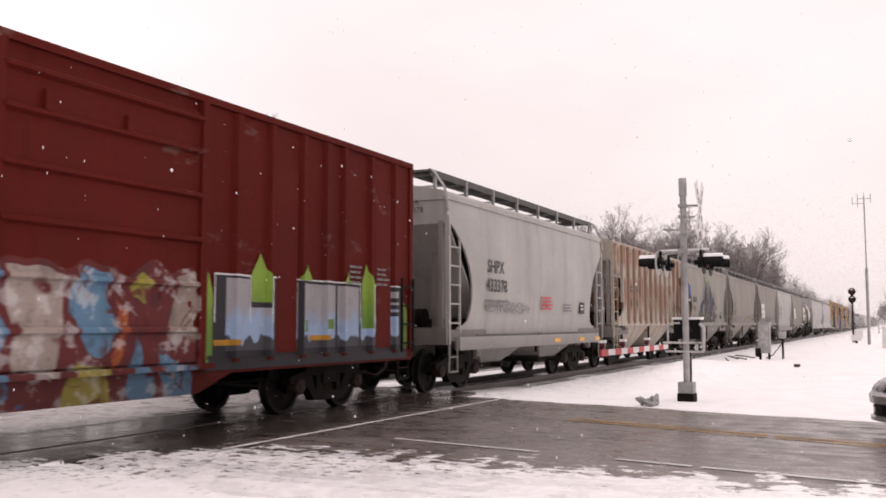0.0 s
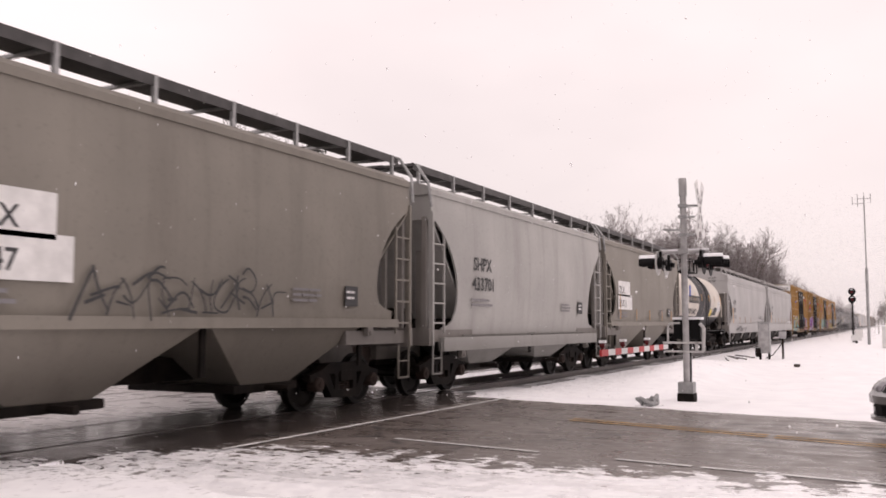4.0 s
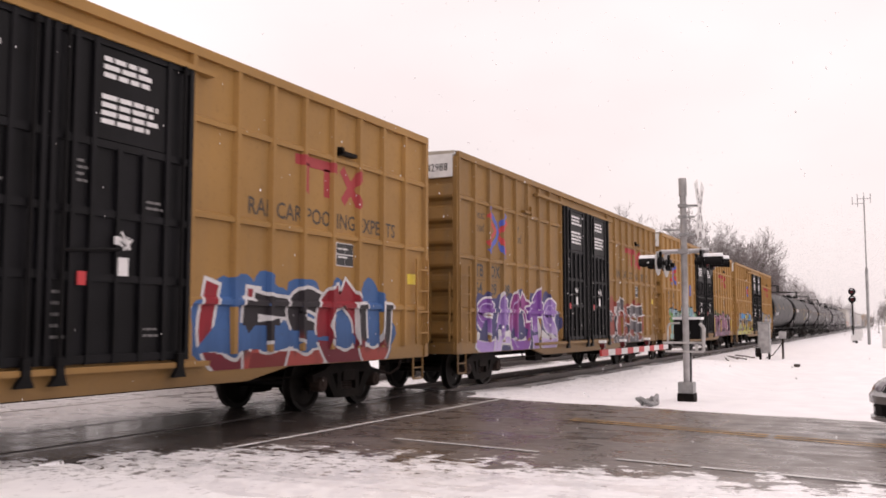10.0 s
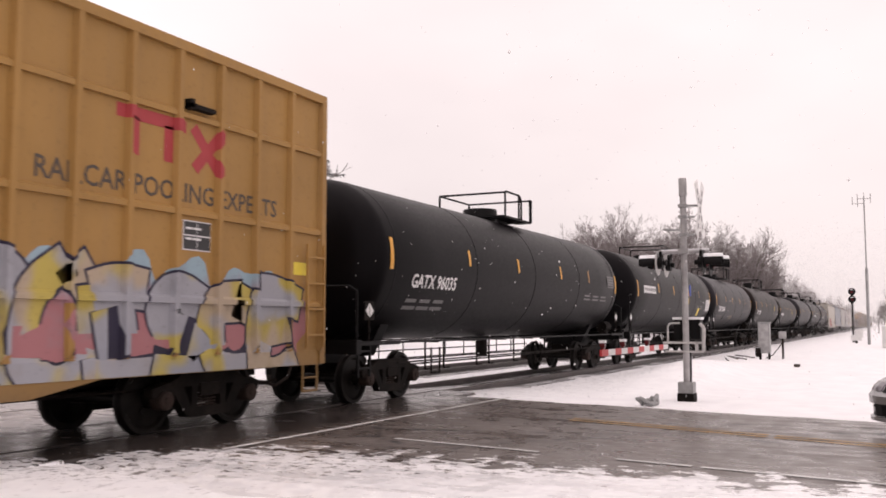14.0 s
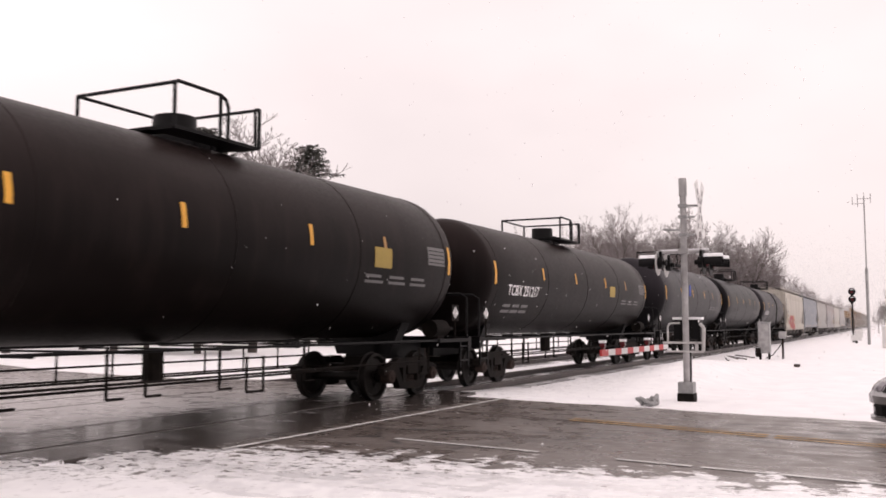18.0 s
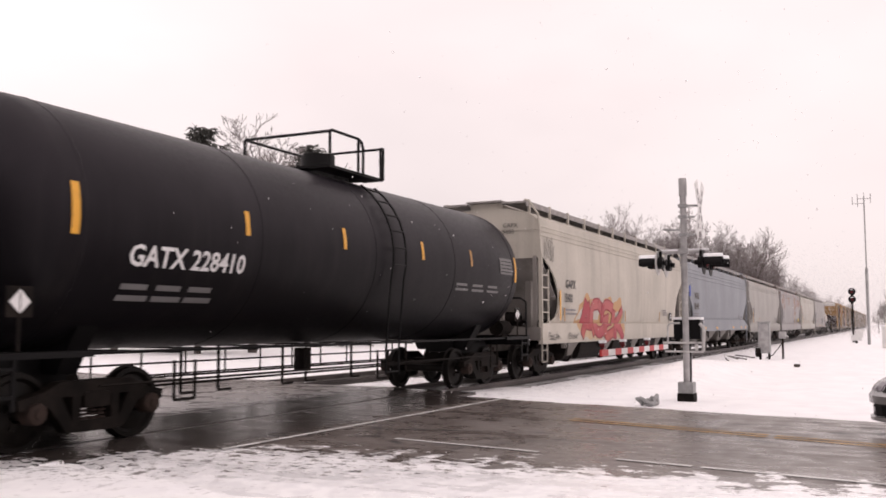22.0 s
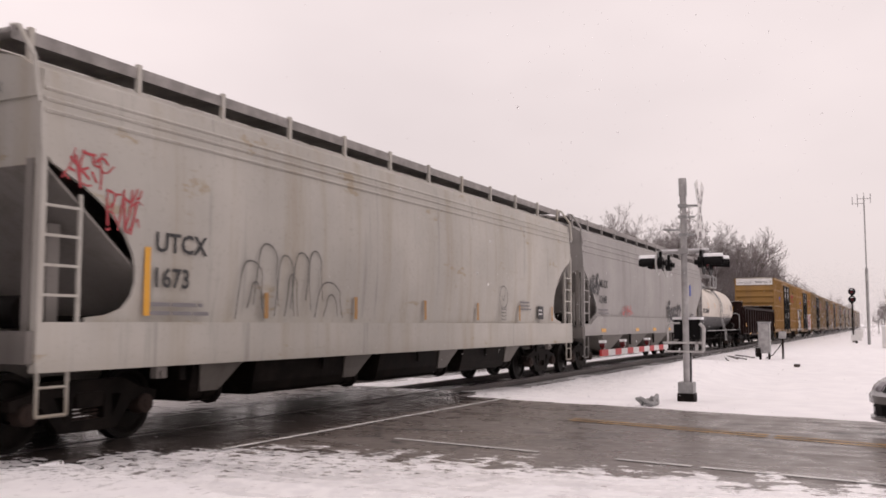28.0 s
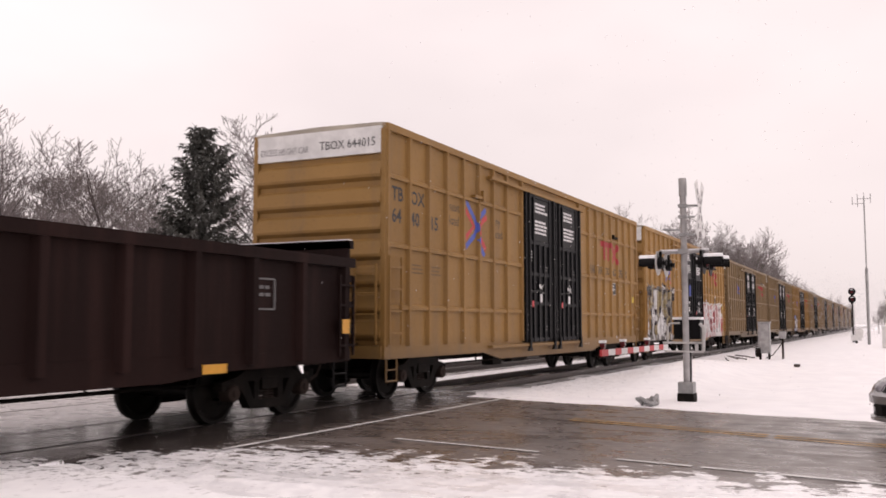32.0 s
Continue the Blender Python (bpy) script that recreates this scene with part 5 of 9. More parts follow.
    for k in range(bays + 1):
        part("cross_ridge", lambda: Geo().prism([(-0.35, zb), (0.0, zb + 0.4), (0.35, zb)], "y", -W + 0.12, W - 0.12).box(-0.05, 0.05, -W + 0.15, -W + 0.2, 0.75, zb), STEEL, car, key=(fam, "ridge"), at=pose(x0 + k * w, 0, 0))
    # roof walk and hatches
    def walkway():
        zw = zt + (0.42 if long_car else 0.46)
        return Geo().prism([(-0.35, zw), (0.35, zw), (0.35, zw + 0.05), (-0.32, zw + 0.05), (-0.33, zw + 0.06), (-0.36, zw + 0.06), (-0.36, zw - 0.09), (-0.35, zw - 0.09)], "x", -0.15, L + 0.15)
    if not ribbed:
        part("roof_walk", walkway, walk_mat, car, "expanded metal roof walk", key=(fam, "walk"), at=pose(L, 0.87, 0, 0, 0, 180))
        for x in (0.06, L - 0.06):
            part("end_walk", lambda: Geo().box(-0.24, 0.24, -0.52, 0.52, zt + 0.48, zt + 0.52), walk_mat, car, key=(fam, "endwalk"), at=pose(x, 0, 0))
        wk = part("roof_walk", walkway, walk_mat, car, "expanded metal roof walk", key=(fam, "walk"), at=pose(0, -0.87, 0))
        n = max(7, int(L / 1.55))
        for k in range(n + 1):
            part("walk_support", lambda: Geo().box(-0.035, 0.035, -1.25, -1.19, zt + 0.02, zt + 0.52).box(-0.03, 0.03, 1.19, 1.25, zt + 0.02, zt + 0.52).box(-0.03, 0.03, -1.2, 1.2, zt + 0.42, zt + 0.47), GALV if not long_car else paint, wk, key=(fam, "sup"), at=pose(0.1 + (L - 0.2) * k / n, 0.87, 0))
    nn = 4 if L < 14 else 8
    if long_car:
        for k in range(nn):
            part("trough_hatch", lambda: Geo().prism([(-0.48, zt + 0.22), (-0.48, zt + 0.42), (-0.30, zt + 0.50), (0.30, zt + 0.50), (0.48, zt + 0.42), (0.48, zt + 0.22)], "x", 0.05, L / nn - 0.05), paint, car, key=(fam, "thatch"), at=pose(L * k / nn, 0, 0))
    for k in range(0 if long_car else nn):
        part("hatch", lambda: Geo().bar((0, 0, zt + 0.20), (0, 0, zt + 0.38), 0.42, 14), paint, car, key=(fam, "hatch"), at=pose(L * (k + 0.5) / nn, 0, 0))
    def grab(s):
        m = (lambda x: x) if s < 0 else (lambda x: L - x)
        return Geo().pipe([(m(-0.1), -1.15, zt + 0.50), (m(-0.10), -1.28, zt + 0.48), (m(-0.10), -W + 0.05, zt + 0.1), (m(-0.06), -W + 0.0, zt - 0.4)], 0.03, 6)
    for s in (-1, 1) if not ribbed else ():
        part("grab_rail", lambda: grab(s), GALV if not long_car else paint, car, key=(fam, "grab", s, long_car))
    if ribbed:
        k, x = 0, 0.10
        while x <= L - 0.05:
            zlow = zb if void + 0.05 < x < L - void - 0.05 else (cut0 + 0.5 if 0.5 < x < L - 0.5 else cut1 - 0.5)
            part("side_post", lambda: Geo().box(-0.045, 0.045, -0.10, 0.0, 0, zt - 0.05 - zlow), paint, body, key=(fam, "rib", round(zlow, 2)), at=pose(x, -W, zlow))
            x += (L - 0.2) / 13
    # lettering
    y = -W - 0.008
    if marks:
        mx, z1, z2 = marks_at
        if plates:
            part("number_panel", lambda: Geo().box(-0.08, 1.45, -0.002, 0.002, -0.10, 0.42), WHITE, body, "white patch under the lettering", key="npanel", at=pose(mx, y, z1))
            part("number_panel", lambda: Geo().box(-0.08, 1.75, -0.002, 0.002, -0.10, 0.42), WHITE, body, key="npanel2", at=pose(mx - 0.05, y, z2))
            part("number_panel", lambda: Geo().box(-0.42, 0.42, -0.002, 0.002, 0, 0.62), WHITE, car, key="npanel3", at=pose(-0.03, -0.95, 3.62, 0, 0, -90))
        words(marks[0], msize, ink or INK, body, mx, z1, y - 0.004, bold=0.006)
        words(marks[1], msize, ink or INK, body, mx - 0.05, z2, y - 0.004, bold=0.006)
        words(marks[0] + "\n" + marks[1], 0.17, ink or INK, car, -0.04, zt - 0.22, -0.50, turn=-90)
        bars(body, mx - 0.1, z2 - 0.24, y, 1.25, 2, 0.05, 0.06, GREYINK, int(front))
    bars(body, L - void - 2.6, 2.0, y, 0.8, 3, 0.04, 0.045, GREYINK, int(front) + 1)
    plate = (L - void - 1.35, y, 1.60) if long_car else (L - void - 1.1, y, 1.78)
    part("data_plate", lambda: Geo().box(0, 0.40, -0.002, 0.002, 0, 0.34), INK, body, key="hplate", at=pose(*plate))
    bars(body, plate[0] + 0.04, plate[2] + 0.22, y - 0.004, 0.30, 2, 0.04, 0.06, BLOCK, 3)
    for x in sill_amber:
        part("sill_reflector", lambda: Geo().box(-0.24, 0.24, -0.003, 0.003, -0.055, 0.055), AMBER, body, key="sillamber", at=pose(x, -W - 0.026, (sill[0] + sill[1]) / 2 - 0.02))
    if amber:
        reflectors(body, amber[:1], sill[1] + 0.08, y, 0.85, 0.10, AMBER if long_car else AMBERDIM)
        reflectors(body, amber[1:], sill[1] + 0.06, y, 0.38, 0.09, AMBERDIM)
    if long_car:
        for z in (4.09, 3.97, 3.84) if not angular else (4.04, 3.87, 3.68):
            part("side_bead", lambda: Geo().prism([(-0.015, -0.025), (-0.03, 0.0), (-0.015, 0.02), (0.03, 0.03), (0.03, -0.03)], "x", 0.04, L - 0.04), paint, body, key=(fam, "bead"), at=pose(0, -W + 0.10 * ((z - 2.9) / 1.5) ** 2, z))
    underframe(car, L)
    run_gear(car, L, inset)
    return car


def tank_car(front, rear, paint, label, r=1.56, zc=2.72, marks=None, ink=None, bands=(), white=False, low_paint=None, yellow=(), group="black tank cars", brand=None, chalk=0, walk_metal=None, dome="low", amber=True, mz=2.2, msize=0.37, hoop=0.35, mx=0.98, bogie=0.95):
    """A tank car: front and rear are the seams of its dished heads."""
    Ls = rear - front
    car = start("tank_car", front, label, "tank car", group)
    fam = ("tank", round(Ls, 1), r)
    n = 40

    def ring(x, rad):
        return [(x, rad * math.sin(2 * math.pi * k / n), zc + rad * math.cos(2 * math.pi * k / n)) for k in range(n)]

    def head(s, x0):
        rr = [(0.0, 1.0), (0.10, 0.985), (0.22, 0.94), (0.34, 0.86), (0.46, 0.72), (0.55, 0.54), (0.61, 0.32), (0.635, 0.06)]
        return [ring(x0 + s * a, r * b) for a, b in rr]

    def shell():
        g = Geo()
        rings = head(-1, 0)[::-1] + [ring(Ls * k / 8, r) for k in range(1, 8)] + head(1, Ls)
        return g.loft(rings, True, True)
    tank = part("tank", shell, paint, car, key=(fam, zc), smooth=True)
    BODY[car] = tank
    ang = lambda zz: math.degrees(math.acos(max(-1, min(1, (zz - zc) / r))))
    for k in range(5):
        part("weld_seam", lambda: Geo().loft([ring(-0.02, r + 0.001), ring(-0.012, r + 0.007), ring(0.012, r + 0.007), ring(0.02, r + 0.001)], True, False), paint, tank, key=(r, zc, "seam"), smooth=True, at=pose(Ls * (k + 0.08) / 4.15, 0, 0))
    for x0, x1, m, lab in bands:
        part("painted_band", Geo().loft([ring(x0, r + 0.004), ring(x1, r + 0.004)], True, False), m, tank, lab, smooth=True)
    # side walk, frame, cradle
    bl = low_paint or BLACK
    for s, x in ((-1, -1.05), (1, Ls + 1.05)):
        part("stub_sill", lambda: Geo().box(-1.1, 1.1, -0.35, 0.35, 0.75, 1.12), bl, car, key="stub", at=pose(x - s * 1.1, 0, 0))
        part("end_beam", lambda: Geo().box(-0.08, 0.08, -1.52, 1.52, 0.95, 1.20), bl, car, key="endbeam", at=pose(x - s * 0.08, 0, 0))
        for y in (-1.41, 1.41):
            part("end_step_board", lambda: Geo().box(-0.7, 0.7, -0.11, 0.11, 1.10, 1.17), bl, car, key="board", at=pose(x - s * 0.85, y, 0))
        xx = 0.9 if s < 0 else Ls - 0.9
        part("cradle", lambda: Geo().prism([(-0.62, 0.86), (0.62, 0.86), (0.92 * r / 1.5, zc - r * 0.80), (0.5, zc - r * 0.93), (0.0, zc - r * 0.985), (-0.5, zc - r * 0.93), (-0.92 * r / 1.5, zc - r * 0.80)], "x", -0.16, 0.16), bl, car, key=("cradle", r, zc), at=pose(xx, 0, 0))

    def piping():
        g = Geo()
        g.bar((Ls * 0.5, 0, zc - r - 0.1), (Ls * 0.5, 0, 0.62), 0.16, 10)
        g.bar((1.6, -0.55, 0.62), (Ls - 1.6, -0.55, 0.64), 0.02, 5)
        g.bar((1.6, 0.4, 0.66), (Ls - 1.6, 0.4, 0.66), 0.018, 5)
        # handrails and steps along the far side
        for y, z in ((1.38, 0.82), (1.38, 0.62), (-1.30, 0.74)):
            g.bar((0.8, y, z), (Ls - 0.8, y, z), 0.018, 5)
        for k in range(12):
            x = 1.0 + (Ls - 2.0) * k / 11
            g.bar((x, 1.38, 0.58), (x, 1.38, 1.0), 0.018, 5)
            if k % 5 == 1:
                g.pipe([(x, -1.30, 1.0), (x, -1.30, 0.48), (x + 0.4, -1.30, 0.48), (x + 0.4, -1.30, 1.0)], 0.022, 5)
        for x in (0.22, 0.28, 0.40, 0.45, 0.56, 0.72):
            g.bar((Ls * x, -0.55, 0.48), (Ls * x, -0.55, 1.15), 0.025, 5)
            g.bar((Ls * x, -0.55, 0.48), (Ls * x + 0.3, -0.55, 0.48), 0.02, 5)
        return g
    part("bottom_piping", piping, STEEL, car, key=(fam, "piping"))
    for s, x in ((-1, -0.95), (1, Ls + 0.55)):
        ladder(car, x, -1.48, 0.55, 1.15, 0.40, 2, BLACK)
        if brand:
            for y in (-1.40, 1.40):
                part("end_rail", lambda: Geo().pipe([(0.0, 0, 2.56), (s * 0.66, 0, 2.56), (s * 0.75, 0, 2.48), (s * 0.75, 0, 1.16)], 0.026, 7), paint, car, key=("branded", s), smooth=True, at=pose(0.12 if s < 0 else Ls - 0.12, y, 0))
            continue
        part("end_rail", lambda: Geo().pipe([(0, -1.46, 1.15), (0, -1.46, 2.05), (0, -1.30, 2.15), (0, 1.30, 2.15), (0, 1.46, 2.05), (0, 1.46, 1.15)], 0.024, 6), walk_metal or BLACK, car, key=("endrail"), at=pose(x + (0.0 if s < 0 else 0.4), 0, 0))
    # top platform with dome and rails
    zt = zc + r
    mid = Ls / 2 + hoop
    plat = part("top_platform", lambda: Geo().box(-0.95, 0.95, -0.95, -0.52, zt - 0.02, zt + 0.03).box(-0.95, 0.95, 0.52, 0.95, zt - 0.02, zt + 0.03).box(-0.95, -0.62, -0.9, 0.9, zt + 0.0, zt + 0.04).box(0.62, 0.95, -0.9, 0.9, zt + 0.0, zt + 0.04), walk_metal or BLACK, car, key=("plat", zt), at=pose(mid, 0, 0))
    slim, tall = {"high": (0.72, 0.40), "low": (1.0, 0.24), "small": (0.58, 0.32)}[dome]
    part("dome", lambda: Geo().loft([[(rr * math.cos(2 * math.pi * k / 22), rr * math.sin(2 * math.pi * k / 22), zz) for k in range(22)] for rr, zz in ((0.46 * slim, zt - 0.08), (0.46 * slim, zt + tall), (0.44 * slim, zt + tall + 0.03), (0.20 * slim, zt + tall + 0.05))]), walk_metal or BLACK, car, key=("dome", zt, dome), smooth=True, at=pose(mid - (0.42 if slim == 1.0 else -0.08 if dome == "high" else 0.05), 0, 0))
    for x, y, rr, h in ((0.28, 0.16, 0.12, 0.30), (0.34, -0.28, 0.16, 0.20), (0.62, 0.05, 0.10, 0.24), (0.60, -0.30, 0.08, 0.16)):
        part("valve", lambda: Geo().loft([[(q * math.cos(2 * math.pi * k / 10), q * math.sin(2 * math.pi * k / 10), zt - 0.06 + z) for k in range(10)] for q, z in ((rr, 0), (rr, h * 0.7), (rr * 1.25, h * 0.72), (rr * 1.25, h * 0.85), (rr * 0.5, h + 0.06))]), walk_metal or BLACK, car, key=("valve", zt, rr), at=pose(mid + x, y, 0))

    def hoops():
        """Rails round the platform, open at the ladder."""
        g = Geo()
        h = zt + 0.66
        g.pipe([(-0.95, -0.95, zt), (-0.95, -0.95, h - 0.06), (-0.90, -0.95, h), (0.02, -0.95, h), (0.14, -0.95, h - 0.05), (0.20, -0.95, h - 0.16), (0.20, -0.95, zt)], 0.028, 7)
        g.bar((0.02, -0.95, zt), (0.02, -0.95, h), 0.028, 7)
        g.pipe([(-0.95, -0.95, h - 0.03), (-0.95, 0.95, h - 0.03), (-0.95, 0.95, zt)], 0.028, 7)
        g.pipe([(-0.95, 0.95, h - 0.03), (0.95, 0.95, h - 0.03), (0.95, -0.95, h - 0.03)], 0.026, 7)
        g.bar((0.95, 0.95, h - 0.03), (0.95, 0.95, zt), 0.028, 7)
        g.bar((0.95, -0.95, h - 0.03), (0.95, -0.95, zt), 0.030, 7)
        g.bar((0.84, -0.95, h - 0.05), (0.86, -0.95, zt), 0.024, 7)
        g.bar((0.84, -0.95, h - 0.05), (0.95, -0.95, h - 0.03), 0.028, 7)
        return g
    part("safety_rail", hoops, walk_metal or BLACK, plat, key=("hoops", zt), smooth=True)

    def side_ladder():
        g = Geo()
        for x in (-0.24, 0.24):
            pts = [(x, -(r + 0.10) * math.sin(a), zc + (r + 0.10) * math.cos(a)) for a in [radians(d) for d in range(35, 106, 10)]] + [(x, -1.52, 1.0), (x, -1.52, 0.55)]
            g.pipe(pts, 0.022, 5)
        for d in range(40, 106, 11):
            a = radians(d)
            p = (-(r + 0.10) * math.sin(a), zc + (r + 0.10) * math.cos(a))
            g.bar((-0.24, *p), (0.24, *p), 0.018, 5)
        return g.bar((-0.24, -1.52, 1.0), (0.24, -1.52, 1.0), 0.018, 5).bar((-0.24, -1.52, 0.6), (0.24, -1.52, 0.6), 0.018, 5)
    if white or marks == "GATX 228410":
        part("side_ladder", side_ladder, walk_metal or BLACK, car, key=("sladder", r, zc), at=pose(mid + 0.35, 0, 0))
    # curved stickers on the shell
    def patch(name, x0, x1, a0, a1, m, lift=0.006, lab=""):
        g = Geo()
        k = 6
        rows = []
        for i in range(k + 1):
            a = radians(a0 + (a1 - a0) * i / k)
            rows.append([(x0, -(r + lift) * math.sin(a), zc + (r + lift) * math.cos(a)), (x1, -(r + lift) * math.sin(a), zc + (r + lift) * math.cos(a))])
        g.loft(rows, False, False)
        return part(name, g, m, tank, lab)
    if amber:
        patch("reflector", 0.05, 0.17, 76, 98, AMBER, 0.012)
        for f in (0.23, 0.42, 0.63, 0.80):
            patch("reflector", Ls * f, Ls * f + 0.10, 76, 89, AMBER if f < 0.7 else AMBERDIM)
        patch("reflector", Ls - 0.14, Ls - 0.04, 76, 98, AMBER, 0.012)
    for x, a in yellow:
        patch("yellow_placard", x, x + 0.62, a, a + 14, DULLYELLOW, 0.008)
    if brand:
        patch("test_panel", Ls - 1.15, Ls - 0.12, ang(2.70), ang(2.14), WHITE, 0.008, "white ruled test panel")
        for k in range(6):
            patch("panel_rule", Ls - 1.10, Ls - 0.17, ang(2.66 - 0.095 * k), ang(2.645 - 0.095 * k), GREYINK, 0.011)
        patch("black_plate", Ls - 2.0, Ls - 1.2, ang(2.36), ang(1.95), INK, 0.009, "black stencil plate")
        patch("black_plate", Ls - 2.45, Ls - 2.1, ang(2.10), ang(1.91), INK, 0.009)
        patch("yellow_placard", Ls - 3.0, Ls - 2.55, ang(2.25), ang(1.90), YELLOW, 0.009, "yellow placard")
    else:
        patch("test_panel", Ls - 1.05, Ls - 0.30, 78, 92, DIMBLOCK if not white else GREYINK, 0.008, "stencilled test panel")
        for k in range(4):
            a = 80.5 + k * 3
            patch("panel_rule", Ls - 1.0, Ls - 0.35, a, a + 0.7, BLACK if not white else WHITE, 0.011)
    # a thin grab rail along the foot of the tank, on brackets
    for s in (-1, 1):
        part("side_rail", lambda: Geo().bar((-0.9, 0, 1.14), (Ls + 0.9, 0, 1.14), 0.022, 6), walk_metal or BLACK, car, key=(fam, "trail"), at=pose(0, s * 1.46, 0))
    for k in range(9):
        part("rail_bracket", lambda: Geo().box(-0.02, 0.02, -1.46, 1.46, 1.10, 1.13), bl, car, key="tbrace", at=pose(0.4 + (Ls - 0.8) * k / 8, 0, 0))
    if not white:
        pl = part("placard_holder", lambda: Geo().box(-0.17, 0.17, 0.004, 0.012, -0.17, 0.17).bar((0, 0.01, -0.6), (0, 0.01, 0.1), 0.02, 5), STEEL, car, key="plh", at=pose(Ls + 0.45, -1.42, 1.72))
        pf = part("placard_holder", lambda: None, STEEL, car, key="plh", at=pose(-0.45, -1.42, 1.72))
        part("hazard_placard", lambda: Geo().prism([(-0.135, 0), (0, -0.135), (0.135, 0), (0, 0.135)], "y", -0.004, 0.004), BLOCK, pl, "white diamond hazard placard", key="placard")
        part("hazard_placard", lambda: None, BLOCK, pf, "white diamond hazard placard", key="placard")
    # brake gear on the rear platform
    part("brake_cylinder", lambda: Geo().bar((-0.35, 0, 0), (0.25, 0, 0), 0.19, 14).bar((0.25, 0, 0), (0.40, 0, 0), 0.12, 10).bar((0.40, 0, 0), (0.75, 0, 0), 0.035, 6).box(-0.2, 0.1, -0.12, 0.12, -0.28, -0.12), STEEL, car, key="brakecyl", smooth=True, at=pose(Ls + 0.35, -1.02, 1.38))
    part("air_reservoir", lambda: Geo().bar((-0.55, 0, 0), (0.55, 0, 0), 0.21, 14).box(-0.3, -0.2, -0.2, 0.2, -0.24, 0.1).box(0.2, 0.3, -0.2, 0.2, -0.24, 0.1), STEEL, car, key="reservoir", smooth=True, at=pose(Ls + 0.2, 0.75, 1.40))
    part("hand_brake", lambda: Geo().bar((0, 0, 0), (0.03, 0, 0), 0.26, 18).box(-0.10, 0.0, -0.12, 0.12, -0.35, 0.1), STEEL, car, key="handbrake", at=pose(-1.0, 0.5, 1.75))
    ink = ink or BLOCK
    ya = -r - 0.012

    def on_shell(text, size, m, x, z, bold=0.0):
        """Lettering laid round the shell."""
        ob = words(text, size, m, tank, 0, 0, 0, bold=bold)
        me = ob.data.copy()
        for v in me.vertices:
            zz = v.co.z + z
            d = min(max((zz - zc) / r, -0.97), 0.97)
            v.co = (v.co.x + x, -(r + 0.008) * math.sqrt(1 - d * d), zz)
        ob.data = me
        return ob
    if marks:
        on_shell(marks, msize, ink, mx, mz, 0.008)
        for k in range(2):
            for j in range(3):
                patch("stencil", 1.0 + j * 0.6, 1.45 + j * 0.6 + 0.08 * k, ang(mz - 0.22 - 0.14 * k), ang(mz - 0.29 - 0.14 * k), GREYINK if white else (ink if ink is WORNINK else DIMBLOCK), 0.008)
    if brand:
        # the maker's name as plain blocks
        x, z, w, h, m = brand
        for k in range(6):
            xx = x + k * w / 6
            wide = w / 6 * 0.84
            patch("company_mark", xx, xx + wide, ang(z + h), ang(z + h * 0.74), m, 0.009)
            patch("company_mark", xx, xx + wide, ang(z + h * 0.34), ang(z + h * 0.08), m, 0.0092)
            patch("company_mark", xx, xx + wide * 0.28, ang(z + h), ang(z), m, 0.0094)
            patch("company_mark", xx + wide * 0.72, xx + wide, ang(z + h * 0.95), ang(z + h * 0.15), m, 0.0096)
    for k in range(3):
        patch("stencil", Ls - 3.4 + k * 0.85, Ls - 2.85 + k * 0.85, 103, 105, GREYINK if white else DIMBLOCK, 0.008)
        patch("stencil", Ls - 3.4 + k * 0.85, Ls - 2.75 + k * 0.85, 107, 109, GREYINK if white else DIMBLOCK, 0.008)
    if chalk:
        rnd = random.Random(chalk)
        g, k = Geo(), 0
        for x0, x1, z0, z1, letters, w in ((3.9, 5.1, 1.58, 2.04, 4, 0.035), (5.4, 7.2, 1.66, 2.02, 5, 0.026), (8.2, 8.8, 1.62, 1.98, 2, 0.035), (1.0, 2.4, 1.6, 1.95, 4, 0.024)):
            step = (x1 - x0) / letters
            for q in range(letters):
                for line in glyph(rnd, rnd.randrange(7)):
                    stroke(g, rounded([(x0 + step * (q + px), z0 + pz * (z1 - z0)) for px, pz in line]), w, 0.010 + 0.0004 * k, 0.0, 1.0, 0.6)
                    k += 1
        g.v = [(a, -(r + b) * math.sqrt(max(0.05, 1 - ((c - zc) / r) ** 2)), c) for a, b, c in g.v]
        tagged(part("chalk_scrawl", g, CHALKY, tank, "chalky looping scrawls"), "chalky looping scrawls", kind="stuff")
        patch("buff_patch", 5.55, 6.45, ang(2.0), ang(1.78), BUFF, 0.008, "buff painted patch")
    truck(car, bogie)
    truck(car, Ls - bogie)
    coupler(car, -0.95, -1)
    coupler(car, Ls + 0.95, 1)
    return car


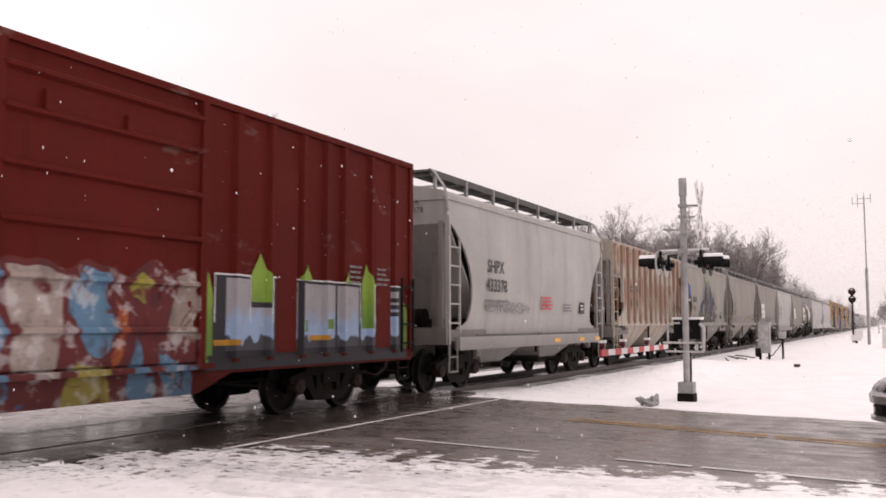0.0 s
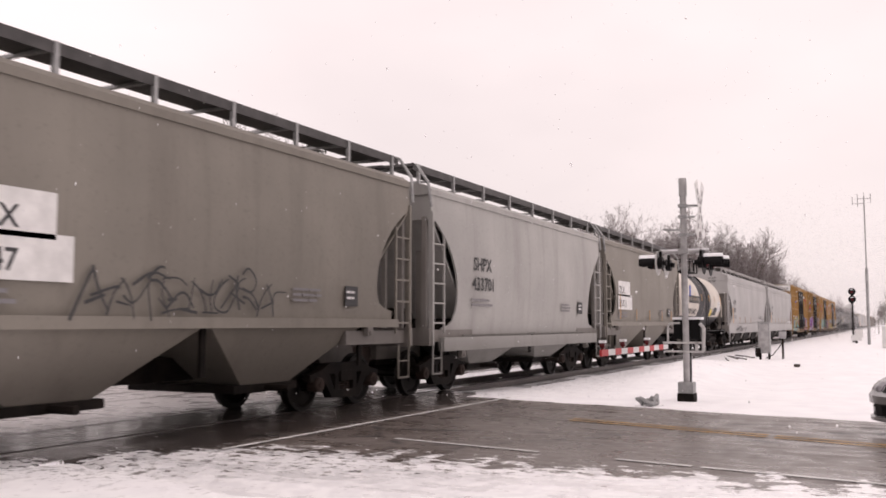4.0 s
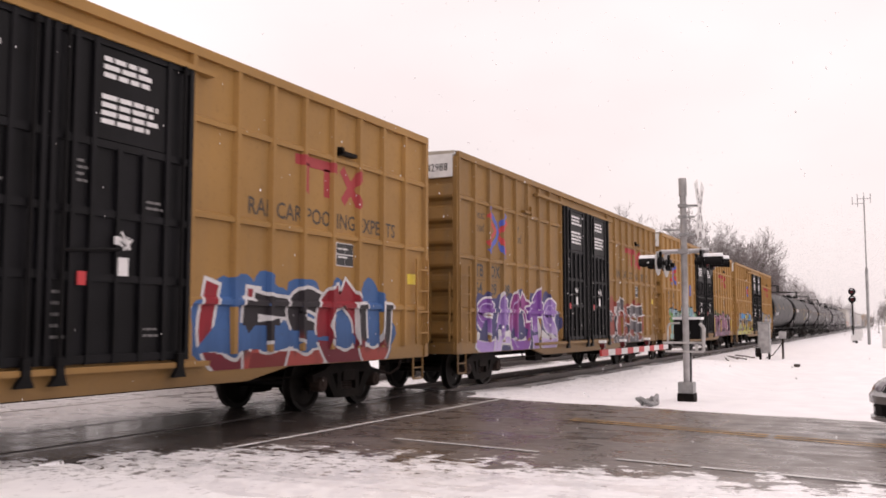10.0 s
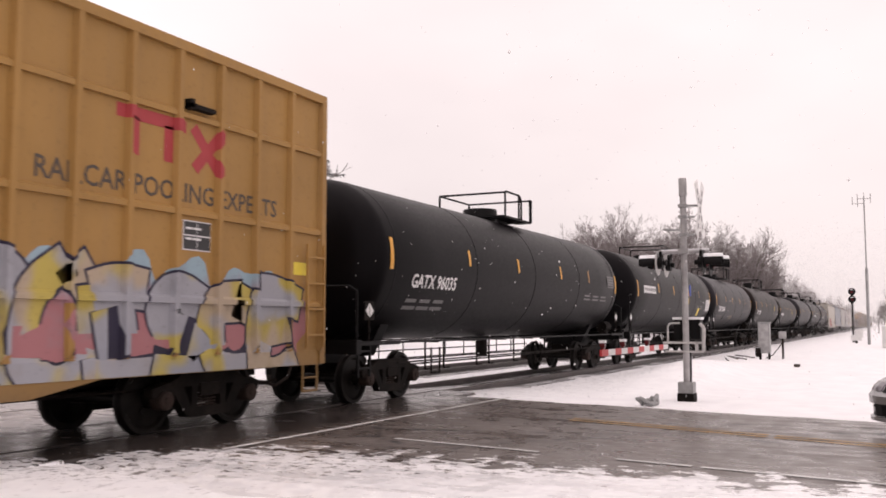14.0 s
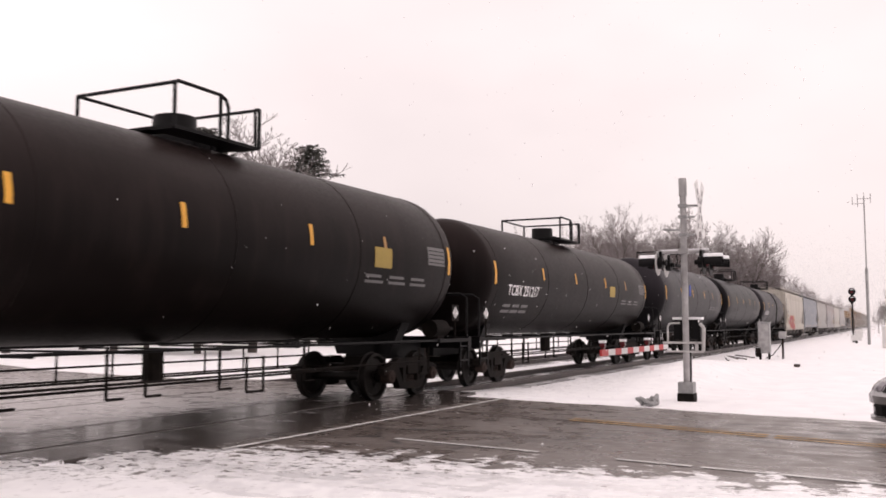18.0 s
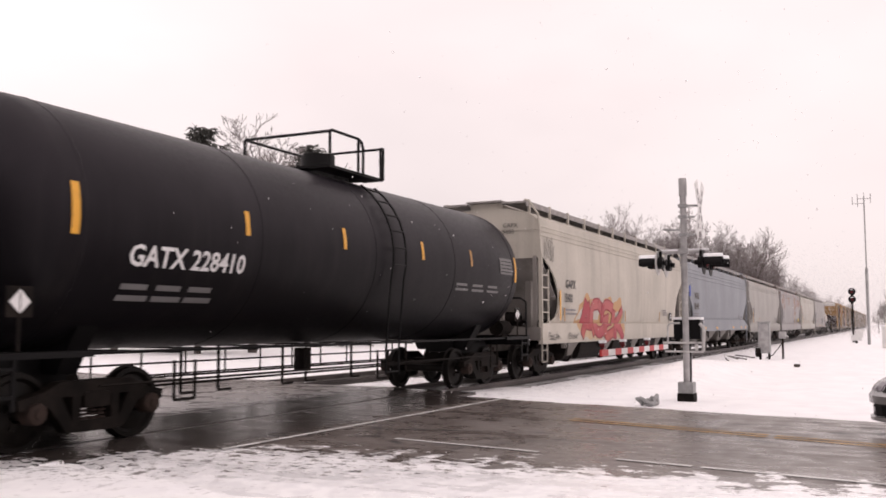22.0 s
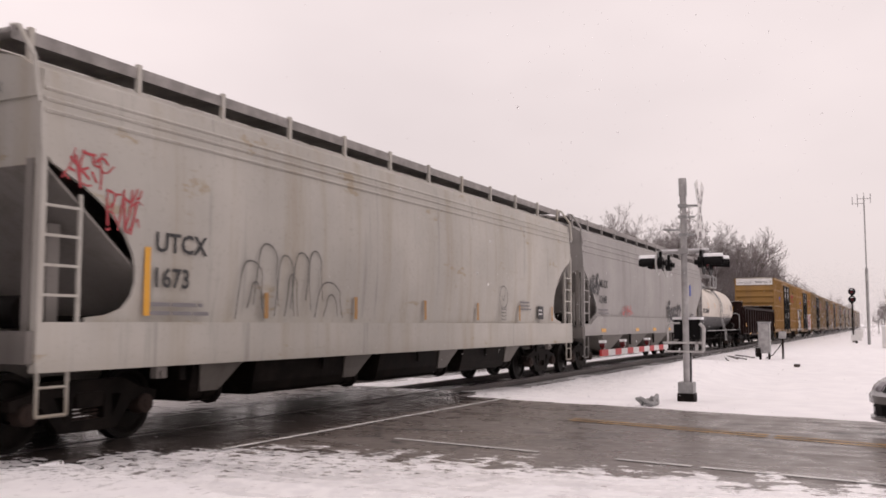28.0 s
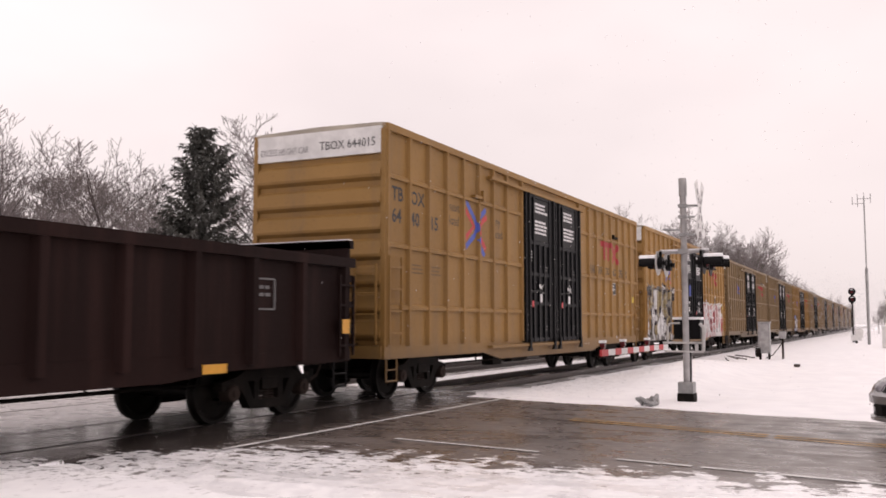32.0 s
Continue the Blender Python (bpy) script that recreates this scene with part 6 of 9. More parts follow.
def gondola(front, L, paint, label):
    car = start("gondola", front, label, "gondola car", "")
    W, z0, zt = 1.50, 0.92, 2.60
    g = Geo()
    for s in (-1, 1):
        y0, y1 = sorted((s * W, s * (W - 0.05)))
        g.box(0.0, L, y0, y1, z0, zt - 0.10)
    for x in (0.0, L - 0.06):
        g.box(x, x + 0.06, -W, W, z0, zt + 0.30)
    body = part("body", g, paint, car)
    part("floor", Geo().box(0.07, L - 0.07, -W + 0.055, W - 0.055, 0.95, 1.08), paint, car)
    for s in (-1, 1):
        part("top_chord", lambda: Geo().box(0, L, -0.09, 0.09, zt - 0.16, zt), paint, car, key="gchord", at=pose(0, s * (W + 0.03), 0))
    part("side_sill", Geo().prism([(0, 1.05), (0, 0.85), (3.2, 0.82), (4.4, 0.72), (L - 4.4, 0.72), (L - 3.2, 0.82), (L, 0.85), (L, 1.05)], "y", -W - 0.012, -W + 0.05), paint, car)
    for k in range(14):
        part("side_post", lambda: Geo().prism([(-0.11, 0), (-0.06, -0.11), (0.06, -0.11), (0.11, 0)], "z", 0.9, zt - 0.14), paint, body, key="gpost", at=pose(0.25 + (L - 0.5) * k / 13, -W, 0))
    for x in (-0.03, L + 0.03):
        part("end_rib", lambda: Geo().box(-0.07, 0.07, -W, W, 1.3, 1.42).box(-0.07, 0.07, -W, W, 1.75, 1.87).box(-0.07, 0.07, -W, W, 2.2, 2.32).box(-0.09, 0.09, -W, W, zt + 0.18, zt + 0.32), paint, car, key="gend", at=pose(x, 0, 0))
    ladder(car, 0.08, -W - 0.12, 0.95, 2.3, 0.42, 4, paint)
    ladder(car, L - 0.5, -W - 0.12, 0.95, 2.3, 0.42, 4, paint)
    stirrup(car, 0.3, -W, 0.86, BLACK)
    stirrup(car, L - 0.3, -W, 0.86, BLACK)
    for x in (0.03, L - 0.03):
        part("end_snow", lambda: Geo().box(-0.09, 0.09, -W, W, zt + 0.32, zt + 0.335), SNOW, car, "thin line of snow", key="gsnow", at=pose(x, 0, 0))
    part("snow_cap", Geo().box(0.05, L - 0.05, -W - 0.05, -W + 0.08, zt, zt + 0.008), SNOW, car)
    for x in (0.15, L - 0.55):
        part("reflector", lambda: Geo().box(0, 0.22, -0.003, 0.003, 0, 0.24), AMBER, body, key="gamber", at=pose(x + 0.1, -W - 0.145, 1.32))
    for x in (2.95, 6.62, 9.08, 12.74):
        part("reflector", lambda: Geo().box(0, 0.5, -0.003, 0.003, 0, 0.13), AMBER, body, key="gamber2", at=pose(x, -W - 0.018, 0.80))
    ink = simple("worn_stencil_white", (0.17, 0.155, 0.15), 0.7)
    for k, (t, x) in enumerate((("N W", 1.72), ("19C", 2.95), ("10", 4.25))):
        words(t, 0.29, ink, body, x, 1.70, -W - 0.008, bold=0.006)
    for x, w2 in ((1.78, 0.5), (3.0, 0.5)):
        bars(body, x, 1.38, -W - 0.008, w2, 2, 0.07, 0.09, GREYINK, 4, words_per=4)
    part("lettering_panel", Geo().pipe([(L - 2.6, -W - 0.01, 1.7), (L - 2.15, -W - 0.01, 1.7), (L - 2.15, -W - 0.01, 2.15), (L - 2.6, -W - 0.01, 2.15), (L - 2.6, -W - 0.01, 1.7)], 0.018, 4), DIMBLOCK, body)
    bars(body, L - 2.55, 2.0, -W - 0.012, 0.3, 2, 0.05, 0.06, DIMBLOCK, 5)
    underframe(car, L)
    brake_rigging(car, L)
    run_gear(car, L, 1.7)
    return car
# ---- the ground, the road and the tracks ----
def ray_xy(px, depth):
    """The ground point under the sight line at a picture column, that deep along the view."""
    right = (px - 784.0) / 1600.0 * depth
    return depth * math.cos(YAW) + right * math.sin(YAW), depth * math.sin(YAW) - right * math.cos(YAW)


def site_height(x, y):
    """Gentle rises of the snow; level where the road and the tracks lie."""
    h = -0.07
    if x > 18.5 or x < 5.0:
        far = min(1.0, (x - 18.5) / 4.0) if x > 18.5 else min(1.0, (5.0 - x) / 4.0)
        bed = max(0.0, 1.0 - abs(y - 12.0) / 5.2)
        h += far * (-0.16 + 0.05 * min(1.0, bed * 3))
        h += far * 0.05 * noise.noise((x * 0.35, y * 0.35, 0))
        h += 0.56 * math.exp(-((x - 30.0) / 6.5) ** 2 - ((y - 5.7) / 1.2) ** 2)
        h += 0.20 * math.exp(-((x - 40.0) / 3.0) ** 2 - ((y - 5.3) / 1.2) ** 2)
        h += 0.02 * noise.noise((x * 1.7, y * 1.7, 3)) * far
    h += 0.025 * noise.noise((x * 0.8, y * 0.8, 7))
    if 2.0 < x < 9.2 and 5.5 < y < 8.6:
        h += (-0.012 - h) * min(1.0, (y - 5.5) / 2.4) * min(1.0, (x - 2.0) / 2.0) * max(0.0, min(1.0, (7.3 - x) / 0.6))
    elif 2.0 < x < 9.2 and y >= 8.6:
        h = -0.12
    if y > 24:
        h += min(1.2, (y - 24) * 0.03)
    return h


def grid_lines(fine0, fine1, step, far):
    a = [fine0 - 1.5 ** k for k in range(2, 40) if fine0 - 1.5 ** k > -far][::-1]
    m = [fine0 + step * k for k in range(int((fine1 - fine0) / step) + 1)]
    b = [fine1 + 1.5 ** k for k in range(2, 40) if fine1 + 1.5 ** k < far]
    return [-far] + a + m + b + [far]


xs, ys = grid_lines(-4.0, 60.0, 0.5, 3000.0), grid_lines(-12.0, 34.0, 0.5, 3000.0)
g = Geo()
g.v = [(x, y, site_height(x, y)) for x in xs for y in ys]
g.f = [(i * len(ys) + j, (i + 1) * len(ys) + j, (i + 1) * len(ys) + j + 1, i * len(ys) + j + 1) for i in range(len(xs) - 1) for j in range(len(ys) - 1)]
ground = new("ground", mesh_of("ground", g, True))
ground.data.materials.append(GROUND)
tagged(ground, "snow-covered level ground beside the railway, grit showing through", "ground", kind="structure")


def road_x(y, side):
    """The road's edges: side 0 is the edge towards the camera, 1 the far edge."""
    s = 0.22 if side else 0.03
    return (7.0 if side == 0 else 15.35) + s * y + (0.05 * math.sin(y * 1.9) + 0.04 * math.sin(y * 5.3 + 1) if -40 < y < 8.2 else 0.0)


g = Geo()
rows = []
y = -160.0
while y < 150:
    near, far = road_x(y, 0), road_x(y, 1)
    if y > 8.0:
        near = 7.6 + 0.16 * (y - 8)
    top = -0.012 + (0.0 if y < 24 else min(1.2, (y - 24) * 0.03))
    rows.append([(near - 0.75, y, top - 0.11), (near, y, top), (near + (far - near) / 2, y, top + 0.012), (far, y, top), (far + 0.12, y, top - 0.20)])
    y += 0.4 if -12 < y < 20 else 4.0
g.loft(rows, False, False)
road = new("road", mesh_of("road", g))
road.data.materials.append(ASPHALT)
tagged(road, "wet dark asphalt road crossing the tracks", "road", kind="structure")

# asphalt apron between and beside the rails
apron = thing("level_crossing", pose(0, 0, 0), "slushy asphalt crossing panels between the rails", "level crossing", kind="structure")
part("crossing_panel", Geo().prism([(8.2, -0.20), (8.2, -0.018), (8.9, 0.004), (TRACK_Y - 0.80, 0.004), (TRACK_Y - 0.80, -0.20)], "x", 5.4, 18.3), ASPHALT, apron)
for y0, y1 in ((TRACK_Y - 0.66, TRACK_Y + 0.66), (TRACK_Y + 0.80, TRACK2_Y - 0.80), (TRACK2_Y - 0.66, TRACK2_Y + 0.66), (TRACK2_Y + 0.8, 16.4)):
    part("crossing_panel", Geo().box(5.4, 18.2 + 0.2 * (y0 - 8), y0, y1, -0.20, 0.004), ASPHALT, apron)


def marking(name, pts, w, mat, label):
    """A painted line on the road through (x, y) points."""
    g = Geo()
    for (x0, y0), (x1, y1) in zip(pts, pts[1:]):
        d = Vector((x1 - x0, y1 - y0)).normalized()
        nx, ny = -d.y * w / 2, d.x * w / 2
        g.add([(x0 + nx, y0 + ny, 0.006), (x0 - nx, y0 - ny, 0.006), (x1 - nx, y1 - ny, 0.006), (x1 + nx, y1 + ny, 0.006)], [(0, 1, 2, 3)])
    ob = new(name, mesh_of(name, g))
    ob.data.materials.append(mat)
    return tagged(ob, label, "road marking", "road markings", "structure")


marking("road_marking", [(8.6, 7.13), (17.2, 6.93)], 0.09, ROADWHITE, "worn white line along the edge of the crossing")
for y0, y1 in ((5.8, 3.7), (2.75, 1.9), (1.8, 1.1), (1.0, -0.45), (-0.5, -3.0), (-3.2, -8.0)):
    marking("road_marking", [(9.42 + 0.165 * y0, y0), (9.42 + 0.165 * y1, y1)], 0.07, ROADWHITE, "thin worn white edge line on the road")
for dx in (0.0, 0.24):
    for y0, y1 in ((4.5, 1.5), (1.4, -12.0)):
        marking("road_marking", [(12.2 + dx + 0.30 * y0, y0), (12.2 + dx + 0.30 * y1, y1)], 0.085, ROADYELLOW, "faded double yellow centre line")


def railway(name, yc):
    t = thing(name, pose(0, yc, 0), "steel rails on snowy ties", "railway track", "railway tracks", "structure")
    for s in (-1, 1):
        prof = [(-0.035, 0), (0.035, 0), (0.035, -0.035), (0.01, -0.05), (0.01, -0.13), (0.065, -0.15), (0.065, -0.165), (-0.065, -0.165), (-0.065, -0.15), (-0.01, -0.13), (-0.01, -0.05), (-0.035, -0.035)]
        part("rail", Geo().prism([(u + s * 0.7525, w) for u, w in prof], "x", -620, 1100), RAIL, t)
    part("ballast", Geo().prism([(-1.9, -0.34), (-1.45, -0.175), (1.45, -0.175), (1.9, -0.34)], "x", 18.6, 1100).prism([(-1.9, -0.34), (-1.45, -0.175), (1.45, -0.175), (1.9, -0.34)], "x", -620, 5.2), BALLAST, t, "dark wet ballast with blown snow")
    for k in range(110):
        x = 18.9 + k * 0.52
        part("tie", lambda: Geo().box(-0.115, 0.115, -1.3, 1.3, -0.30, -0.158), TIE, t, key="tie", at=pose(x, 0, 0))
    g = Geo()
    for k in range(500):
        x = 18.9 + (110 + k) * 0.52
        g.box(x - 0.115, x + 0.115, -1.3, 1.3, -0.30, -0.158)
    tagged(part("far_ties", g, TIE, t), kind="stuff")
    return t


BALLAST = snowy("snowy_ballast", (0.11, 0.10, 0.098), 0.72, 3.0)
TIE = snowy("snowy_timber", (0.07, 0.055, 0.048), 0.58, 4.0)
railway("railway_near", TRACK_Y)
railway("railway_far", TRACK2_Y)

# stones of ballast strewn on the snow beside the track
g = Geo()
rnd = random.Random(5)
for k in range(1100):
    x, y = rnd.uniform(18.5, 52), rnd.gauss(7.2, 1.0)
    if not 4.2 < y < 8.3:
        continue
    s, z = rnd.uniform(0.012, 0.036), site_height(x, y)
    a = rnd.uniform(0, 3)
    c, d = math.cos(a) * s, math.sin(a) * s
    g.add([(x + c, y + d, z - 0.01), (x - d, y + c, z - 0.01), (x - c, y - d, z - 0.01), (x + d, y - c, z - 0.01), (x + s * 0.2, y, z + s * 0.8)], [(0, 1, 4), (1, 2, 4), (2, 3, 4), (3, 0, 4)])
stones = new("ballast_stones", mesh_of("ballast_stones", g))
stones.data.materials.append(BALLAST)
tagged(stones, "dark stones scattered on the snow by the track", "stones", kind="stuff")


# ---- the crossing signal ----
def crossing_signal():
    s = thing("crossing_signal", pose(18.75, 3.72, -0.05), "grey crossing signal mast with lamps, crossbuck and lowered gate", "crossing signal")
    part("foundation", Geo().box(-0.165, 0.165, -0.165, 0.165, -0.10, 0.14), STEEL, s, "dark concrete and steel foundation")
    part("base_box", Geo().box(-0.15, 0.15, -0.15, 0.15, 0.12, 0.36), GALV, s)
    part("mast", Geo().bar((0, 0, 0.1), (0, 0, 4.50), 0.066, 16), ALU, s, smooth=True)
    part("mast_cap", Geo().bar((0, 0, 4.15), (0, 0, 4.52), 0.082, 16), ALU, s, smooth=True)
    for z in (3.35, 3.72, 3.95):
        part("bracket", lambda: Geo().box(-0.09, 0.09, -0.09, 0.09, -0.03, 0.03).bar((0, 0, 0), (0.02, -0.22, 0), 0.022, 6), GALV, s, key="sbr", at=pose(0, 0, z))
    # crossbuck seen almost edge-on, facing the road's traffic
    cb = part("crossbuck", Geo().bar((0.0, -0.1, 3.95), (0.06, -0.30, 3.95), 0.025, 6), GALV, s)
    for a in (62, -62):
        part("crossbuck_blade", lambda: Geo().box(-0.62, 0.62, -0.012, 0.0, -0.115, 0.115), WHITE, cb, "white reflective crossbuck blade", key="blade", at=pose(0.05, -0.32, 3.86, 0, a, -3))
        bars_ob = Geo()
        for k in range(5):
            bars_ob.box(-0.46 + k * 0.20, -0.34 + k * 0.20, -0.016, -0.013, -0.028, 0.028)
        part("blade_lettering", bars_ob, GREYINK, cb, at=pose(0.05, -0.32, 3.86, 0, a, -3))
    # lamp arm with two pairs of lamps
    part("lamp_arm", Geo().box(-0.12, 0.12, -0.1, 0.1, 2.96, 3.06).bar((0, -0.50, 3.0), (0, 0.50, 3.0), 0.035, 8).bar((-0.38, -0.40, 3.0), (0.42, -0.40, 3.0), 0.030, 8).bar((-0.38, 0.40, 3.0), (0.42, 0.40, 3.0), 0.030, 8), ALU, s)
    part("service_arm", Geo().bar((0, 0, 3.45), (0, 0.42, 3.48), 0.022, 6), GALV, s)
    for y in (-0.3, 0.3):
        part("arm_snow", lambda: Geo().box(-0.03, 0.03, -0.2, 0.2, 3.03, 3.06), SNOW, s, "snow lying on the lamp arm", key="armsnow", at=pose(0, y, 0))

    def lamp(x, face):
        l = part("signal_lamp", lambda: Geo().bar((0, 0.05, 0), (0, -0.12, 0), 0.12, 18).bar((0, 0.05, 0), (0, 0.12, 0), 0.05, 10).bar((0, 0.0, 0.10), (0, 0.0, 0.24), 0.03, 6), BLACK, s, key="lampbody", smooth=True, at=pose(x, 0.40 * face, 2.76, 0, 0, 0 if face < 0 else 180))
        part("lens", lambda: Geo().bar((0, -0.115, 0), (0, -0.132, 0), 0.105, 18), LENS, l, "dark red lens", key="lens")
        part("backplate", lambda: Geo().bar((0, -0.05, 0), (0, -0.06, 0), 0.25, 24), BLACK if face < 0 else PALEGREY, l, "" if face < 0 else "backplate plastered with snow", key="backplate", smooth=False)

        def hood():
            g = Geo()
            n, rows = 12, []
            for k in range(n + 1):
                a = radians(-20 + 220 * k / n)
                rows.append([(0.135 * math.cos(a), -0.08, 0.135 * math.sin(a)), (0.135 * math.cos(a), -0.42, 0.135 * math.sin(a) - 0.02), (0.128 * math.cos(a), -0.42, 0.128 * math.sin(a) - 0.02), (0.128 * math.cos(a), -0.08, 0.128 * math.sin(a))])
            return g.loft(rows, True, True)
        part("hood", hood, BLACK, l, "black visor", key="hood", smooth=True)
        part("hood_snow", lambda: Geo().prism([(-0.10, 0.10), (-0.06, 0.15), (0.0, 0.172), (0.06, 0.15), (0.10, 0.10)], "y", -0.42, -0.05), SNOW, l, "snow on the visor", key="hoodsnow")
    for x in (-0.36, 0.40):
        lamp(x, -1)
        lamp(x, 1)
    # gate mechanism and its arm
    gm = part("gate_mechanism", Geo().box(0.08, 0.36, -0.28, 0.26, 1.22, 1.62), BLACK, s, "black gate motor housing")
    part("housing_snow", Geo().box(0.07, 0.37, -0.30, 0.28, 1.62, 1.67), SNOW, gm, "snow on the gate motor")
    part("gate_bracket", Geo().pipe([(-0.10, 0.34, 1.16), (-0.10, 0.34, 1.48), (-0.10, 0.30, 1.54), (-0.10, 0.10, 1.55)], 0.02, 6).pipe([(-0.10, -0.36, 0.98), (-0.10, -0.38, 1.46), (-0.10, -0.30, 1.54)], 0.035, 6).box(-0.12, -0.08, -0.38, 0.44, 1.13, 1.175).box(-0.12, -0.08, -0.36, 0.40, 0.955, 0.995).box(-0.12, -0.08, -0.26, -0.20, 0.98, 1.16), PALEGREY, gm, "white tubular gate bracket")
    arm = part("gate_arm", Geo().box(-5.0, -0.3, 0.295, 0.325, 1.03, 1.125), BLOCK, s, "lowered gate arm with red and white stripes")
    for k in range(6):
        part("red_stripe", lambda: Geo().box(-0.36, 0.0, 0.291, 0.329, 1.028, 1.127), RED, arm, key="stripe", at=pose(-0.75 - k * 0.78, 0, 0))
    for x in (-4.9, -3.7, -2.0):
        al = part("arm_lamp", lambda: Geo().bar((0, 0.27, 1.20), (0, 0.35, 1.20), 0.042, 12).box(-0.03, 0.03, 0.29, 0.33, 1.13, 1.16), LENS, arm, "small red lamp on the gate arm", key="armlamp", at=pose(x, 0, 0))
        part("lamp_snow", lambda: Geo().box(-0.05, 0.05, 0.26, 0.36, 1.235, 1.275), SNOW, al, key="armlampsnow")
    part("conduit", Geo().pipe([(0.10, -0.05, 0.3), (0.16, -0.05, 0.55), (0.13, -0.05, 0.95), (0.05, -0.05, 1.2)], 0.028, 6), BLACK, s)
    part("small_sign", Geo().box(0.09, 0.16, -0.09, -0.07, 2.10, 2.32), BLUE, s, "small blue notice")
    return s


PALEGREY = surface("pale_grey_paint", (0.50, 0.49, 0.48), 0.5, 0.1, 4.0, 0.2, 0.1, 30.0)
LENS = simple("dark_red_lens", (0.10, 0.008, 0.010), 0.25)
crossing_signal()


def place(name, x, y, label, category, group=""):
    return thing(name, pose(x, y, site_height(x, y)), label, category, group)


cab = place("relay_cabinet", *ray_xy(1350, 43.5), "grey steel signal relay cabinet on legs", "cabinet")
part("housing", Geo().box(-0.26, 0.26, -0.26, 0.26, 0.30, 1.75), GALV, cab)
part("roof", Geo().box(-0.30, 0.30, -0.30, 0.30, 1.75, 1.80), GALV, cab)
part("door", Geo().box(-0.268, -0.26, -0.22, 0.22, 0.36, 1.68), ALU, cab)
for x, y in ((-0.2, -0.2), (-0.2, 0.2), (0.2, -0.2), (0.2, 0.2)):
    part("leg", lambda: Geo().box(-0.03, 0.03, -0.03, 0.03, -0.1, 0.32), STEEL, cab, key="cableg", at=pose(x, y, 0))
part("cable_reel", Geo().bar((-0.5, 0.35, 0.35), (-0.45, 0.15, 0.35), 0.22, 14), STEEL, cab)
post = place("marker_post", *ray_xy(1382, 44), "dark post with a small box and cables", "post")
part("post", Geo().bar((0, 0, -0.1), (0, 0, 1.35), 0.05, 8), RUSTY, post)
part("box", Geo().box(-0.14, 0.14, -0.16, 0.16, 0.98, 1.32), ALU, post)
part("cable", Geo().pipe([(0, -0.05, 0.9), (-0.1, 0.2, 0.5), (0.0, 0.45, 0.2), (0.05, 0.8, 0.02)], 0.025, 5), BLACK, post)
pile = place("timber_pile", 36.5, 5.9, "dark timbers half buried in snow", "timber pile")
for k in range(4):
    part("timber", lambda: Geo().bar((-0.45, 0, -0.02), (0.45, 0.1, 0.07), 0.03, 5), TIE, pile, key="timber", at=pose(1.6 + 0.8 * k, -0.12 * k, 0.02 + 0.04 * (k % 2), 0, 0, 10 + 17 * k))
rock = place("rubble", *ray_xy(1142, 17.4), "small heap of grey rubble in the snow", "rubble")
g = Geo()
for a in range(5):
    g.pipe([(0.16 * math.cos(a * 0.7), 0.12 * math.sin(a), 0.02), (0.2 * math.cos(a + 1.5), 0.17 * math.sin(a * 1.3), 0.12 + 0.02 * a), (0.2 * math.sin(a * 2.0), -0.15, 0.03)], 0.035, 6)
part("lump", g, GALV, rock)
stub = place("wooden_stub", *ray_xy(1406, 36.5), "short dark stub in the snow", "stub")
part("block", Geo().box(-0.2, 0.2, -0.1, 0.1, -0.05, 0.12), TIE, stub)

sig = place("railway_signal", *ray_xy(1507, 86), "black railway colour-light signal on a pole", "railway signal")
part("pole", Geo().bar((0, 0, -0.1), (0, 0, 4.9), 0.07, 8), STEEL, sig)
head = part("signal_head", Geo().box(-0.12, 0.14, -0.12, 0.12, 3.7, 5.1), BLACK, sig)
for z in (4.05, 4.80):
    part("backplate", lambda: Geo().bar((-0.16, 0, 0), (-0.12, 0, 0), 0.34, 20), BLACK, head, "round black backplate", key="sigback", at=pose(0, 0, z))
    part("hood_snow", lambda: Geo().box(-0.42, -0.14, -0.12, 0.12, 0.15, 0.20), SNOW, head, "snow on the visor", key="sigsnow", at=pose(0, 0, z))
for z in (4.05, 4.75):
    part("lens", lambda: Geo().bar((-0.16, 0, 0), (-0.20, 0, 0), 0.11, 12), LENS, head, key="siglens", at=pose(0, 0, z))
part("ladder", Geo().bar((0.2, 0.12, 0), (0.1, 0.12, 3.7), 0.02, 4).bar((0.2, -0.12, 0), (0.1, -0.12, 3.7), 0.02, 4), STEEL, sig)

mast = place("radio_mast", *ray_xy(1534.5, 76), "tall slim radio mast with small aerials", "radio mast")
part("pole", Geo().bar((0, 0, -0.1), (0, 0, 6.4), 0.12, 8).bar((0, 0, 6.4), (0, 0, 12.5), 0.055, 8), GALV, mast)
part("aerial", Geo().bar((0, -0.5, 12.3), (0, 0.5, 12.3), 0.03, 5).bar((0, -0.5, 11.9), (0, -0.5, 12.7), 0.03, 5).bar((0, 0.5, 11.6), (0, 0.5, 12.7), 0.03, 5).bar((0, 0, 12.3), (0, 0, 12.8), 0.03, 5).bar((0, 0.9, 11.8), (0, 0.9, 12.5), 0.03, 5).bar((0, 0, 11.9), (0, 0.9, 11.9), 0.025, 5), GALV, mast)

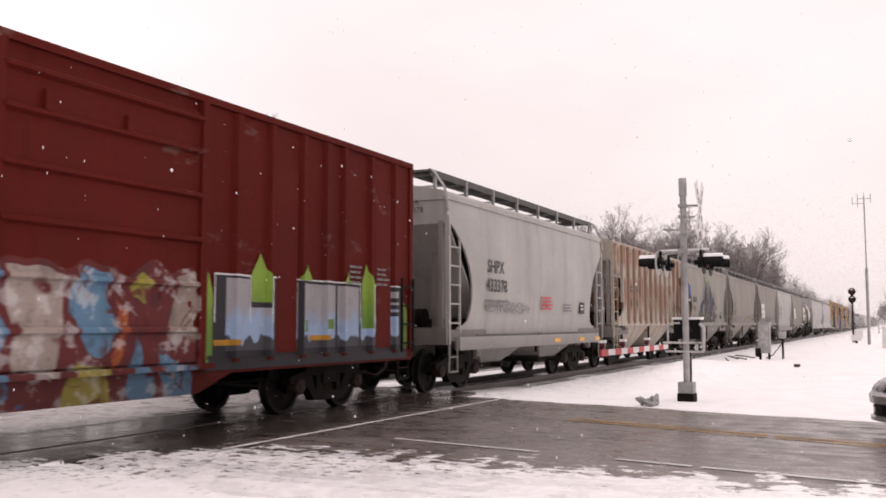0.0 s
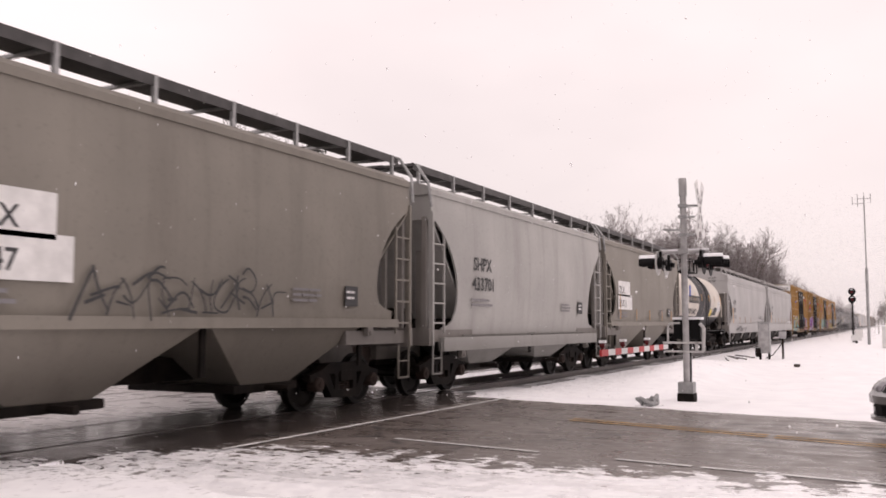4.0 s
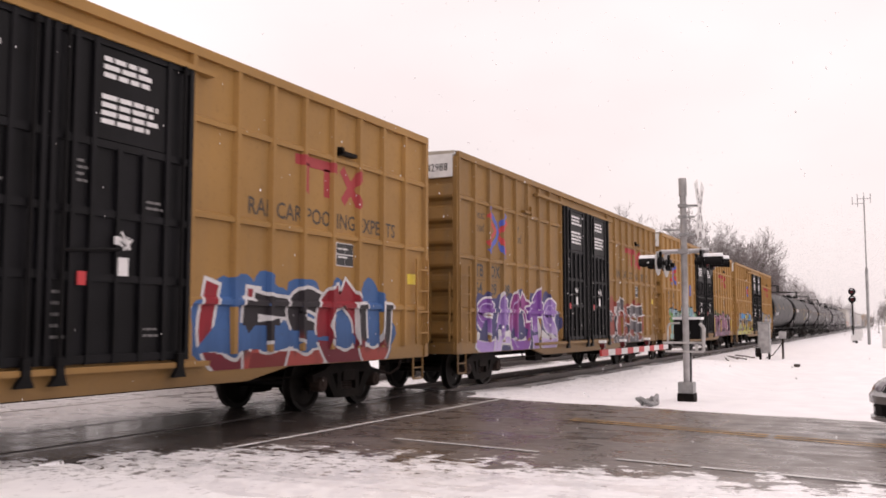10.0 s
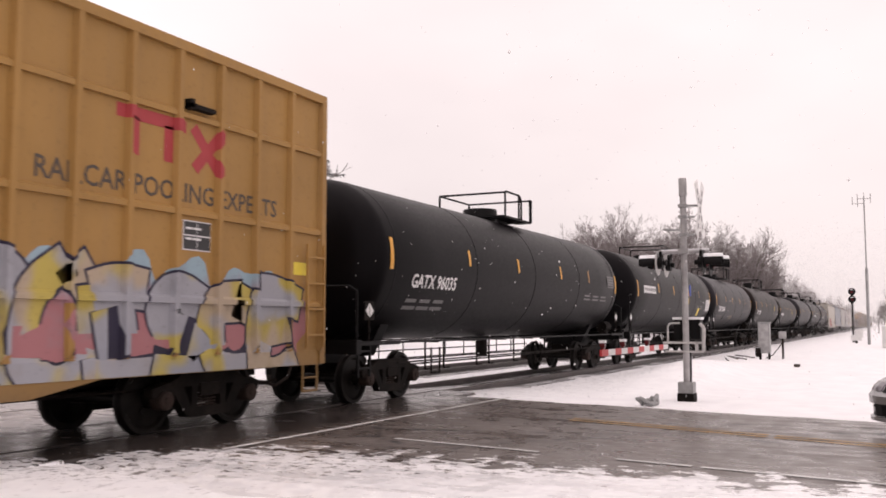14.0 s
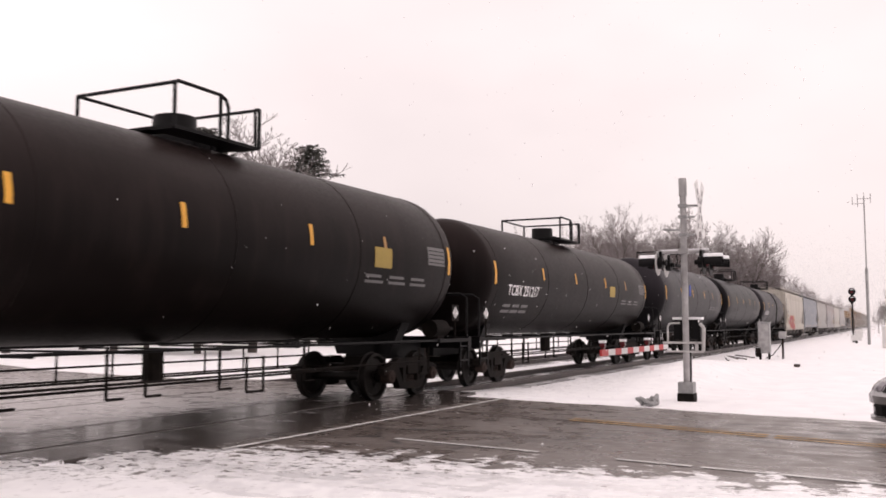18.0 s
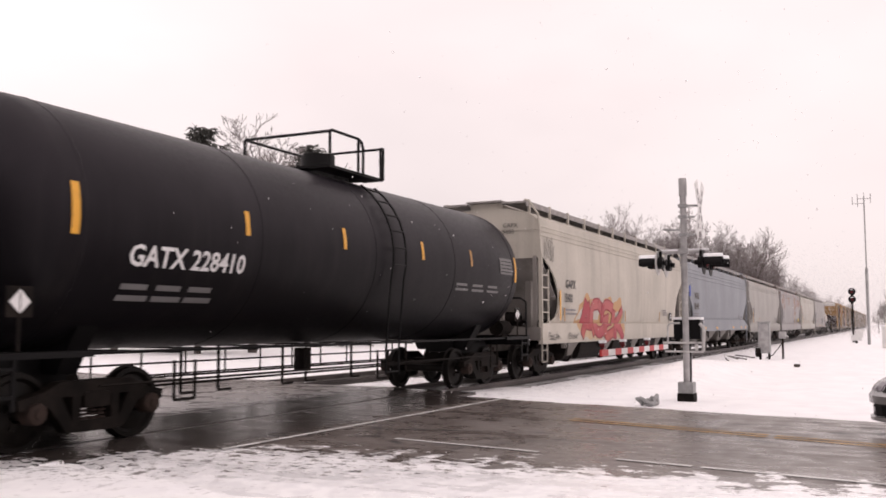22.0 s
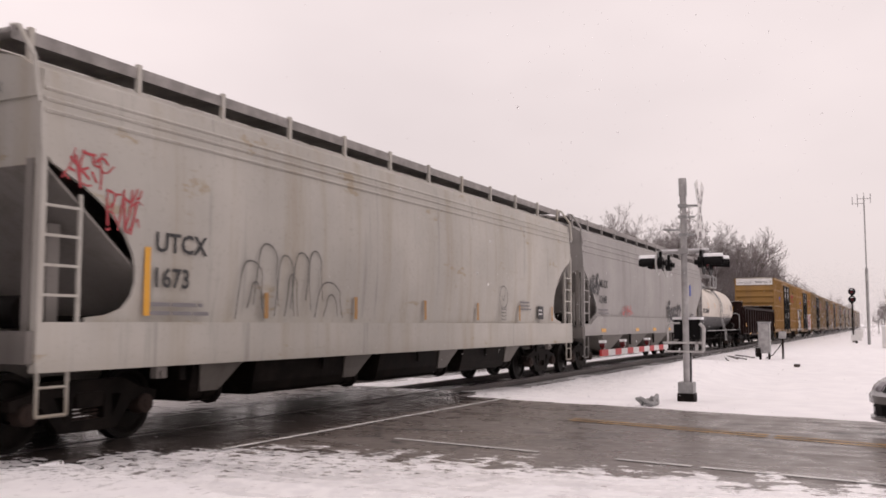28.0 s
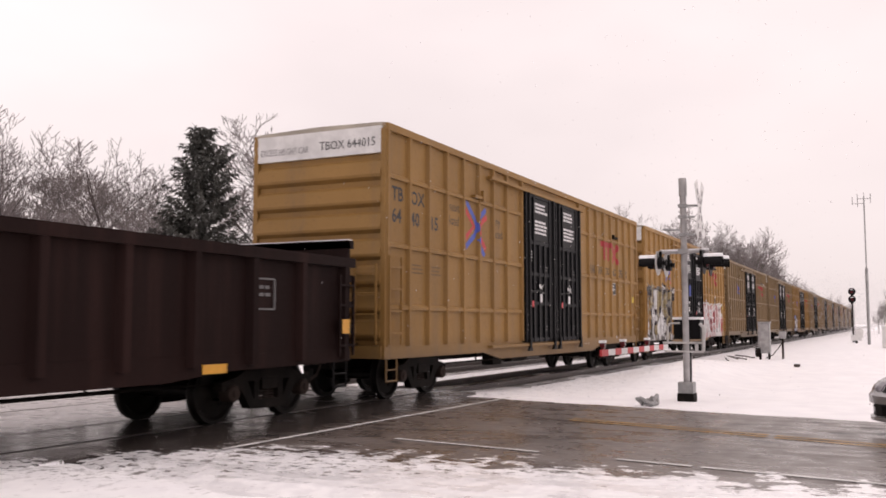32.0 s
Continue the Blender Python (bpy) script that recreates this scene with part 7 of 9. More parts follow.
for px, dd, w, h in ((1512, 82, 0.45, 0.5), (1517, 100, 0.4, 0.9)):
    x, y = ray_xy(px, dd)
    b = place("junction_box", x, y, "small white lineside junction box", "junction box", "lineside boxes")
    part("housing", Geo().box(-w, w, -w, w, 0.25, 0.25 + h), WHITE, b)
    for s in (-0.7, 0.7):
        part("leg", lambda: Geo().box(-0.06, 0.06, -0.1, 0.1, -0.1, 0.25), STEEL, b, key="jleg", at=pose(w * s, 0, 0))

shed = place("equipment_shed", *ray_xy(1583, 66), "pale grey metal signal bungalow with a flat roof", "shed")
part("wall", Geo().box(-1.3, 1.3, -1.6, 0.95, 0, 1.55), WHITE, shed)
part("roof", Geo().box(-1.4, 1.4, -1.7, 1.05, 1.55, 1.63), SNOW, shed)
part("door", Geo().box(-1.32, -1.30, -0.5, 0.3, 0.05, 1.45), GALV, shed)


def parked_car():
    """The front of a silver saloon waiting at the gate; it faces the track (+y)."""
    c = thing("car", pose(13.22, -0.24, 0.0, 0, 0, 48), "silver saloon car waiting at the gate", "car")
    hw = 0.90
    stations = [(-0.85, 0.18, 0.86, 0.90), (-1.05, 0.18, 0.93, 0.92), (-1.30, 0.18, 0.98, 0.92), (-3.6, 0.18, 0.98, 0.92), (-4.3, 0.22, 0.98, 0.90), (-4.62, 0.30, 0.80, 0.80)]
    nose = ((0.17, 0.04, 0.80), (0.19, 0.13, 0.84), (0.24, 0.13, 0.86), (0.26, 0.04, 0.86), (0.39, 0.04, 0.88), (0.42, 0.14, 0.89), (0.52, 0.15, 0.90), (0.57, 0.09, 0.90), (0.64, 0.03, 0.90), (0.70, -0.06, 0.89), (0.75, -0.20, 0.86), (0.80, -0.42, 0.82), (0.855, -0.75, 0.78))

    def front_y(x, z):
        for (za, ya, wa), (zb, yb, wb) in zip(nose, nose[1:]):
            if za <= z <= zb:
                return ya + (yb - ya) * (z - za) / (zb - za) - 0.36 * abs(x / 0.9) ** 3.2
        return -0.8

    def skin(x0, x1, z0, z1, off):
        """A panel that follows the nose."""
        n, rows = 10, []
        for k in range(n + 1):
            x = x0 + (x1 - x0) * k / n
            zs = [z0 + (z1 - z0) * q / 4 for q in range(5)]
            rows.append([(x, front_y(x, z) + off, z) for z in zs] + [(x, front_y(x, z) - 0.03, z) for z in zs[::-1]])
        return Geo().loft(rows)
    rings = []
    for z, y0, w in nose:
        rings.append([(w * q / 10, front_y(w * q / 10, z), z) for q in range(-10, 11)] + [(w, -1.0, z), (-w, -1.0, z)])
    part("nose", Geo().loft(rings), SILVER, c, smooth=True, angle=40)
    rings = []
    for y, z0, z1, w in stations:
        w = w / 0.92 * hw
        rings.append([(-w, y, z0 + 0.08), (-w * 1.0, y, (z0 + z1) / 2), (-w * 0.97, y, z1 - 0.10), (-w * 0.80, y, z1 - 0.01), (0, y, z1 + 0.03), (w * 0.80, y, z1 - 0.01), (w * 0.97, y, z1 - 0.10), (w, y, (z0 + z1) / 2), (w, y, z0 + 0.08), (w * 0.8, y, z0), (-w * 0.8, y, z0)])
    part("body", Geo().loft(rings), SILVER, c, smooth=True, angle=50)
    cab_ = [(-1.25, 0.96, 0.80), (-1.95, 1.40, 0.62), (-3.0, 1.44, 0.62), (-3.9, 0.98, 0.78)]
    rings = [[(-w, y, z - 0.06), (-w * 0.9, y, z), (0, y, z + 0.02), (w * 0.9, y, z), (w, y, z - 0.06), (w * 1.02, y, 0.93), (-w * 1.02, y, 0.93)] for y, z, w in cab_]
    part("cabin", Geo().loft(rings), CARGLASS, c, "dark glazed cabin", smooth=True)
    part("roof", Geo().loft([[(-0.58, -1.98, 1.40), (0, -1.98, 1.425), (0.58, -1.98, 1.40), (0.58, -1.98, 1.43), (0, -1.98, 1.46), (-0.58, -1.98, 1.43)], [(-0.58, -3.0, 1.44), (0, -3.0, 1.465), (0.58, -3.0, 1.44), (0.58, -3.0, 1.47), (0, -3.0, 1.50), (-0.58, -3.0, 1.47)]]), SILVER, c)
    part("intake", skin(-0.80, 0.80, 0.262, 0.388, 0.03), BLACK, c, "black lower air intake")
    part("grille", skin(-0.42, 0.42, 0.575, 0.66, 0.012), BLACK, c, "black grille")
    part("grille_trim", skin(-0.42, 0.42, 0.662, 0.675, 0.02), GALV, c)
    part("number_plate", skin(-0.16, 0.16, 0.44, 0.53, 0.016), WHITE, c)
    for s in (-1, 1):
        part("headlight", skin(*sorted((s * 0.46, s * 0.87)), 0.59, 0.70, 0.014), HEADGLASS, c, "dark clear headlight")
        part("fog_lamp", skin(*sorted((s * 0.66, s * 0.78)), 0.29, 0.36, 0.04), HEADGLASS, c)
        part("mirror", lambda: Geo().box(-0.10, 0.10, -0.08, 0.05, -0.07, 0.07), SILVER, c, key="mirror", at=pose(s * 0.99, -1.55, 1.0))
        for y in (-0.85, -3.65):
            w = part("wheel", lambda: Geo().bar((-0.11, 0, 0), (0.11, 0, 0), 0.32, 24), RUBBER, c, key="carwheel", smooth=True, at=pose(s * 0.82, y, 0.32))
            part("rim", lambda: Geo().bar((-0.115, 0, 0), (0.115, 0, 0), 0.21, 16), GALV, w, key="rim", smooth=True)
    return c


SILVER = simple("silver_car_paint", (0.34, 0.335, 0.34), 0.25, 0.6)
CARGLASS = simple("dark_car_glass", (0.012, 0.013, 0.014), 0.08)
HEADGLASS = simple("headlight_glass", (0.14, 0.12, 0.14), 0.1)
RUBBER = surface("rubber", (0.02, 0.02, 0.02), 0.8)
parked_car()


# ---- trees ----
def bare_tree_geo(seed, height, spread):
    """A leafless tree: trunk and limbs in one part, fine twigs in another."""
    rnd = random.Random(seed)
    trunk, twigs = Geo(), Geo()

    def grow(p, d, length, r, level):
        bits = (4, 4, 3, 3, 2, 2)[level]
        q = p
        for k in range(bits):
            d = (d + Vector((rnd.uniform(-1, 1), rnd.uniform(-1, 1), rnd.uniform(-0.4, 0.7))) * (0.05, 0.16, 0.2, 0.25, 0.3, 0.3)[level]).normalized()
            e = q + d * length / bits
            r2 = r * 0.86
            (trunk if level < 3 else twigs).bar(q, e, max(r, 0.014), (7, 6, 5, 3, 3, 3)[level], max(r2, 0.010))
            if 0 < level < 5 or (level == 0 and k >= 1):
                for _ in range(1):
                    a = rnd.uniform(0, 2 * math.pi)
                    side = (d * 0.75 + Vector((math.cos(a), math.sin(a), rnd.uniform(-0.05, 0.65))) * spread * rnd.uniform(0.8, 1.4)).normalized()
                    grow(e, side, length * rnd.uniform(0.42, 0.66) * (1.0 if level else 0.85), r2 * (0.5 if level else 0.42), level + 1)
            q, r = e, r2
        if level < 5:
            for _ in range(2):
                a = rnd.uniform(0, 2 * math.pi)
                nd = (d + Vector((math.cos(a), math.sin(a), 0.25)) * spread * 0.6).normalized()
                grow(q, nd, length * rnd.uniform(0.5, 0.72), r * 0.72, level + 1)
    grow(Vector((0, 0, -0.2)), Vector((0, 0, 1)), height * 0.42, height * 0.017, 0)
    return trunk, twigs


TREES = []
for seed, h, sp in ((3, 13.0, 0.85), (8, 14.5, 0.7), (21, 12.0, 1.0), (34, 15.5, 0.62)):
    tr, tw = bare_tree_geo(seed, h, sp)
    tall = h / max(p[2] for p in tw.v)
    for q in (tr, tw):
        q.v = [(a * tall, b * tall, c * tall) for a, b, c in q.v]
    TREES.append((mesh_of("trunk", tr, True, 60), mesh_of("crown", tw)))
for a, b in TREES:
    a.materials.append(BARK)
    b.materials.append(TWIG)


def bare_tree(kind, x, y, scale, turn, label="bare deciduous tree dusted with snow", wide=0.85):
    t = thing("tree", pose(x, y, site_height(x, y), 0, 0, turn) @ Matrix.Diagonal((scale * wide, scale * wide, scale, 1)), label, "tree", "bare trees")
    for name, me in zip(("trunk", "crown"), TREES[kind % 4]):
        ob = new(name, me)
        ob.parent = t
    return t


def conifer(x, y, h, seed, rbase, label, droop=0.10, dense=1.0, rise=0.38):
    """An evergreen: uneven boughs that sag and turn up again, each with hanging sprays of needles."""
    rnd = random.Random(seed)
    t = thing("conifer", pose(x, y, site_height(x, y)), label, "tree", "conifers")
    part("trunk", Geo().bar((0, 0, -0.2), (0, 0, h * 0.98), h * 0.016, 8, 0.02), BARK, t)
    g, b = Geo(), Geo()
    z = h * 0.06
    lobes = [(rnd.uniform(0, 6.28), rnd.uniform(0.1, 0.95), rnd.uniform(-0.28, 0.30)) for _ in range(9)]
    while z < h * 0.985:
        s = 1 - z / h
        for k in range(int(3 + 4 * dense)):
            a = rnd.uniform(0, 6.28)
            ln = (rbase * s ** 0.75 + 0.30) * rnd.uniform(0.55, 1.12)
            for la, lz, lk in lobes:
                ln *= 1 + lk * math.exp(-((z / h - lz) / 0.10) ** 2) * max(0.0, math.cos(a - la))
            out = Vector((math.cos(a), math.sin(a), 0))
            p, d, pts = Vector((0, 0, z + rnd.uniform(-0.3, 0.3))), out + Vector((0, 0, rise - 0.45 * s + rnd.uniform(-0.15, 0.15))), []
            m = max(3, int(ln / 0.24))
            for i in range(m + 1):
                pts.append(p.copy())
                p = p + d.normalized() * ln / m
                d.z += -droop if i < m * 0.65 else droop * 1.5
            b.pipe(pts, 0.018, 3)
            side = Vector((-math.sin(a), math.cos(a), 0))
            for i in range(1, m + 1):
                w = (0.10 + 0.34 * (1 - i / m)) * (0.6 + 0.6 * s)
                for j in range(9):
                    c = pts[i] + side * rnd.uniform(-w, w) + out * rnd.uniform(-0.15, 0.15)
                    u = (out * rnd.uniform(0.1, 0.9) + side * rnd.uniform(-0.7, 0.7) + Vector((0, 0, rnd.uniform(-0.9, 0.25)))).normalized() * rnd.uniform(0.14, 0.34)
                    v = u.cross(Vector((rnd.uniform(-1, 1), rnd.uniform(-1, 1), 1))).normalized() * rnd.uniform(0.025, 0.06)
                    g.add([c - u * 0.3, c + v, c + u, c - v], [(0, 1, 2, 3)])
        z += 0.15 + 0.10 * s
    part("branches", b, BARK, t)
    part("crown", g, NEEDLE, t)
    return t


def treed(px, depth, top, kind, turn, wide=0.85):
    """A bare tree whose crown reaches the given height over the horizon."""
    x, y = ray_xy(px, depth)
    heights = (13.0, 14.5, 12.0, 15.5)
    bare_tree(kind, x, y, (top * 1.0 + 1.0) / heights[kind % 4], turn, wide=wide)


# left of the crossing, beyond the far track
for px, depth, top, kind, turn in ((-60, 46, 12.6, 0, 10), (15, 42, 10.6, 1, 80), (70, 52, 11.2, 2, 130), (150, 47, 9.8, 0, 200), (205, 44, 9.4, 2, 260), (262, 50, 9.3, 3, 310), (300, 58, 9.0, 0, 45),
                                   (448, 48, 12.6, 2, 150), (512, 70, 10.6, 1, 240), (655, 64, 7.4, 2, 30), (690, 70, 7.0, 0, 90), (30, 60, 11.4, 2, 300), (110, 62, 10.6, 3, 340), (240, 64, 9.6, 2, 100)):
    treed(px, depth, top, kind, turn, 1.12)
cx, cy = ray_xy(352, 46)
conifer(cx, cy, 11.4, 4, 3.7, "dark green pine with snow on its boughs", 0.02, 1.5, 0.95)
cx, cy = ray_xy(545, 62)
conifer(cx, cy, 13.8, 9, 6.6, "broad dark spruce with snow on its boughs", 0.11, 0.9, 0.42)
# the wood along the far side of the tracks
rnd = random.Random(17)
for px, depth, top in ((650, 95, 11.5), (690, 105, 10.5), (730, 120, 9.5), (780, 130, 10.0), (830, 120, 10.0), (875, 110, 11.5), (905, 108, 12.5), (940, 110, 12.4), (985, 112, 12.6), (1030, 108, 12.4), (1070, 104, 13.2),
                       (1100, 100, 14.4), (1140, 106, 13.6), (1185, 108, 14.8), (1225, 112, 14.2), (1262, 116, 13.8), (1300, 112, 12.6), (1330, 108, 12.2), (1355, 120, 10.4),
                       (1385, 165, 10.2), (1405, 190, 10.4), (1425, 230, 10.5), (1448, 280, 10.5), (1470, 330, 12.0), (1490, 360, 12.0)):
    treed(px, depth, top, rnd.randrange(4), rnd.uniform(0, 360))
    for _ in range(9 if px > 860 else 2):
        far = rnd.uniform(1.06, 1.45)
        treed(px + rnd.uniform(-30, 30), depth * far, top * far ** 0.8 * rnd.uniform(0.5, 0.98), rnd.randrange(4), rnd.uniform(0, 360))
for px, depth, scale, kind in ((1562, 150, 0.48, 2), (1552, 165, 0.40, 0), (1572, 140, 0.52, 1), (1580, 150, 0.5, 3), (1558, 180, 0.44, 3)):
    x, y = ray_xy(px, depth)
    bare_tree(kind, x, y, scale, px)

# ---- falling snow between the road and the train ----
g = Geo()
rnd = random.Random(41)
for k in range(4400):
    x, y, z, r = rnd.uniform(3.0, 20.0), rnd.uniform(0.2, 8.2), rnd.uniform(-1.0, 46.0), rnd.uniform(0.003, 0.010)
    if rnd.random() < 0.05:
        r *= 2.0
    sx, sz = rnd.uniform(0.7, 1.3) * r, rnd.uniform(0.8, 1.8) * r
    g.add([(x + sx, y, z), (x, y + r, z), (x - sx, y, z), (x, y - r, z), (x, y, z + sz), (x, y, z - sz)], [(0, 1, 4), (1, 2, 4), (2, 3, 4), (3, 0, 4), (1, 0, 5), (2, 1, 5), (3, 2, 5), (0, 3, 5)])
SNOWFALL = new("snowflakes", mesh_of("snowflakes", g, True, 180))
SNOWFALL.data.materials.append(FLAKE)
tagged(SNOWFALL, "scattered falling snowflakes in the air", "snowflakes", kind="stuff")
# thicker snowfall further off, down the line
gen = np.random.default_rng(7)
count = 300000
mid_ = gen.uniform((105.0, 0.0, -0.2), (330.0, 46.0, 18.0), (count, 3))
arm = gen.normal(size=(count, 3))
arm /= np.linalg.norm(arm, axis=1)[:, None]
other = np.cross(arm, gen.normal(size=(count, 3)))
other /= np.linalg.norm(other, axis=1)[:, None]
arm, other = arm * gen.uniform(0.030, 0.052, (count, 1)), other * gen.uniform(0.030, 0.052, (count, 1))
me = bpy.data.meshes.new("far_snowfall")
me.from_pydata(np.stack((mid_ + arm, mid_ + other, mid_ - arm, mid_ - other), 1).reshape(-1, 3).tolist(), [], np.arange(count * 4).reshape(-1, 4).tolist())
me.materials.append(flake_material("distant_snow_crystals", 0.55))
FAR_SNOW = new("far_snowfall", me)
tagged(FAR_SNOW, "dense falling snow that veils the far track", "snowflakes", kind="stuff")
# ---- the train, front to rear ----
def hop(front, rear, paint, label, **more):
    return covered_hopper(front, rear - front, paint, label, 2, WALKDARK, **more)


WALKDARK = surface("dark_galvanized_walk", (0.085, 0.08, 0.08), 0.6, 0.3, 3.0, 0.3, 0.3, 60.0)
# long cars' walk: sky light through the grating is lightened into the colour
WALKSKYLIT = surface("skylit_galvanized_walk", (0.30, 0.28, 0.27), 0.6, 0.2, 3.0, 0.3, 0.3, 60.0)
C = lambda r, g, b: (r, g, b)
OX = C(0.098, 0.0100, 0.0070)
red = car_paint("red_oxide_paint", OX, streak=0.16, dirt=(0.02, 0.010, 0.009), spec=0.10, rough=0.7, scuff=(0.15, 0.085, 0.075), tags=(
    (-2, 9.8, 0.5, 2.2, (C(0.26, 0.21, 0.18), C(0.08, 0.012, 0.010), C(0.05, 0.10, 0.22), C(0.30, 0.08, 0.03), C(0.32, 0.27, 0.24), C(0.10, 0.20, 0.30), C(0.30, 0.26, 0.06), C(0.12, 0.02, 0.02)), C(0.12, 0.03, 0.03), 3.0, 0.75),))
rb = red_boxcar(15.56 - 16.0, 16.0, red, "dark red boxcar with graffiti along the bottom")

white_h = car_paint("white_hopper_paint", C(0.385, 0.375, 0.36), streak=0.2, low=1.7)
h1 = hop(17.0, 28.27, white_h, "white covered hopper, fairly clean", marks=("SHPX", "433378"), msize=0.42, marks_at=(2.0, 2.67, 2.23), zb=1.2, sill=(0.92, 1.2), cut0=1.4, sill_amber=(6.8, 9.0, 10.6))
bars(BODY[h1], 5.6, 2.15, -1.61, 0.9, 4, 0.05, 0.045, RED, 3)
scrawl(BODY[h1], 2.0, 4.6, 1.75, 2.05, -1.62, GREYINK, 3, 6, 0.05)
rust_h = car_paint("rusted_hopper_paint", C(0.40, 0.365, 0.31), rust=0.12, streak=0.25, low=1.2, panel=(0.10, 0.833))
hr = hop(29.6, 40.63, rust_h, "heavily rusted ribbed covered hopper", ribbed=True, zb=1.5, sill=(1.42, 1.6))
for t, x, z in (("MC", 1.95, 2.62), ("EX", 2.82, 2.62), ("350", 1.88, 2.12), ("636", 2.72, 2.12)):
    words(t, 0.34, INK, BODY[hr], x, z, -1.612, bold=0.006)
grey_h = car_paint("grey_hopper_paint", C(0.245, 0.226, 0.195), streak=0.25, low=1.5)
hd = hop(41.82, 53.31, grey_h, "light grey covered hopper with a black spray-painted emblem", marks=("SOXX", "3498"), marks_at=(1.5, 2.53, 2.11), amber=(1.3, 3.2, 5.0, 6.7))
# a spiked emblem sprayed on the bowed side
def bowed(x, z):
    return -0.10 * ((z - 2.9) / 1.5) ** 2


def crest(x):
    """The jagged upper edge of the emblem."""
    return float(np.interp(x, (2.85, 3.25, 3.45, 3.75, 4.15, 4.45, 5.05, 5.4, 5.85, 6.5, 7.0, 7.3, 8.05), (2.05, 2.0, 2.35, 2.55, 2.85, 3.15, 3.62, 3.3, 3.55, 3.05, 2.75, 2.5, 1.95)))


rnd = random.Random(6)
spikes, gaps, haze, dots = Geo(), Geo(), Geo(), Geo()
# strong tips along the edge: (foot x, foot z, knee x, knee z, tip x, tip z, width)
for n, (fx, fz, kx, kz, tx, tz, w) in enumerate(((3.7, 1.9, 3.45, 2.2, 3.52, 2.92, 0.26), (4.3, 2.1, 4.2, 2.7, 4.42, 3.32, 0.34), (4.9, 2.2, 4.85, 3.0, 5.06, 3.84, 0.42), (4.6, 1.9, 4.6, 2.6, 4.78, 3.5, 0.36),
                                                 (5.9, 2.1, 6.1, 2.9, 5.80, 3.72, 0.46), (6.5, 2.0, 6.6, 2.6, 6.10, 3.35, 0.42), (7.0, 2.1, 7.2, 2.6, 7.28, 3.30, 0.20), (6.9, 2.2, 7.02, 2.6, 7.05, 3.22, 0.18),
                                                 (3.7, 1.75, 3.2, 1.9, 2.92, 2.22, 0.22), (3.7, 1.62, 3.3, 1.7, 2.80, 1.95, 0.16), (4.0, 1.55, 3.6, 1.75, 3.10, 2.25, 0.14), (7.0, 1.7, 7.6, 1.75, 8.05, 2.02, 0.24),
                                                 (7.0, 1.9, 7.3, 2.0, 7.30, 2.62, 0.14), (3.4, 2.2, 3.9, 2.5, 4.3, 2.75, 0.40), (7.3, 2.4, 6.9, 2.5, 6.5, 2.9, 0.40))):
    stroke(spikes, rounded([(fx, fz), (kx, kz), (tx, tz)]), w, 0.006 + 0.0003 * n, 0.0, 1.1, 0.06)
# the dense body: crossing strokes below the crest
for n in range(54):
    x = 3.3 + 4.2 * (n + rnd.random()) / 54
    top = crest(x) - rnd.uniform(0.05, 0.4)
    foot = rnd.uniform(1.50, 1.62) if n % 3 else rnd.uniform(1.7, 2.2)
    if 4.05 < x < 4.5 and foot < 1.7:
        foot, top = 1.5, 1.78
    lean = rnd.uniform(-0.32, 0.32)
    stroke(spikes, rounded([(x - lean, foot), (x + rnd.uniform(-0.2, 0.2), (foot + top) / 2), (x + lean * 0.5, top)]), rnd.uniform(0.16, 0.36), 0.011 + 0.0002 * n, 0.0, 0.9, 0.15)
# pale slivers left between the strokes
for n in range(30):
    x = rnd.uniform(3.5, 7.3)
    z = rnd.uniform(1.6, crest(x) - 0.45)
    length, lean = rnd.uniform(0.25, 0.6), rnd.uniform(-0.35, 0.45)
    stroke(gaps, rounded([(x, z), (x + lean * 0.3, z + length * 0.5), (x + lean, z + length)]), rnd.uniform(0.05, 0.15), 0.024 + 0.0002 * n, 0.0, 1.0, 0.1)
for pts, w in (([(5.38, 1.9), (5.36, 2.6), (5.42, 3.3)], 0.16), ([(5.75, 2.4), (5.8, 2.9), (5.74, 3.4)], 0.14), ([(4.0, 2.45), (4.25, 2.1), (4.3, 1.75)], 0.34), ([(6.9, 2.45), (6.6, 2.1), (6.4, 1.75)], 0.16), ([(4.7, 2.3), (4.95, 2.7), (4.98, 3.1)], 0.12)):
    stroke(gaps, rounded(pts), w, 0.031, 0.0, 1.0, 0.25)
# a thin blue overspray at the edges and a few green dots
for n, (x, z, q) in enumerate(((3.05, 2.15, 0.24), (3.3, 1.75, 0.26), (7.0, 1.66, 0.22), (3.62, 2.75, 0.16), (4.55, 3.3, 0.18), (7.1, 3.0, 0.16), (4.9, 1.7, 0.2))):
    haze.add([(x + q * math.cos(math.pi * i / 12), 0.003 + 0.0003 * n, z + q * math.sin(math.pi * i / 12)) for i in range(24)], [tuple(range(24))])
for n, (x, z, q) in enumerate(((4.78, 3.72, 0.15), (5.5, 3.55, 0.13), (7.85, 2.36, 0.13), (4.2, 2.0, 0.16), (4.6, 3.35, 0.10), (7.03, 1.68, 0.05), (4.75, 1.75, 0.10))):
    dots.add([(x + q * math.cos(math.pi * i / 12), 0.0345 + 0.0003 * n, z + 1.2 * q * math.sin(math.pi * i / 12)) for i in range(24)], [tuple(range(24))])
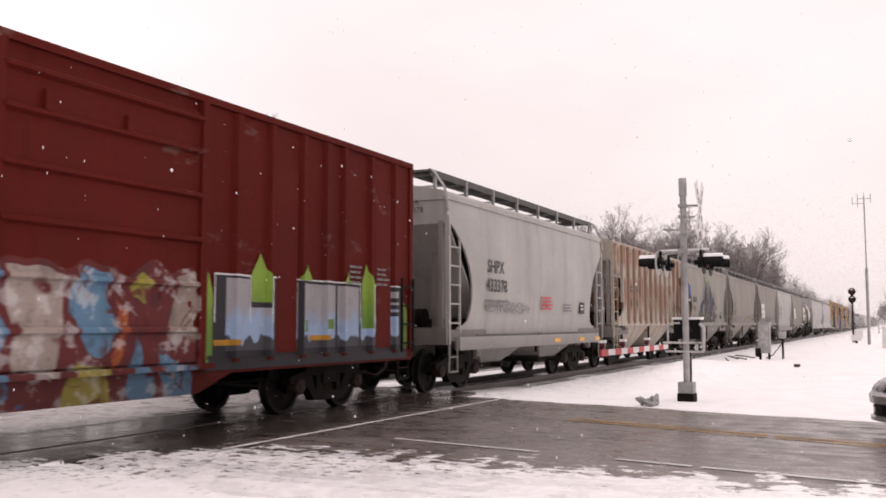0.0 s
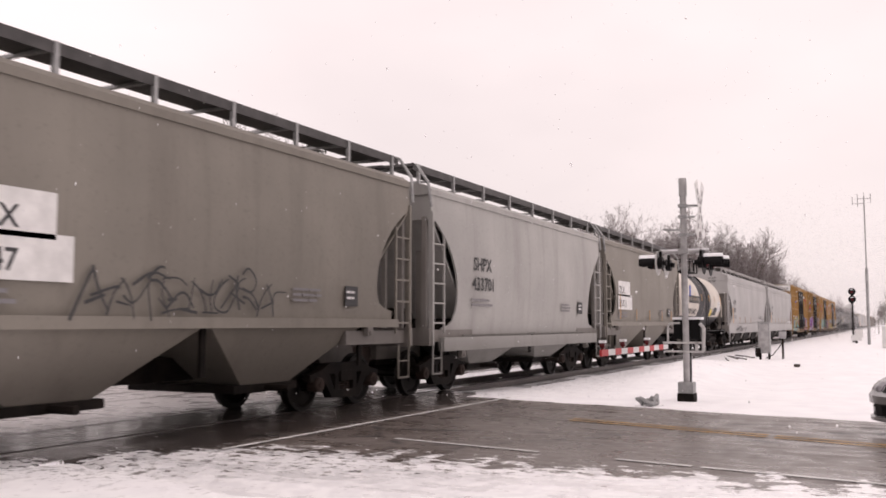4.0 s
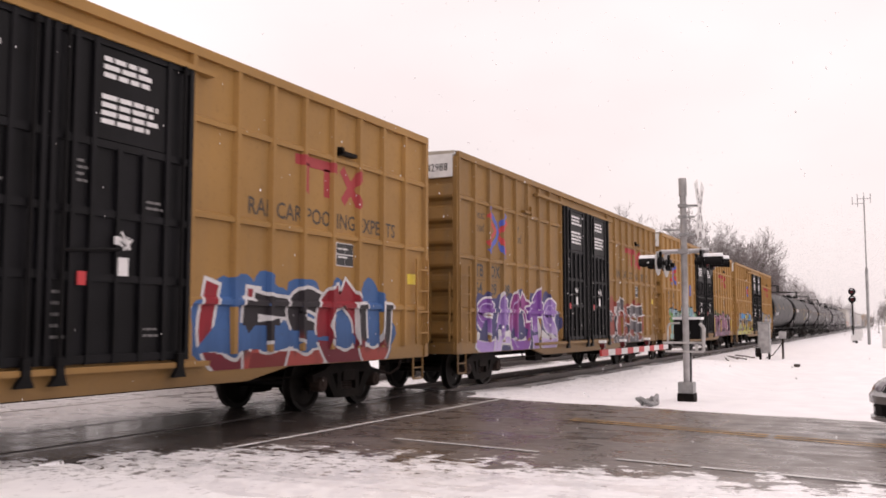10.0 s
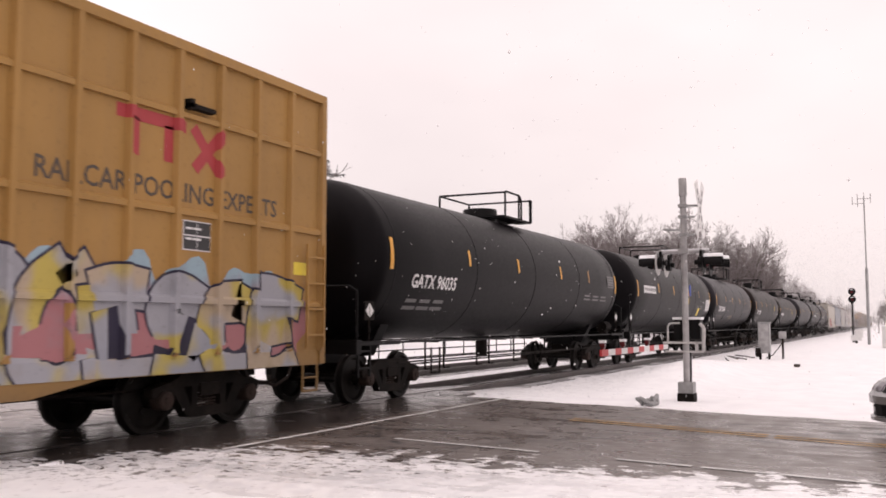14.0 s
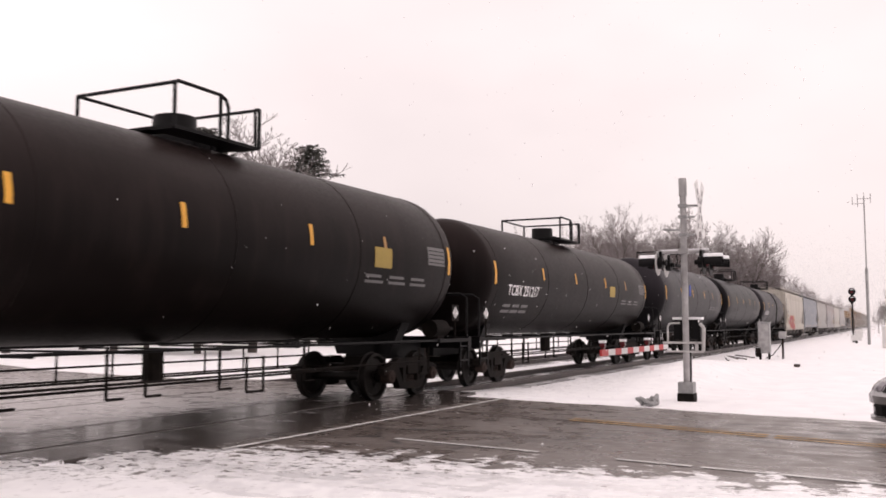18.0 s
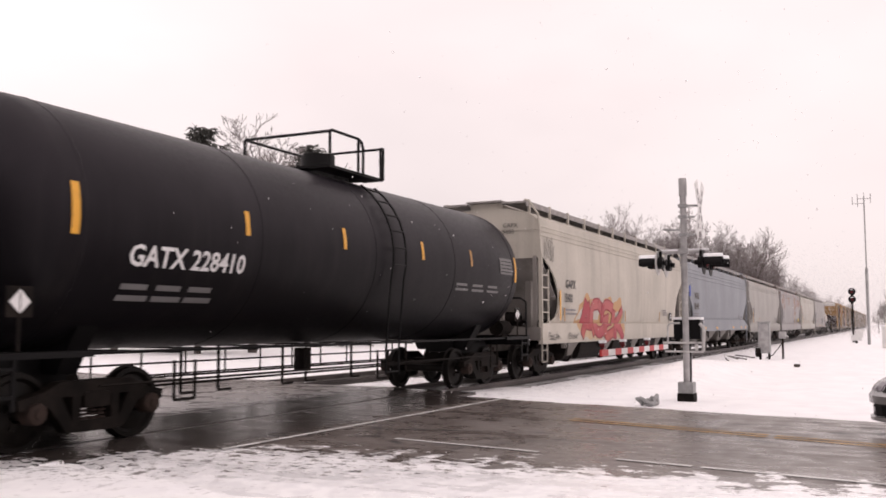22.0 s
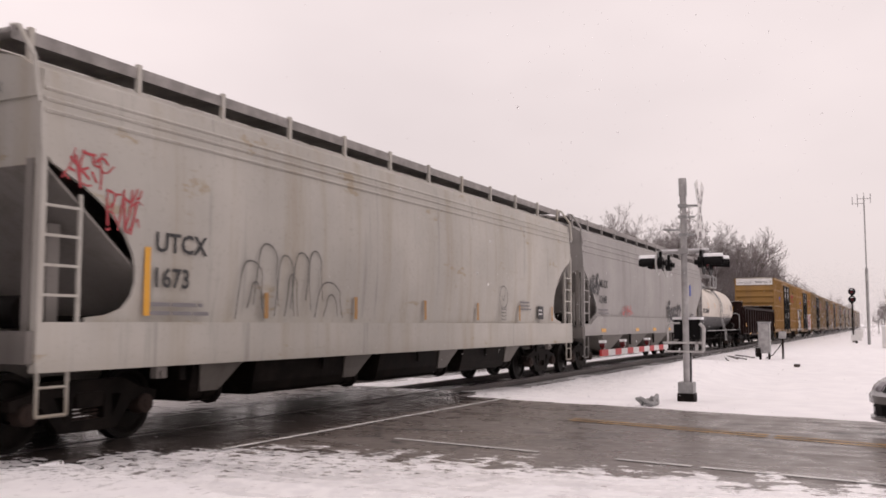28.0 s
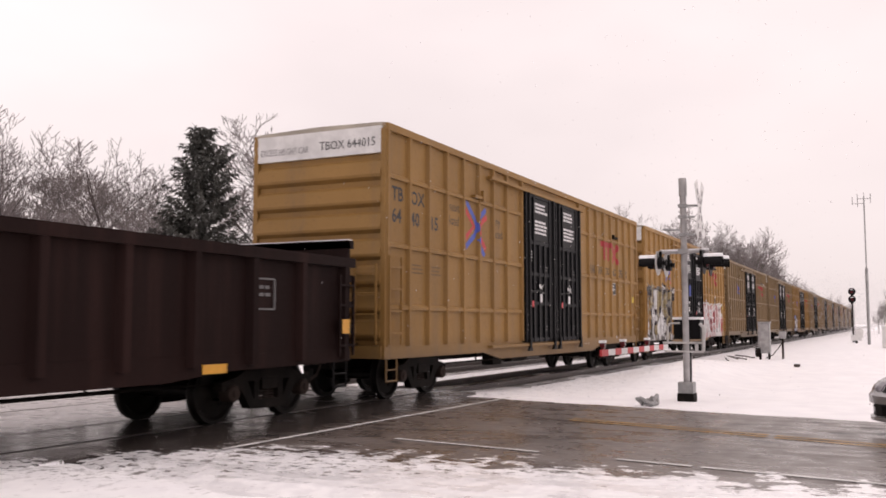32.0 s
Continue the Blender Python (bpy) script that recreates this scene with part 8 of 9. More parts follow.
for geo, mat, nm in ((haze, spray("ice_blue_spray", C(0.19, 0.23, 0.26), C(0.24, 0.24, 0.23)), "spray_cloud"), (spikes, spray("midnight_spray", C(0.014, 0.013, 0.024), C(0.028, 0.027, 0.042)), "spray_letters"),
                     (gaps, spray("steel_blue_spray", C(0.20, 0.195, 0.20), C(0.11, 0.11, 0.14)), "spray_highlight"), (dots, spray("leaf_green_spray", C(0.15, 0.22, 0.11), C(0.18, 0.22, 0.14)), "spray_dots")):
    coat(nm, geo, mat, BODY[hd], "spiked dark emblem in spray paint", -1.60, bowed, [(2, 1.6 + 0.25 * k) for k in range(9)], 1.5)
tan_h = car_paint("tan_grey_hopper_paint", C(0.222, 0.202, 0.175), streak=0.25, low=1.5)
h2 = hop(54.33, 65.92, tan_h, "tan-grey covered hopper with a blue tag", marks=("TILX", "329207"), marks_at=(1.45, 2.51, 2.06), amber=(1.15, 3.4, 5.6, 7.3, 9.0, 10.1))
scrawl(BODY[h2], 2.6, 3.8, 1.62, 2.1, -1.62, simple("violet_spray", (0.16, 0.16, 0.30), 0.6), 8, 5, 0.035)
h3 = hop(67.24, 78.58, tan_h, "tan-grey covered hopper with an outlined tag", marks=("WFRX", "409247"), marks_at=(1.6, 2.5, 2.04), plates=True)
scrawl(BODY[h3], 3.3, 7.0, 1.6, 2.2, -1.62, INK, 12, 8, 0.05)
hop(79.5, 91.33, white_h, "white covered hopper, fairly clean", marks=("SHPX", "433701"), msize=0.42, marks_at=(2.0, 2.67, 2.23), zb=1.2, sill=(0.92, 1.2), cut0=1.4)
hop(92.0, 103.42, tan_h, "tan-grey covered hopper with patched lettering", marks=("TILX", "331011"), marks_at=(1.55, 2.54, 2.08), plates=True, amber=(1.7, 3.9, 5.9, 8.0, 9.7))

CREAM = car_paint("cream_tank_paint", C(0.64, 0.585, 0.52), streak=0.12, low=1.5, rough=0.45, foot=(1.865, (0.009, 0.008, 0.011), 0.0))
CREAMGREY = car_paint("cream_and_grey_tank_paint", C(0.64, 0.585, 0.52), streak=0.12, low=1.2, rough=0.45, foot=(1.88, (0.034, 0.032, 0.034), 0.55))
NAVY = car_paint("blue_black_tank_paint", C(0.009, 0.008, 0.013), streak=0.15, low=1.2, rough=0.42, spec=0.14, dirt=(0.012, 0.011, 0.011))
tank_car(105.38, 115.06, CREAM, "cream tank car with a blue-black band and black underside", r=1.48, zc=2.62, marks="PROX 64072", ink=INK, white=True,
              bands=((3.42, 6.6, NAVY, "blue-black band round the tank"),), group="cream tank cars", brand=(0.86, 2.46, 2.5, 0.38, INK), mz=1.96, msize=0.36, mx=1.03, dome="small", hoop=0.0, bogie=0.65)
pale = car_paint("pale_grey_hopper_paint", C(0.41, 0.40, 0.395), streak=0.10, low=1.3)
LONG = dict(long_car=True, zt=4.30, zb=1.45, sill=(0.95, 1.5), cut0=1.55, cut1=3.3, void=1.45, inset=1.22)


def long_hop(front, rear, paint, label, bays=4, **more):
    return covered_hopper(front, rear - front, paint, label, bays, WALKSKYLIT, **{**LONG, **more})


j = long_hop(117.06, 135.14, pale, "pale grey long covered hopper with faint graffiti", marks=("ACFX", "40932"), marks_at=(1.88, 2.64, 2.18), amber=(1.6, 4.2, 6.6, 9.0), msize=0.36)
scrawl(BODY[j], 2.55, 5.1, 1.05, 1.36, -1.625, INK, 4, 8, 0.06)
scrawl(BODY[j], 5.7, 6.6, 1.08, 1.32, -1.625, INK, 5, 4, 0.035)
scrawl(BODY[j], 12.9, 14.2, 1.8, 2.15, -1.62, INK, 6, 3, 0.04)
k = long_hop(136.32, 154.39, pale, "pale grey long covered hopper, clean", marks=("ACFX", "64792"), marks_at=(1.88, 2.64, 2.18), amber=(1.6, 4.2, 6.6, 9.0, 11.5, 14.0), msize=0.36)

ROOFY = surface("galvanized_roof", (0.40, 0.36, 0.30), 0.55, 0.2, 1.0, 0.25, 0.2, 20.0)
TEAL, AQUA, WHT, GRN = C(0.10, 0.38, 0.40), C(0.25, 0.55, 0.55), C(0.65, 0.65, 0.66), C(0.20, 0.40, 0.10)
PUR, LIL, NVY, MAG = C(0.16, 0.05, 0.26), C(0.42, 0.34, 0.55), C(0.05, 0.05, 0.14), C(0.35, 0.06, 0.22)
LEM, SKY, GRY, BLK = C(0.62, 0.55, 0.06), C(0.10, 0.30, 0.58), C(0.30, 0.29, 0.29), C(0.02, 0.02, 0.03)
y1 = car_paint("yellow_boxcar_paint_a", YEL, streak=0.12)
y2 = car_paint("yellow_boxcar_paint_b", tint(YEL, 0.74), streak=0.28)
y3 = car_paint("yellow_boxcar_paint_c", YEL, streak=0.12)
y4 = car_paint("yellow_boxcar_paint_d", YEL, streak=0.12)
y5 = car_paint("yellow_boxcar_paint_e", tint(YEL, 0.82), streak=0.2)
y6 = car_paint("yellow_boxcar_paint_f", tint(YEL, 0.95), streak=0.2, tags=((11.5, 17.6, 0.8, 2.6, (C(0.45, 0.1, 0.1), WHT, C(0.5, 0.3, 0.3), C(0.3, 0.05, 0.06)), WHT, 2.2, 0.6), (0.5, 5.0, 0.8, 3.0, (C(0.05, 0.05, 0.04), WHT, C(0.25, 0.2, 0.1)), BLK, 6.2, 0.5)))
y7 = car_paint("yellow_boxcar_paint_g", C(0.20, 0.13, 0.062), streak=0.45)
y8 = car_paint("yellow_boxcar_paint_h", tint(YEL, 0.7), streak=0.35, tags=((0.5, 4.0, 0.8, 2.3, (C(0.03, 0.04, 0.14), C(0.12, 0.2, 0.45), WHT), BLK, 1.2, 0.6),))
LBL = "yellow high-cube boxcar with black plug doors"
b1 = excess_boxcar(155.81, 18.5, y1, ("TBOX", "644559"), LBL + " and bright graffiti", ROOFY)
b2 = excess_boxcar(175.76, 18.5, y2, ("TBOX", "642988"), LBL + " and purple graffiti", ROOFY, low_logo=True, logo_x=1.7)
b3 = excess_boxcar(195.45, 18.5, y3, ("TBOX", "671130"), LBL + " and turquoise graffiti", ROOFY, low_logo=True, logo_x=1.7)
b4 = excess_boxcar(215.37, 18.5, y4, ("TBOX", "676412"), LBL + " and lemon-grey graffiti", ROOFY, logo_x=4.3)

TAR, CHALK = spray("black_spray", C(0.02, 0.018, 0.024)), spray("white_spray", C(0.62, 0.61, 0.62))
def paint_piece(car, x0, x1, z0, z1, fills, line, seed, letters, halo=None, **more):
    proud, folds = SIDE[car]
    graffiti(BODY[car], -1.47, proud, folds, x0, x1, z0, z1, fills, line, seed, letters, halo, **more)


AQ, LM, LC = C(0.15, 0.36, 0.36), C(0.42, 0.37, 0.12), C(0.28, 0.24, 0.34)
paint_piece(b1, 1.25, 6.75, 0.80, 2.05, [spray("aqua_spray", LM, AQ, 1.3, 1.8, patches=(AQ, LC)), spray("lemon_spray", LM, C(0.13, 0.34, 0.36), 1.2, 1.7, patches=(AQ, C(0.30, 0.16, 0.14)), shift=3.0), spray("lilac_spray", LC, AQ, 1.1, 1.5, patches=(LM, AQ), shift=5.0)],
            spray("maroon_spray", C(0.10, 0.018, 0.035)), 11, 5, CHALK, w=0.52, edge=0.035, word=(6, 0, 7, 1, 2), spikes=False, lean=0.05)
paint_piece(b1, 11.9, 16.9, 0.76, 2.0, [spray("crimson_spray", C(0.26, 0.015, 0.025), C(0.12, 0.01, 0.02)), spray("red_black_spray", C(0.02, 0.016, 0.02), C(0.30, 0.05, 0.04), 1.0, 1.3), spray("salmon_spray", C(0.27, 0.055, 0.04), C(0.16, 0.02, 0.02))], CHALK, 5, 5, spray("cobalt_spray", C(0.045, 0.12, 0.30)), w=0.34, edge=0.055, word=(9, 2, 1, 4, 9), spikes=False)
paint_piece(b2, 1.1, 6.4, 0.80, 2.1, [spray("purple_spray", PUR, C(0.30, 0.2, 0.45)), spray("violet_fill_spray", C(0.24, 0.14, 0.38), LIL), spray("magenta_spray", C(0.24, 0.05, 0.20), PUR)], CHALK, 8, 5, spray("navy_spray", NVY), w=0.38, edge=0.05, word=(1, 5, 4, 6, 1), spikes=False, shine=spray("lilac_line_spray", LIL))
paint_piece(b2, 11.8, 16.2, 0.72, 2.1, [spray("slate_spray", C(0.085, 0.078, 0.085), C(0.06, 0.056, 0.065)), spray("grey_fill_spray", C(0.12, 0.11, 0.118), C(0.07, 0.07, 0.08))], CHALK, 21, 5, spray("brick_spray", C(0.24, 0.05, 0.035)), w=0.34, edge=0.045, word=(3, 4, 7, 1, 2), spikes=False)
PB, PG, GRN2 = C(0.22, 0.36, 0.42), C(0.26, 0.26, 0.30), C(0.15, 0.30, 0.09)
paint_piece(b3, 1.3, 6.9, 0.72, 2.05, [spray("turquoise_spray", PB, C(0.24, 0.42, 0.40), patches=(PG, GRN2)), spray("mauve_spray", PG, PB, patches=(GRN2, PB), shift=4.0), spray("leaf_spray", C(0.24, 0.42, 0.38), PB, patches=(PG, GRN2), shift=8.0)],
            TAR, 33, 8, spray("orange_spray", C(0.42, 0.21, 0.06), C(0.32, 0.16, 0.05)), w=0.36, edge=0.055, word=(6, 2, 3, 4, 9, 1, 2, 5), spikes=False)
paint_piece(b3, 12.4, 17.2, 0.72, 1.95, [spray("pink_spray", C(0.30, 0.13, 0.23), C(0.22, 0.08, 0.17)), spray("plum_spray", C(0.20, 0.07, 0.15), C(0.30, 0.14, 0.24)), spray("dusty_pink_spray", C(0.36, 0.20, 0.28), C(0.2, 0.08, 0.16))], spray("dark_plum_spray", C(0.045, 0.03, 0.04)), 14, 10, spray("olive_spray", C(0.10, 0.13, 0.07), C(0.05, 0.05, 0.04)), w=0.22, edge=0.05, shine=CHALK)
YL, OC, AS = C(0.46, 0.42, 0.06), C(0.34, 0.21, 0.06), C(0.21, 0.20, 0.20)
paint_piece(b4, 0.5, 6.9, 0.80, 1.95, [spray("sulphur_spray", OC, YL, 1.25, 1.5, patches=(AS,)), spray("ash_spray", AS, YL, 1.2, 1.5, patches=(YL,), shift=4.0), spray("yellow_grey_spray", OC, C(0.40, 0.37, 0.10), 1.2, 1.5, patches=(AS,), shift=9.0)],
            TAR, 45, 8, spray("sky_spray", SKY, C(0.10, 0.20, 0.34)), w=0.38, edge=0.045, word=(1, 2, 9, 3, 2, 0, 9, 8), spikes=False, shine=CHALK)
SV, TN = C(0.30, 0.30, 0.33), C(0.38, 0.30, 0.22)
paint_piece(b4, 11.75, 17.7, 0.74, 2.1, [spray("silver_spray", SV, C(0.25, 0.26, 0.30), patches=(C(0.40, 0.32, 0.08),)), spray("sand_spray", TN, SV, patches=(C(0.42, 0.33, 0.08), SV), shift=5.0), spray("pale_lemon_spray", C(0.40, 0.31, 0.07), TN, 1.2, 1.6, patches=(SV,), shift=9.0)],
            spray("ink_spray", C(0.022, 0.018, 0.04)), 52, 6, spray("pale_sky_spray", C(0.26, 0.36, 0.42), C(0.34, 0.14, 0.15), 1.6, 2.2), w=0.52, edge=0.035, word=(0, 4, 2, 1, 4, 2), spikes=False)

reflectors(BODY[b3], (12.05, 14.0, 16.0, 17.5), 1.10, -1.56, 0.66, 0.12, YELLOW)

# the blocky silver and pale blue piece beside the red boxcar's door
RX = [10.7, 11.5, 12.33, 13.0, 13.55, 14.45, 15.3]
proud_r, folds_r = ribbed_side(RX, 0.09, 0.05, 0.08, 1.0)
RBODY = BODY[rb]
g, dark, lime, wht = Geo(), Geo(), Geo(), Geo()


def pane(geo, xa, xb, za, zb, lift, tip=0.0):
    geo.add([(xa, lift, za), (xb, lift, za), (xb, lift, zb), ((xa + xb) / 2, lift, zb + tip), (xa, lift, zb)], [(0, 1, 2, 3, 4)])


pane(dark, 10.24, 15.62, 1.02, 2.17, 0.012)
pane(dark, 10.05, 15.75, 0.80, 1.06, 0.014)
for xa, xb, zt in ((10.5, 11.02, 2.13), (11.02, 11.50, 1.72), (11.56, 12.22, 2.13), (12.30, 12.62, 2.12), (12.62, 13.3, 2.12), (13.36, 14.05, 2.12), (14.12, 14.5, 1.6), (14.55, 15.0, 2.1), (15.05, 15.5, 2.08)):
    pane(g, xa, xb, 1.10, zt, 0.016)
for xa, xb, za, zb, tip in ((11.06, 11.46, 1.80, 2.22, 0.30), (14.14, 14.46, 1.40, 2.2, 0.35), (12.32, 12.50, 1.36, 1.54, 0.0), (12.96, 13.26, 1.40, 1.56, 0.0), (12.25, 12.6, 2.17, 2.22, 0.24), (13.5, 13.75, 2.17, 2.22, 0.16), (10.0, 10.22, 1.05, 1.9, 0.3), (9.98, 10.12, 0.9, 1.5, 0.2), (15.6, 15.8, 1.02, 1.7, 0.2)):
    pane(lime, xa, xb, za, zb, 0.019, tip)
for xa, xb, za, zb in ((10.24, 10.75, 1.18, 1.26), (12.55, 13.05, 1.22, 1.30)):
    pane(wht, xa, xb, za, zb, 0.021)
EDGES = Geo()
for xa, xb in ((10.24, 11.05), (11.48, 14.12), (14.46, 15.6)):
    pane(EDGES, xa, xb, 2.165, 2.19, 0.018)
for x in (10.26, 11.04, 11.48, 14.10, 14.47):
    pane(EDGES, x - 0.01, x + 0.01, 1.5, 2.17, 0.018)
for k in range(3):
    pane(dark, 15.08, 15.42, 1.62 + 0.13 * k, 1.70 + 0.13 * k, 0.022)
for geo, mat, nm in ((dark, TAR, "spray_outline"), (g, spray("chrome_blue_spray", C(0.30, 0.285, 0.30), C(0.26, 0.36, 0.52), 1.5, 1.75, C(0.045, 0.045, 0.055)), "spray_letters"), (lime, spray("lime_spray", C(0.20, 0.32, 0.04), C(0.10, 0.20, 0.03), 1.5, 2.1), "spray_cloud"), (wht, spray("amber_spray", C(0.45, 0.22, 0.02)), "spray_letters"), (EDGES, CHALK, "spray_highlight")):
    coat(nm, geo, mat, RBODY, "blocky sprayed letters", -1.465, proud_r, folds_r)

tank_black = car_paint("black_tank_paint", C(0.0056, 0.0050, 0.0058), dust_sheen=(2.9, 4.4, (0.017, 0.0152, 0.0165)), streak=0.10, low=1.3, rough=0.36, spec=0.055, dirt=(0.010, 0.008, 0.008))
tank_dusty = car_paint("dusty_black_tank_paint", C(0.0085, 0.0074, 0.0088), dust_sheen=(1.9, 3.6, (0.038, 0.0335, 0.039)), streak=0.2, low=1.3, rough=0.36, spec=0.06, dirt=(0.012, 0.0105, 0.0095))
tank_brown = car_paint("brown_black_tank_paint", C(0.0062, 0.0044, 0.0042), dust_sheen=(2.3, 3.9, (0.030, 0.021, 0.020)), streak=0.25, low=1.3, rough=0.38, spec=0.055, dirt=(0.012, 0.008, 0.0075))
tank_car(235.96, 251.49, tank_black, "black tank car with white lettering", marks="GATX 96035", dome="low")
tank_car(254.41, 269.43, tank_black, "black tank car with a blocked maker's mark", marks=None, brand=(1.0, 2.65, 2.0, 0.30, BLOCK), yellow=((9.0, 92),))
tank_car(271.65, 285.34, tank_dusty, "grey-topped black tank car with chalk scrawls", marks="TCBX 253040", r=1.51, chalk=5)
tank_car(287.88, 301.93, tank_brown, "black tank car with a tall dome", marks="TILX 270291", hoop=0.25, r=1.52, dome="high", yellow=((10.9, 84),))
tank_car(304.49, 319.47, tank_brown, "brown-black tank car with yellow placard", marks="TCBX 251217", hoop=-0.25, r=1.43, zc=2.64, dome="high", yellow=((10.0, 86),))
tank_car(322.38, 336.32, tank_dusty, "dusty black tank car", marks=None, hoop=-0.67, dome="high")
tank_car(338.83, 352.95, tank_black, "black tank car with worn lettering", marks="TILX 279492", hoop=-0.8, ink=WORNINK, dome="high")
tank_car(355.15, 368.84, tank_dusty, "dusty black tank car with white lettering", marks="GATX 228410", r=1.58, dome="high")

cream_h = car_paint("cream_hopper_paint", C(0.475, 0.44, 0.385), streak=0.2, low=1.3)
a = long_hop(370.59, 388.83, cream_h, "cream long covered hopper with red and orange graffiti", marks=("GAPX", "5600"), marks_at=(1.95, 2.50, 2.10), amber=(1.5, 1.85, 8.4, 13.6), msize=0.35)
graffiti(BODY[a], -1.60, lambda x, z: 0.022 if z < 1.5 else bowed(x, z), [(2, 1.5), (2, 1.497)], 3.35, 8.0, 1.02, 2.15, [spray("red_fill_spray", C(0.36, 0.045, 0.06), C(0.42, 0.10, 0.08)), spray("rose_spray", C(0.42, 0.10, 0.10), C(0.34, 0.04, 0.06))],
         spray("scarlet_spray", C(0.24, 0.02, 0.035)), 17, 4, spray("apricot_spray", C(0.46, 0.27, 0.13), C(0.48, 0.36, 0.24)), w=0.30, edge=0.045, word=(5, 4, 2, 8), spikes=False)
scrawl(BODY[a], 0.2, 0.95, 3.2, 3.8, -1.60, INK, 7, 4, 0.035)
scrawl(BODY[a], 0.4, 1.3, 1.05, 1.25, -1.625, INK, 9, 4, 0.03)
scrawl(BODY[a], 2.1, 2.9, 1.05, 1.25, -1.625, INK, 10, 3, 0.03)
blue_h = car_paint("blue_grey_hopper_paint", C(0.245, 0.26, 0.285), streak=0.10, low=1.3)
ANG = dict(long_car=True, zt=4.30, angular=True, zb=1.45, sill=(1.10, 1.50), cut0=1.5, cut1=3.1, void=1.45, inset=1.22)
covered_hopper(389.97, 19.17, blue_h, "blue-grey long covered hopper", 4, WALKSKYLIT, marks=("WFRX", "884481"), marks_at=(1.62, 2.68, 2.19), ink=FADEDINK, msize=0.42, sill_amber=(2.0, 4.2, 7.6, 13.2, 16.4, 18.2), **ANG)
dusk_h = car_paint("dusty_grey_hopper_paint", C(0.36, 0.345, 0.325), streak=0.18, low=1.6, rust_top=4.85, scuff=(0.30, 0.26, 0.18))
covered_hopper(410.46, 18.12, dusk_h, "dusty grey long covered hopper, rust along the roof edge", 4, WALKSKYLIT, marks=("UTCX", "53047"), marks_at=(1.5, 2.32, 2.0), amber=(1.75, 4.9), msize=0.35, **{**LONG, "cut1": 3.1})
rust2_h = car_paint("rust_patched_hopper_paint", C(0.32, 0.305, 0.305), streak=0.15, low=1.3, rust_top=4.6, blots=((11.3, 13.5, 2.4, 4.0), (14.3, 18.0, 3.25, 3.9), (11.6, 13.2, 1.45, 1.75), (0.6, 3.4, 2.9, 4.0), (5.2, 8.0, 3.3, 3.9)))
d = covered_hopper(430.12, 18.26, rust2_h, "pale grey long covered hopper with rust patches", 4, WALKSKYLIT, marks=("UTCX", "51092"), marks_at=(1.5, 2.32, 2.0), amber=(11.6, 14.2, 16.6), **{**LONG, "angular": False})
part("yellow_placard", Geo().box(15.08, 15.8, -1.625, -1.621, 1.75, 2.05), YELLOW, BODY[d])
scrawl(BODY[d], 10.4, 11.7, 1.6, 2.1, -1.62, INK, 14, 4, 0.04)
cream2_h = car_paint("stained_cream_hopper_paint", C(0.455, 0.435, 0.40), scuff=(0.30, 0.22, 0.11), streak=0.3, low=1.3, dirt=(0.12, 0.085, 0.04))
e = long_hop(449.66, 467.97, cream2_h, "stained cream long covered hopper with line tags", marks=("UTCX", "1673"), marks_at=(1.72, 2.39, 1.94), amber=(1.6, 4.0, 6.5, 9.1, 11.65, 14.2, 16.6), msize=0.35)
REDLINE = simple("red_spray", (0.40, 0.05, 0.06), 0.6)
scrawl(BODY[e], 0.28, 0.95, 3.08, 3.50, -1.60, REDLINE, 21, 3, 0.04)
scrawl(BODY[e], 0.92, 1.40, 2.60, 3.05, -1.61, REDLINE, 22, 3, 0.04)
# a bubble outline in thin black line: arches that stand on the sill
FINE = simple("thin_black_spray", (0.10, 0.095, 0.09), 0.6)


def outline(parent, lines, w, lift, material, label):
    g = Geo()
    for n, q in enumerate(lines):
        stroke(g, rounded(q, 3), w, -lift - 0.0004 * n, 0.0, 1.0, 0.7)
    tagged(part("spray_tag", g, material, parent, label), label, kind="stuff")


arches = []
for x, wide, top, foot in ((3.35, 0.55, 2.35, 1.55), (3.75, 0.50, 2.62, 1.75), (4.25, 0.40, 2.48, 1.60), (4.65, 0.45, 2.55, 1.70), (5.05, 0.38, 2.60, 1.85), (5.30, 0.70, 2.12, 1.58), (3.6, 0.25, 2.05, 1.7), (4.5, 0.25, 2.2, 1.6), (5.55, 0.32, 1.92, 1.6)):
    arches.append([(x - 0.08, foot), (x, (foot + top) / 2), (x + wide * 0.15, top), (x + wide * 0.6, top + 0.06), (x + wide, top - 0.12), (x + wide * 0.9, (foot + top) / 2 + 0.1), (x + wide * 1.05, foot)])
outline(BODY[e], arches, 0.026, 1.622, FINE, "thin bubble-letter outline")
# a light bulb drawn in grey line
PENCIL = simple("grey_marker", (0.17, 0.165, 0.155), 0.6)
ring_ = [(13.13 + 0.25 * math.sin(math.pi * k / 8), 2.12 - 0.26 * math.cos(math.pi * k / 8)) for k in range(17)]
outline(BODY[e], [ring_, [(12.98, 1.90), (13.0, 1.72), (13.02, 1.56)], [(13.28, 1.90), (13.26, 1.72), (13.24, 1.56)]] + [[(12.99, z), (13.13, z - 0.02), (13.27, z)] for z in (1.84, 1.76, 1.68, 1.60)] + [[(13.03, 2.14), (13.10, 2.00), (13.16, 2.12), (13.24, 2.2)]], 0.030, 1.622, PENCIL, "grey line drawing of a light bulb")
outline(BODY[e], [[(x, 2.95), (x + 0.02, 3.4), (x + 0.2, 3.58), (x + 0.34, 3.4), (x + 0.3, 2.95), (x + 0.1, 2.86), (x, 2.95)] for x in (16.55, 16.85, 17.2, 17.5)], 0.03, 1.575, PENCIL, "grey bubble outline")
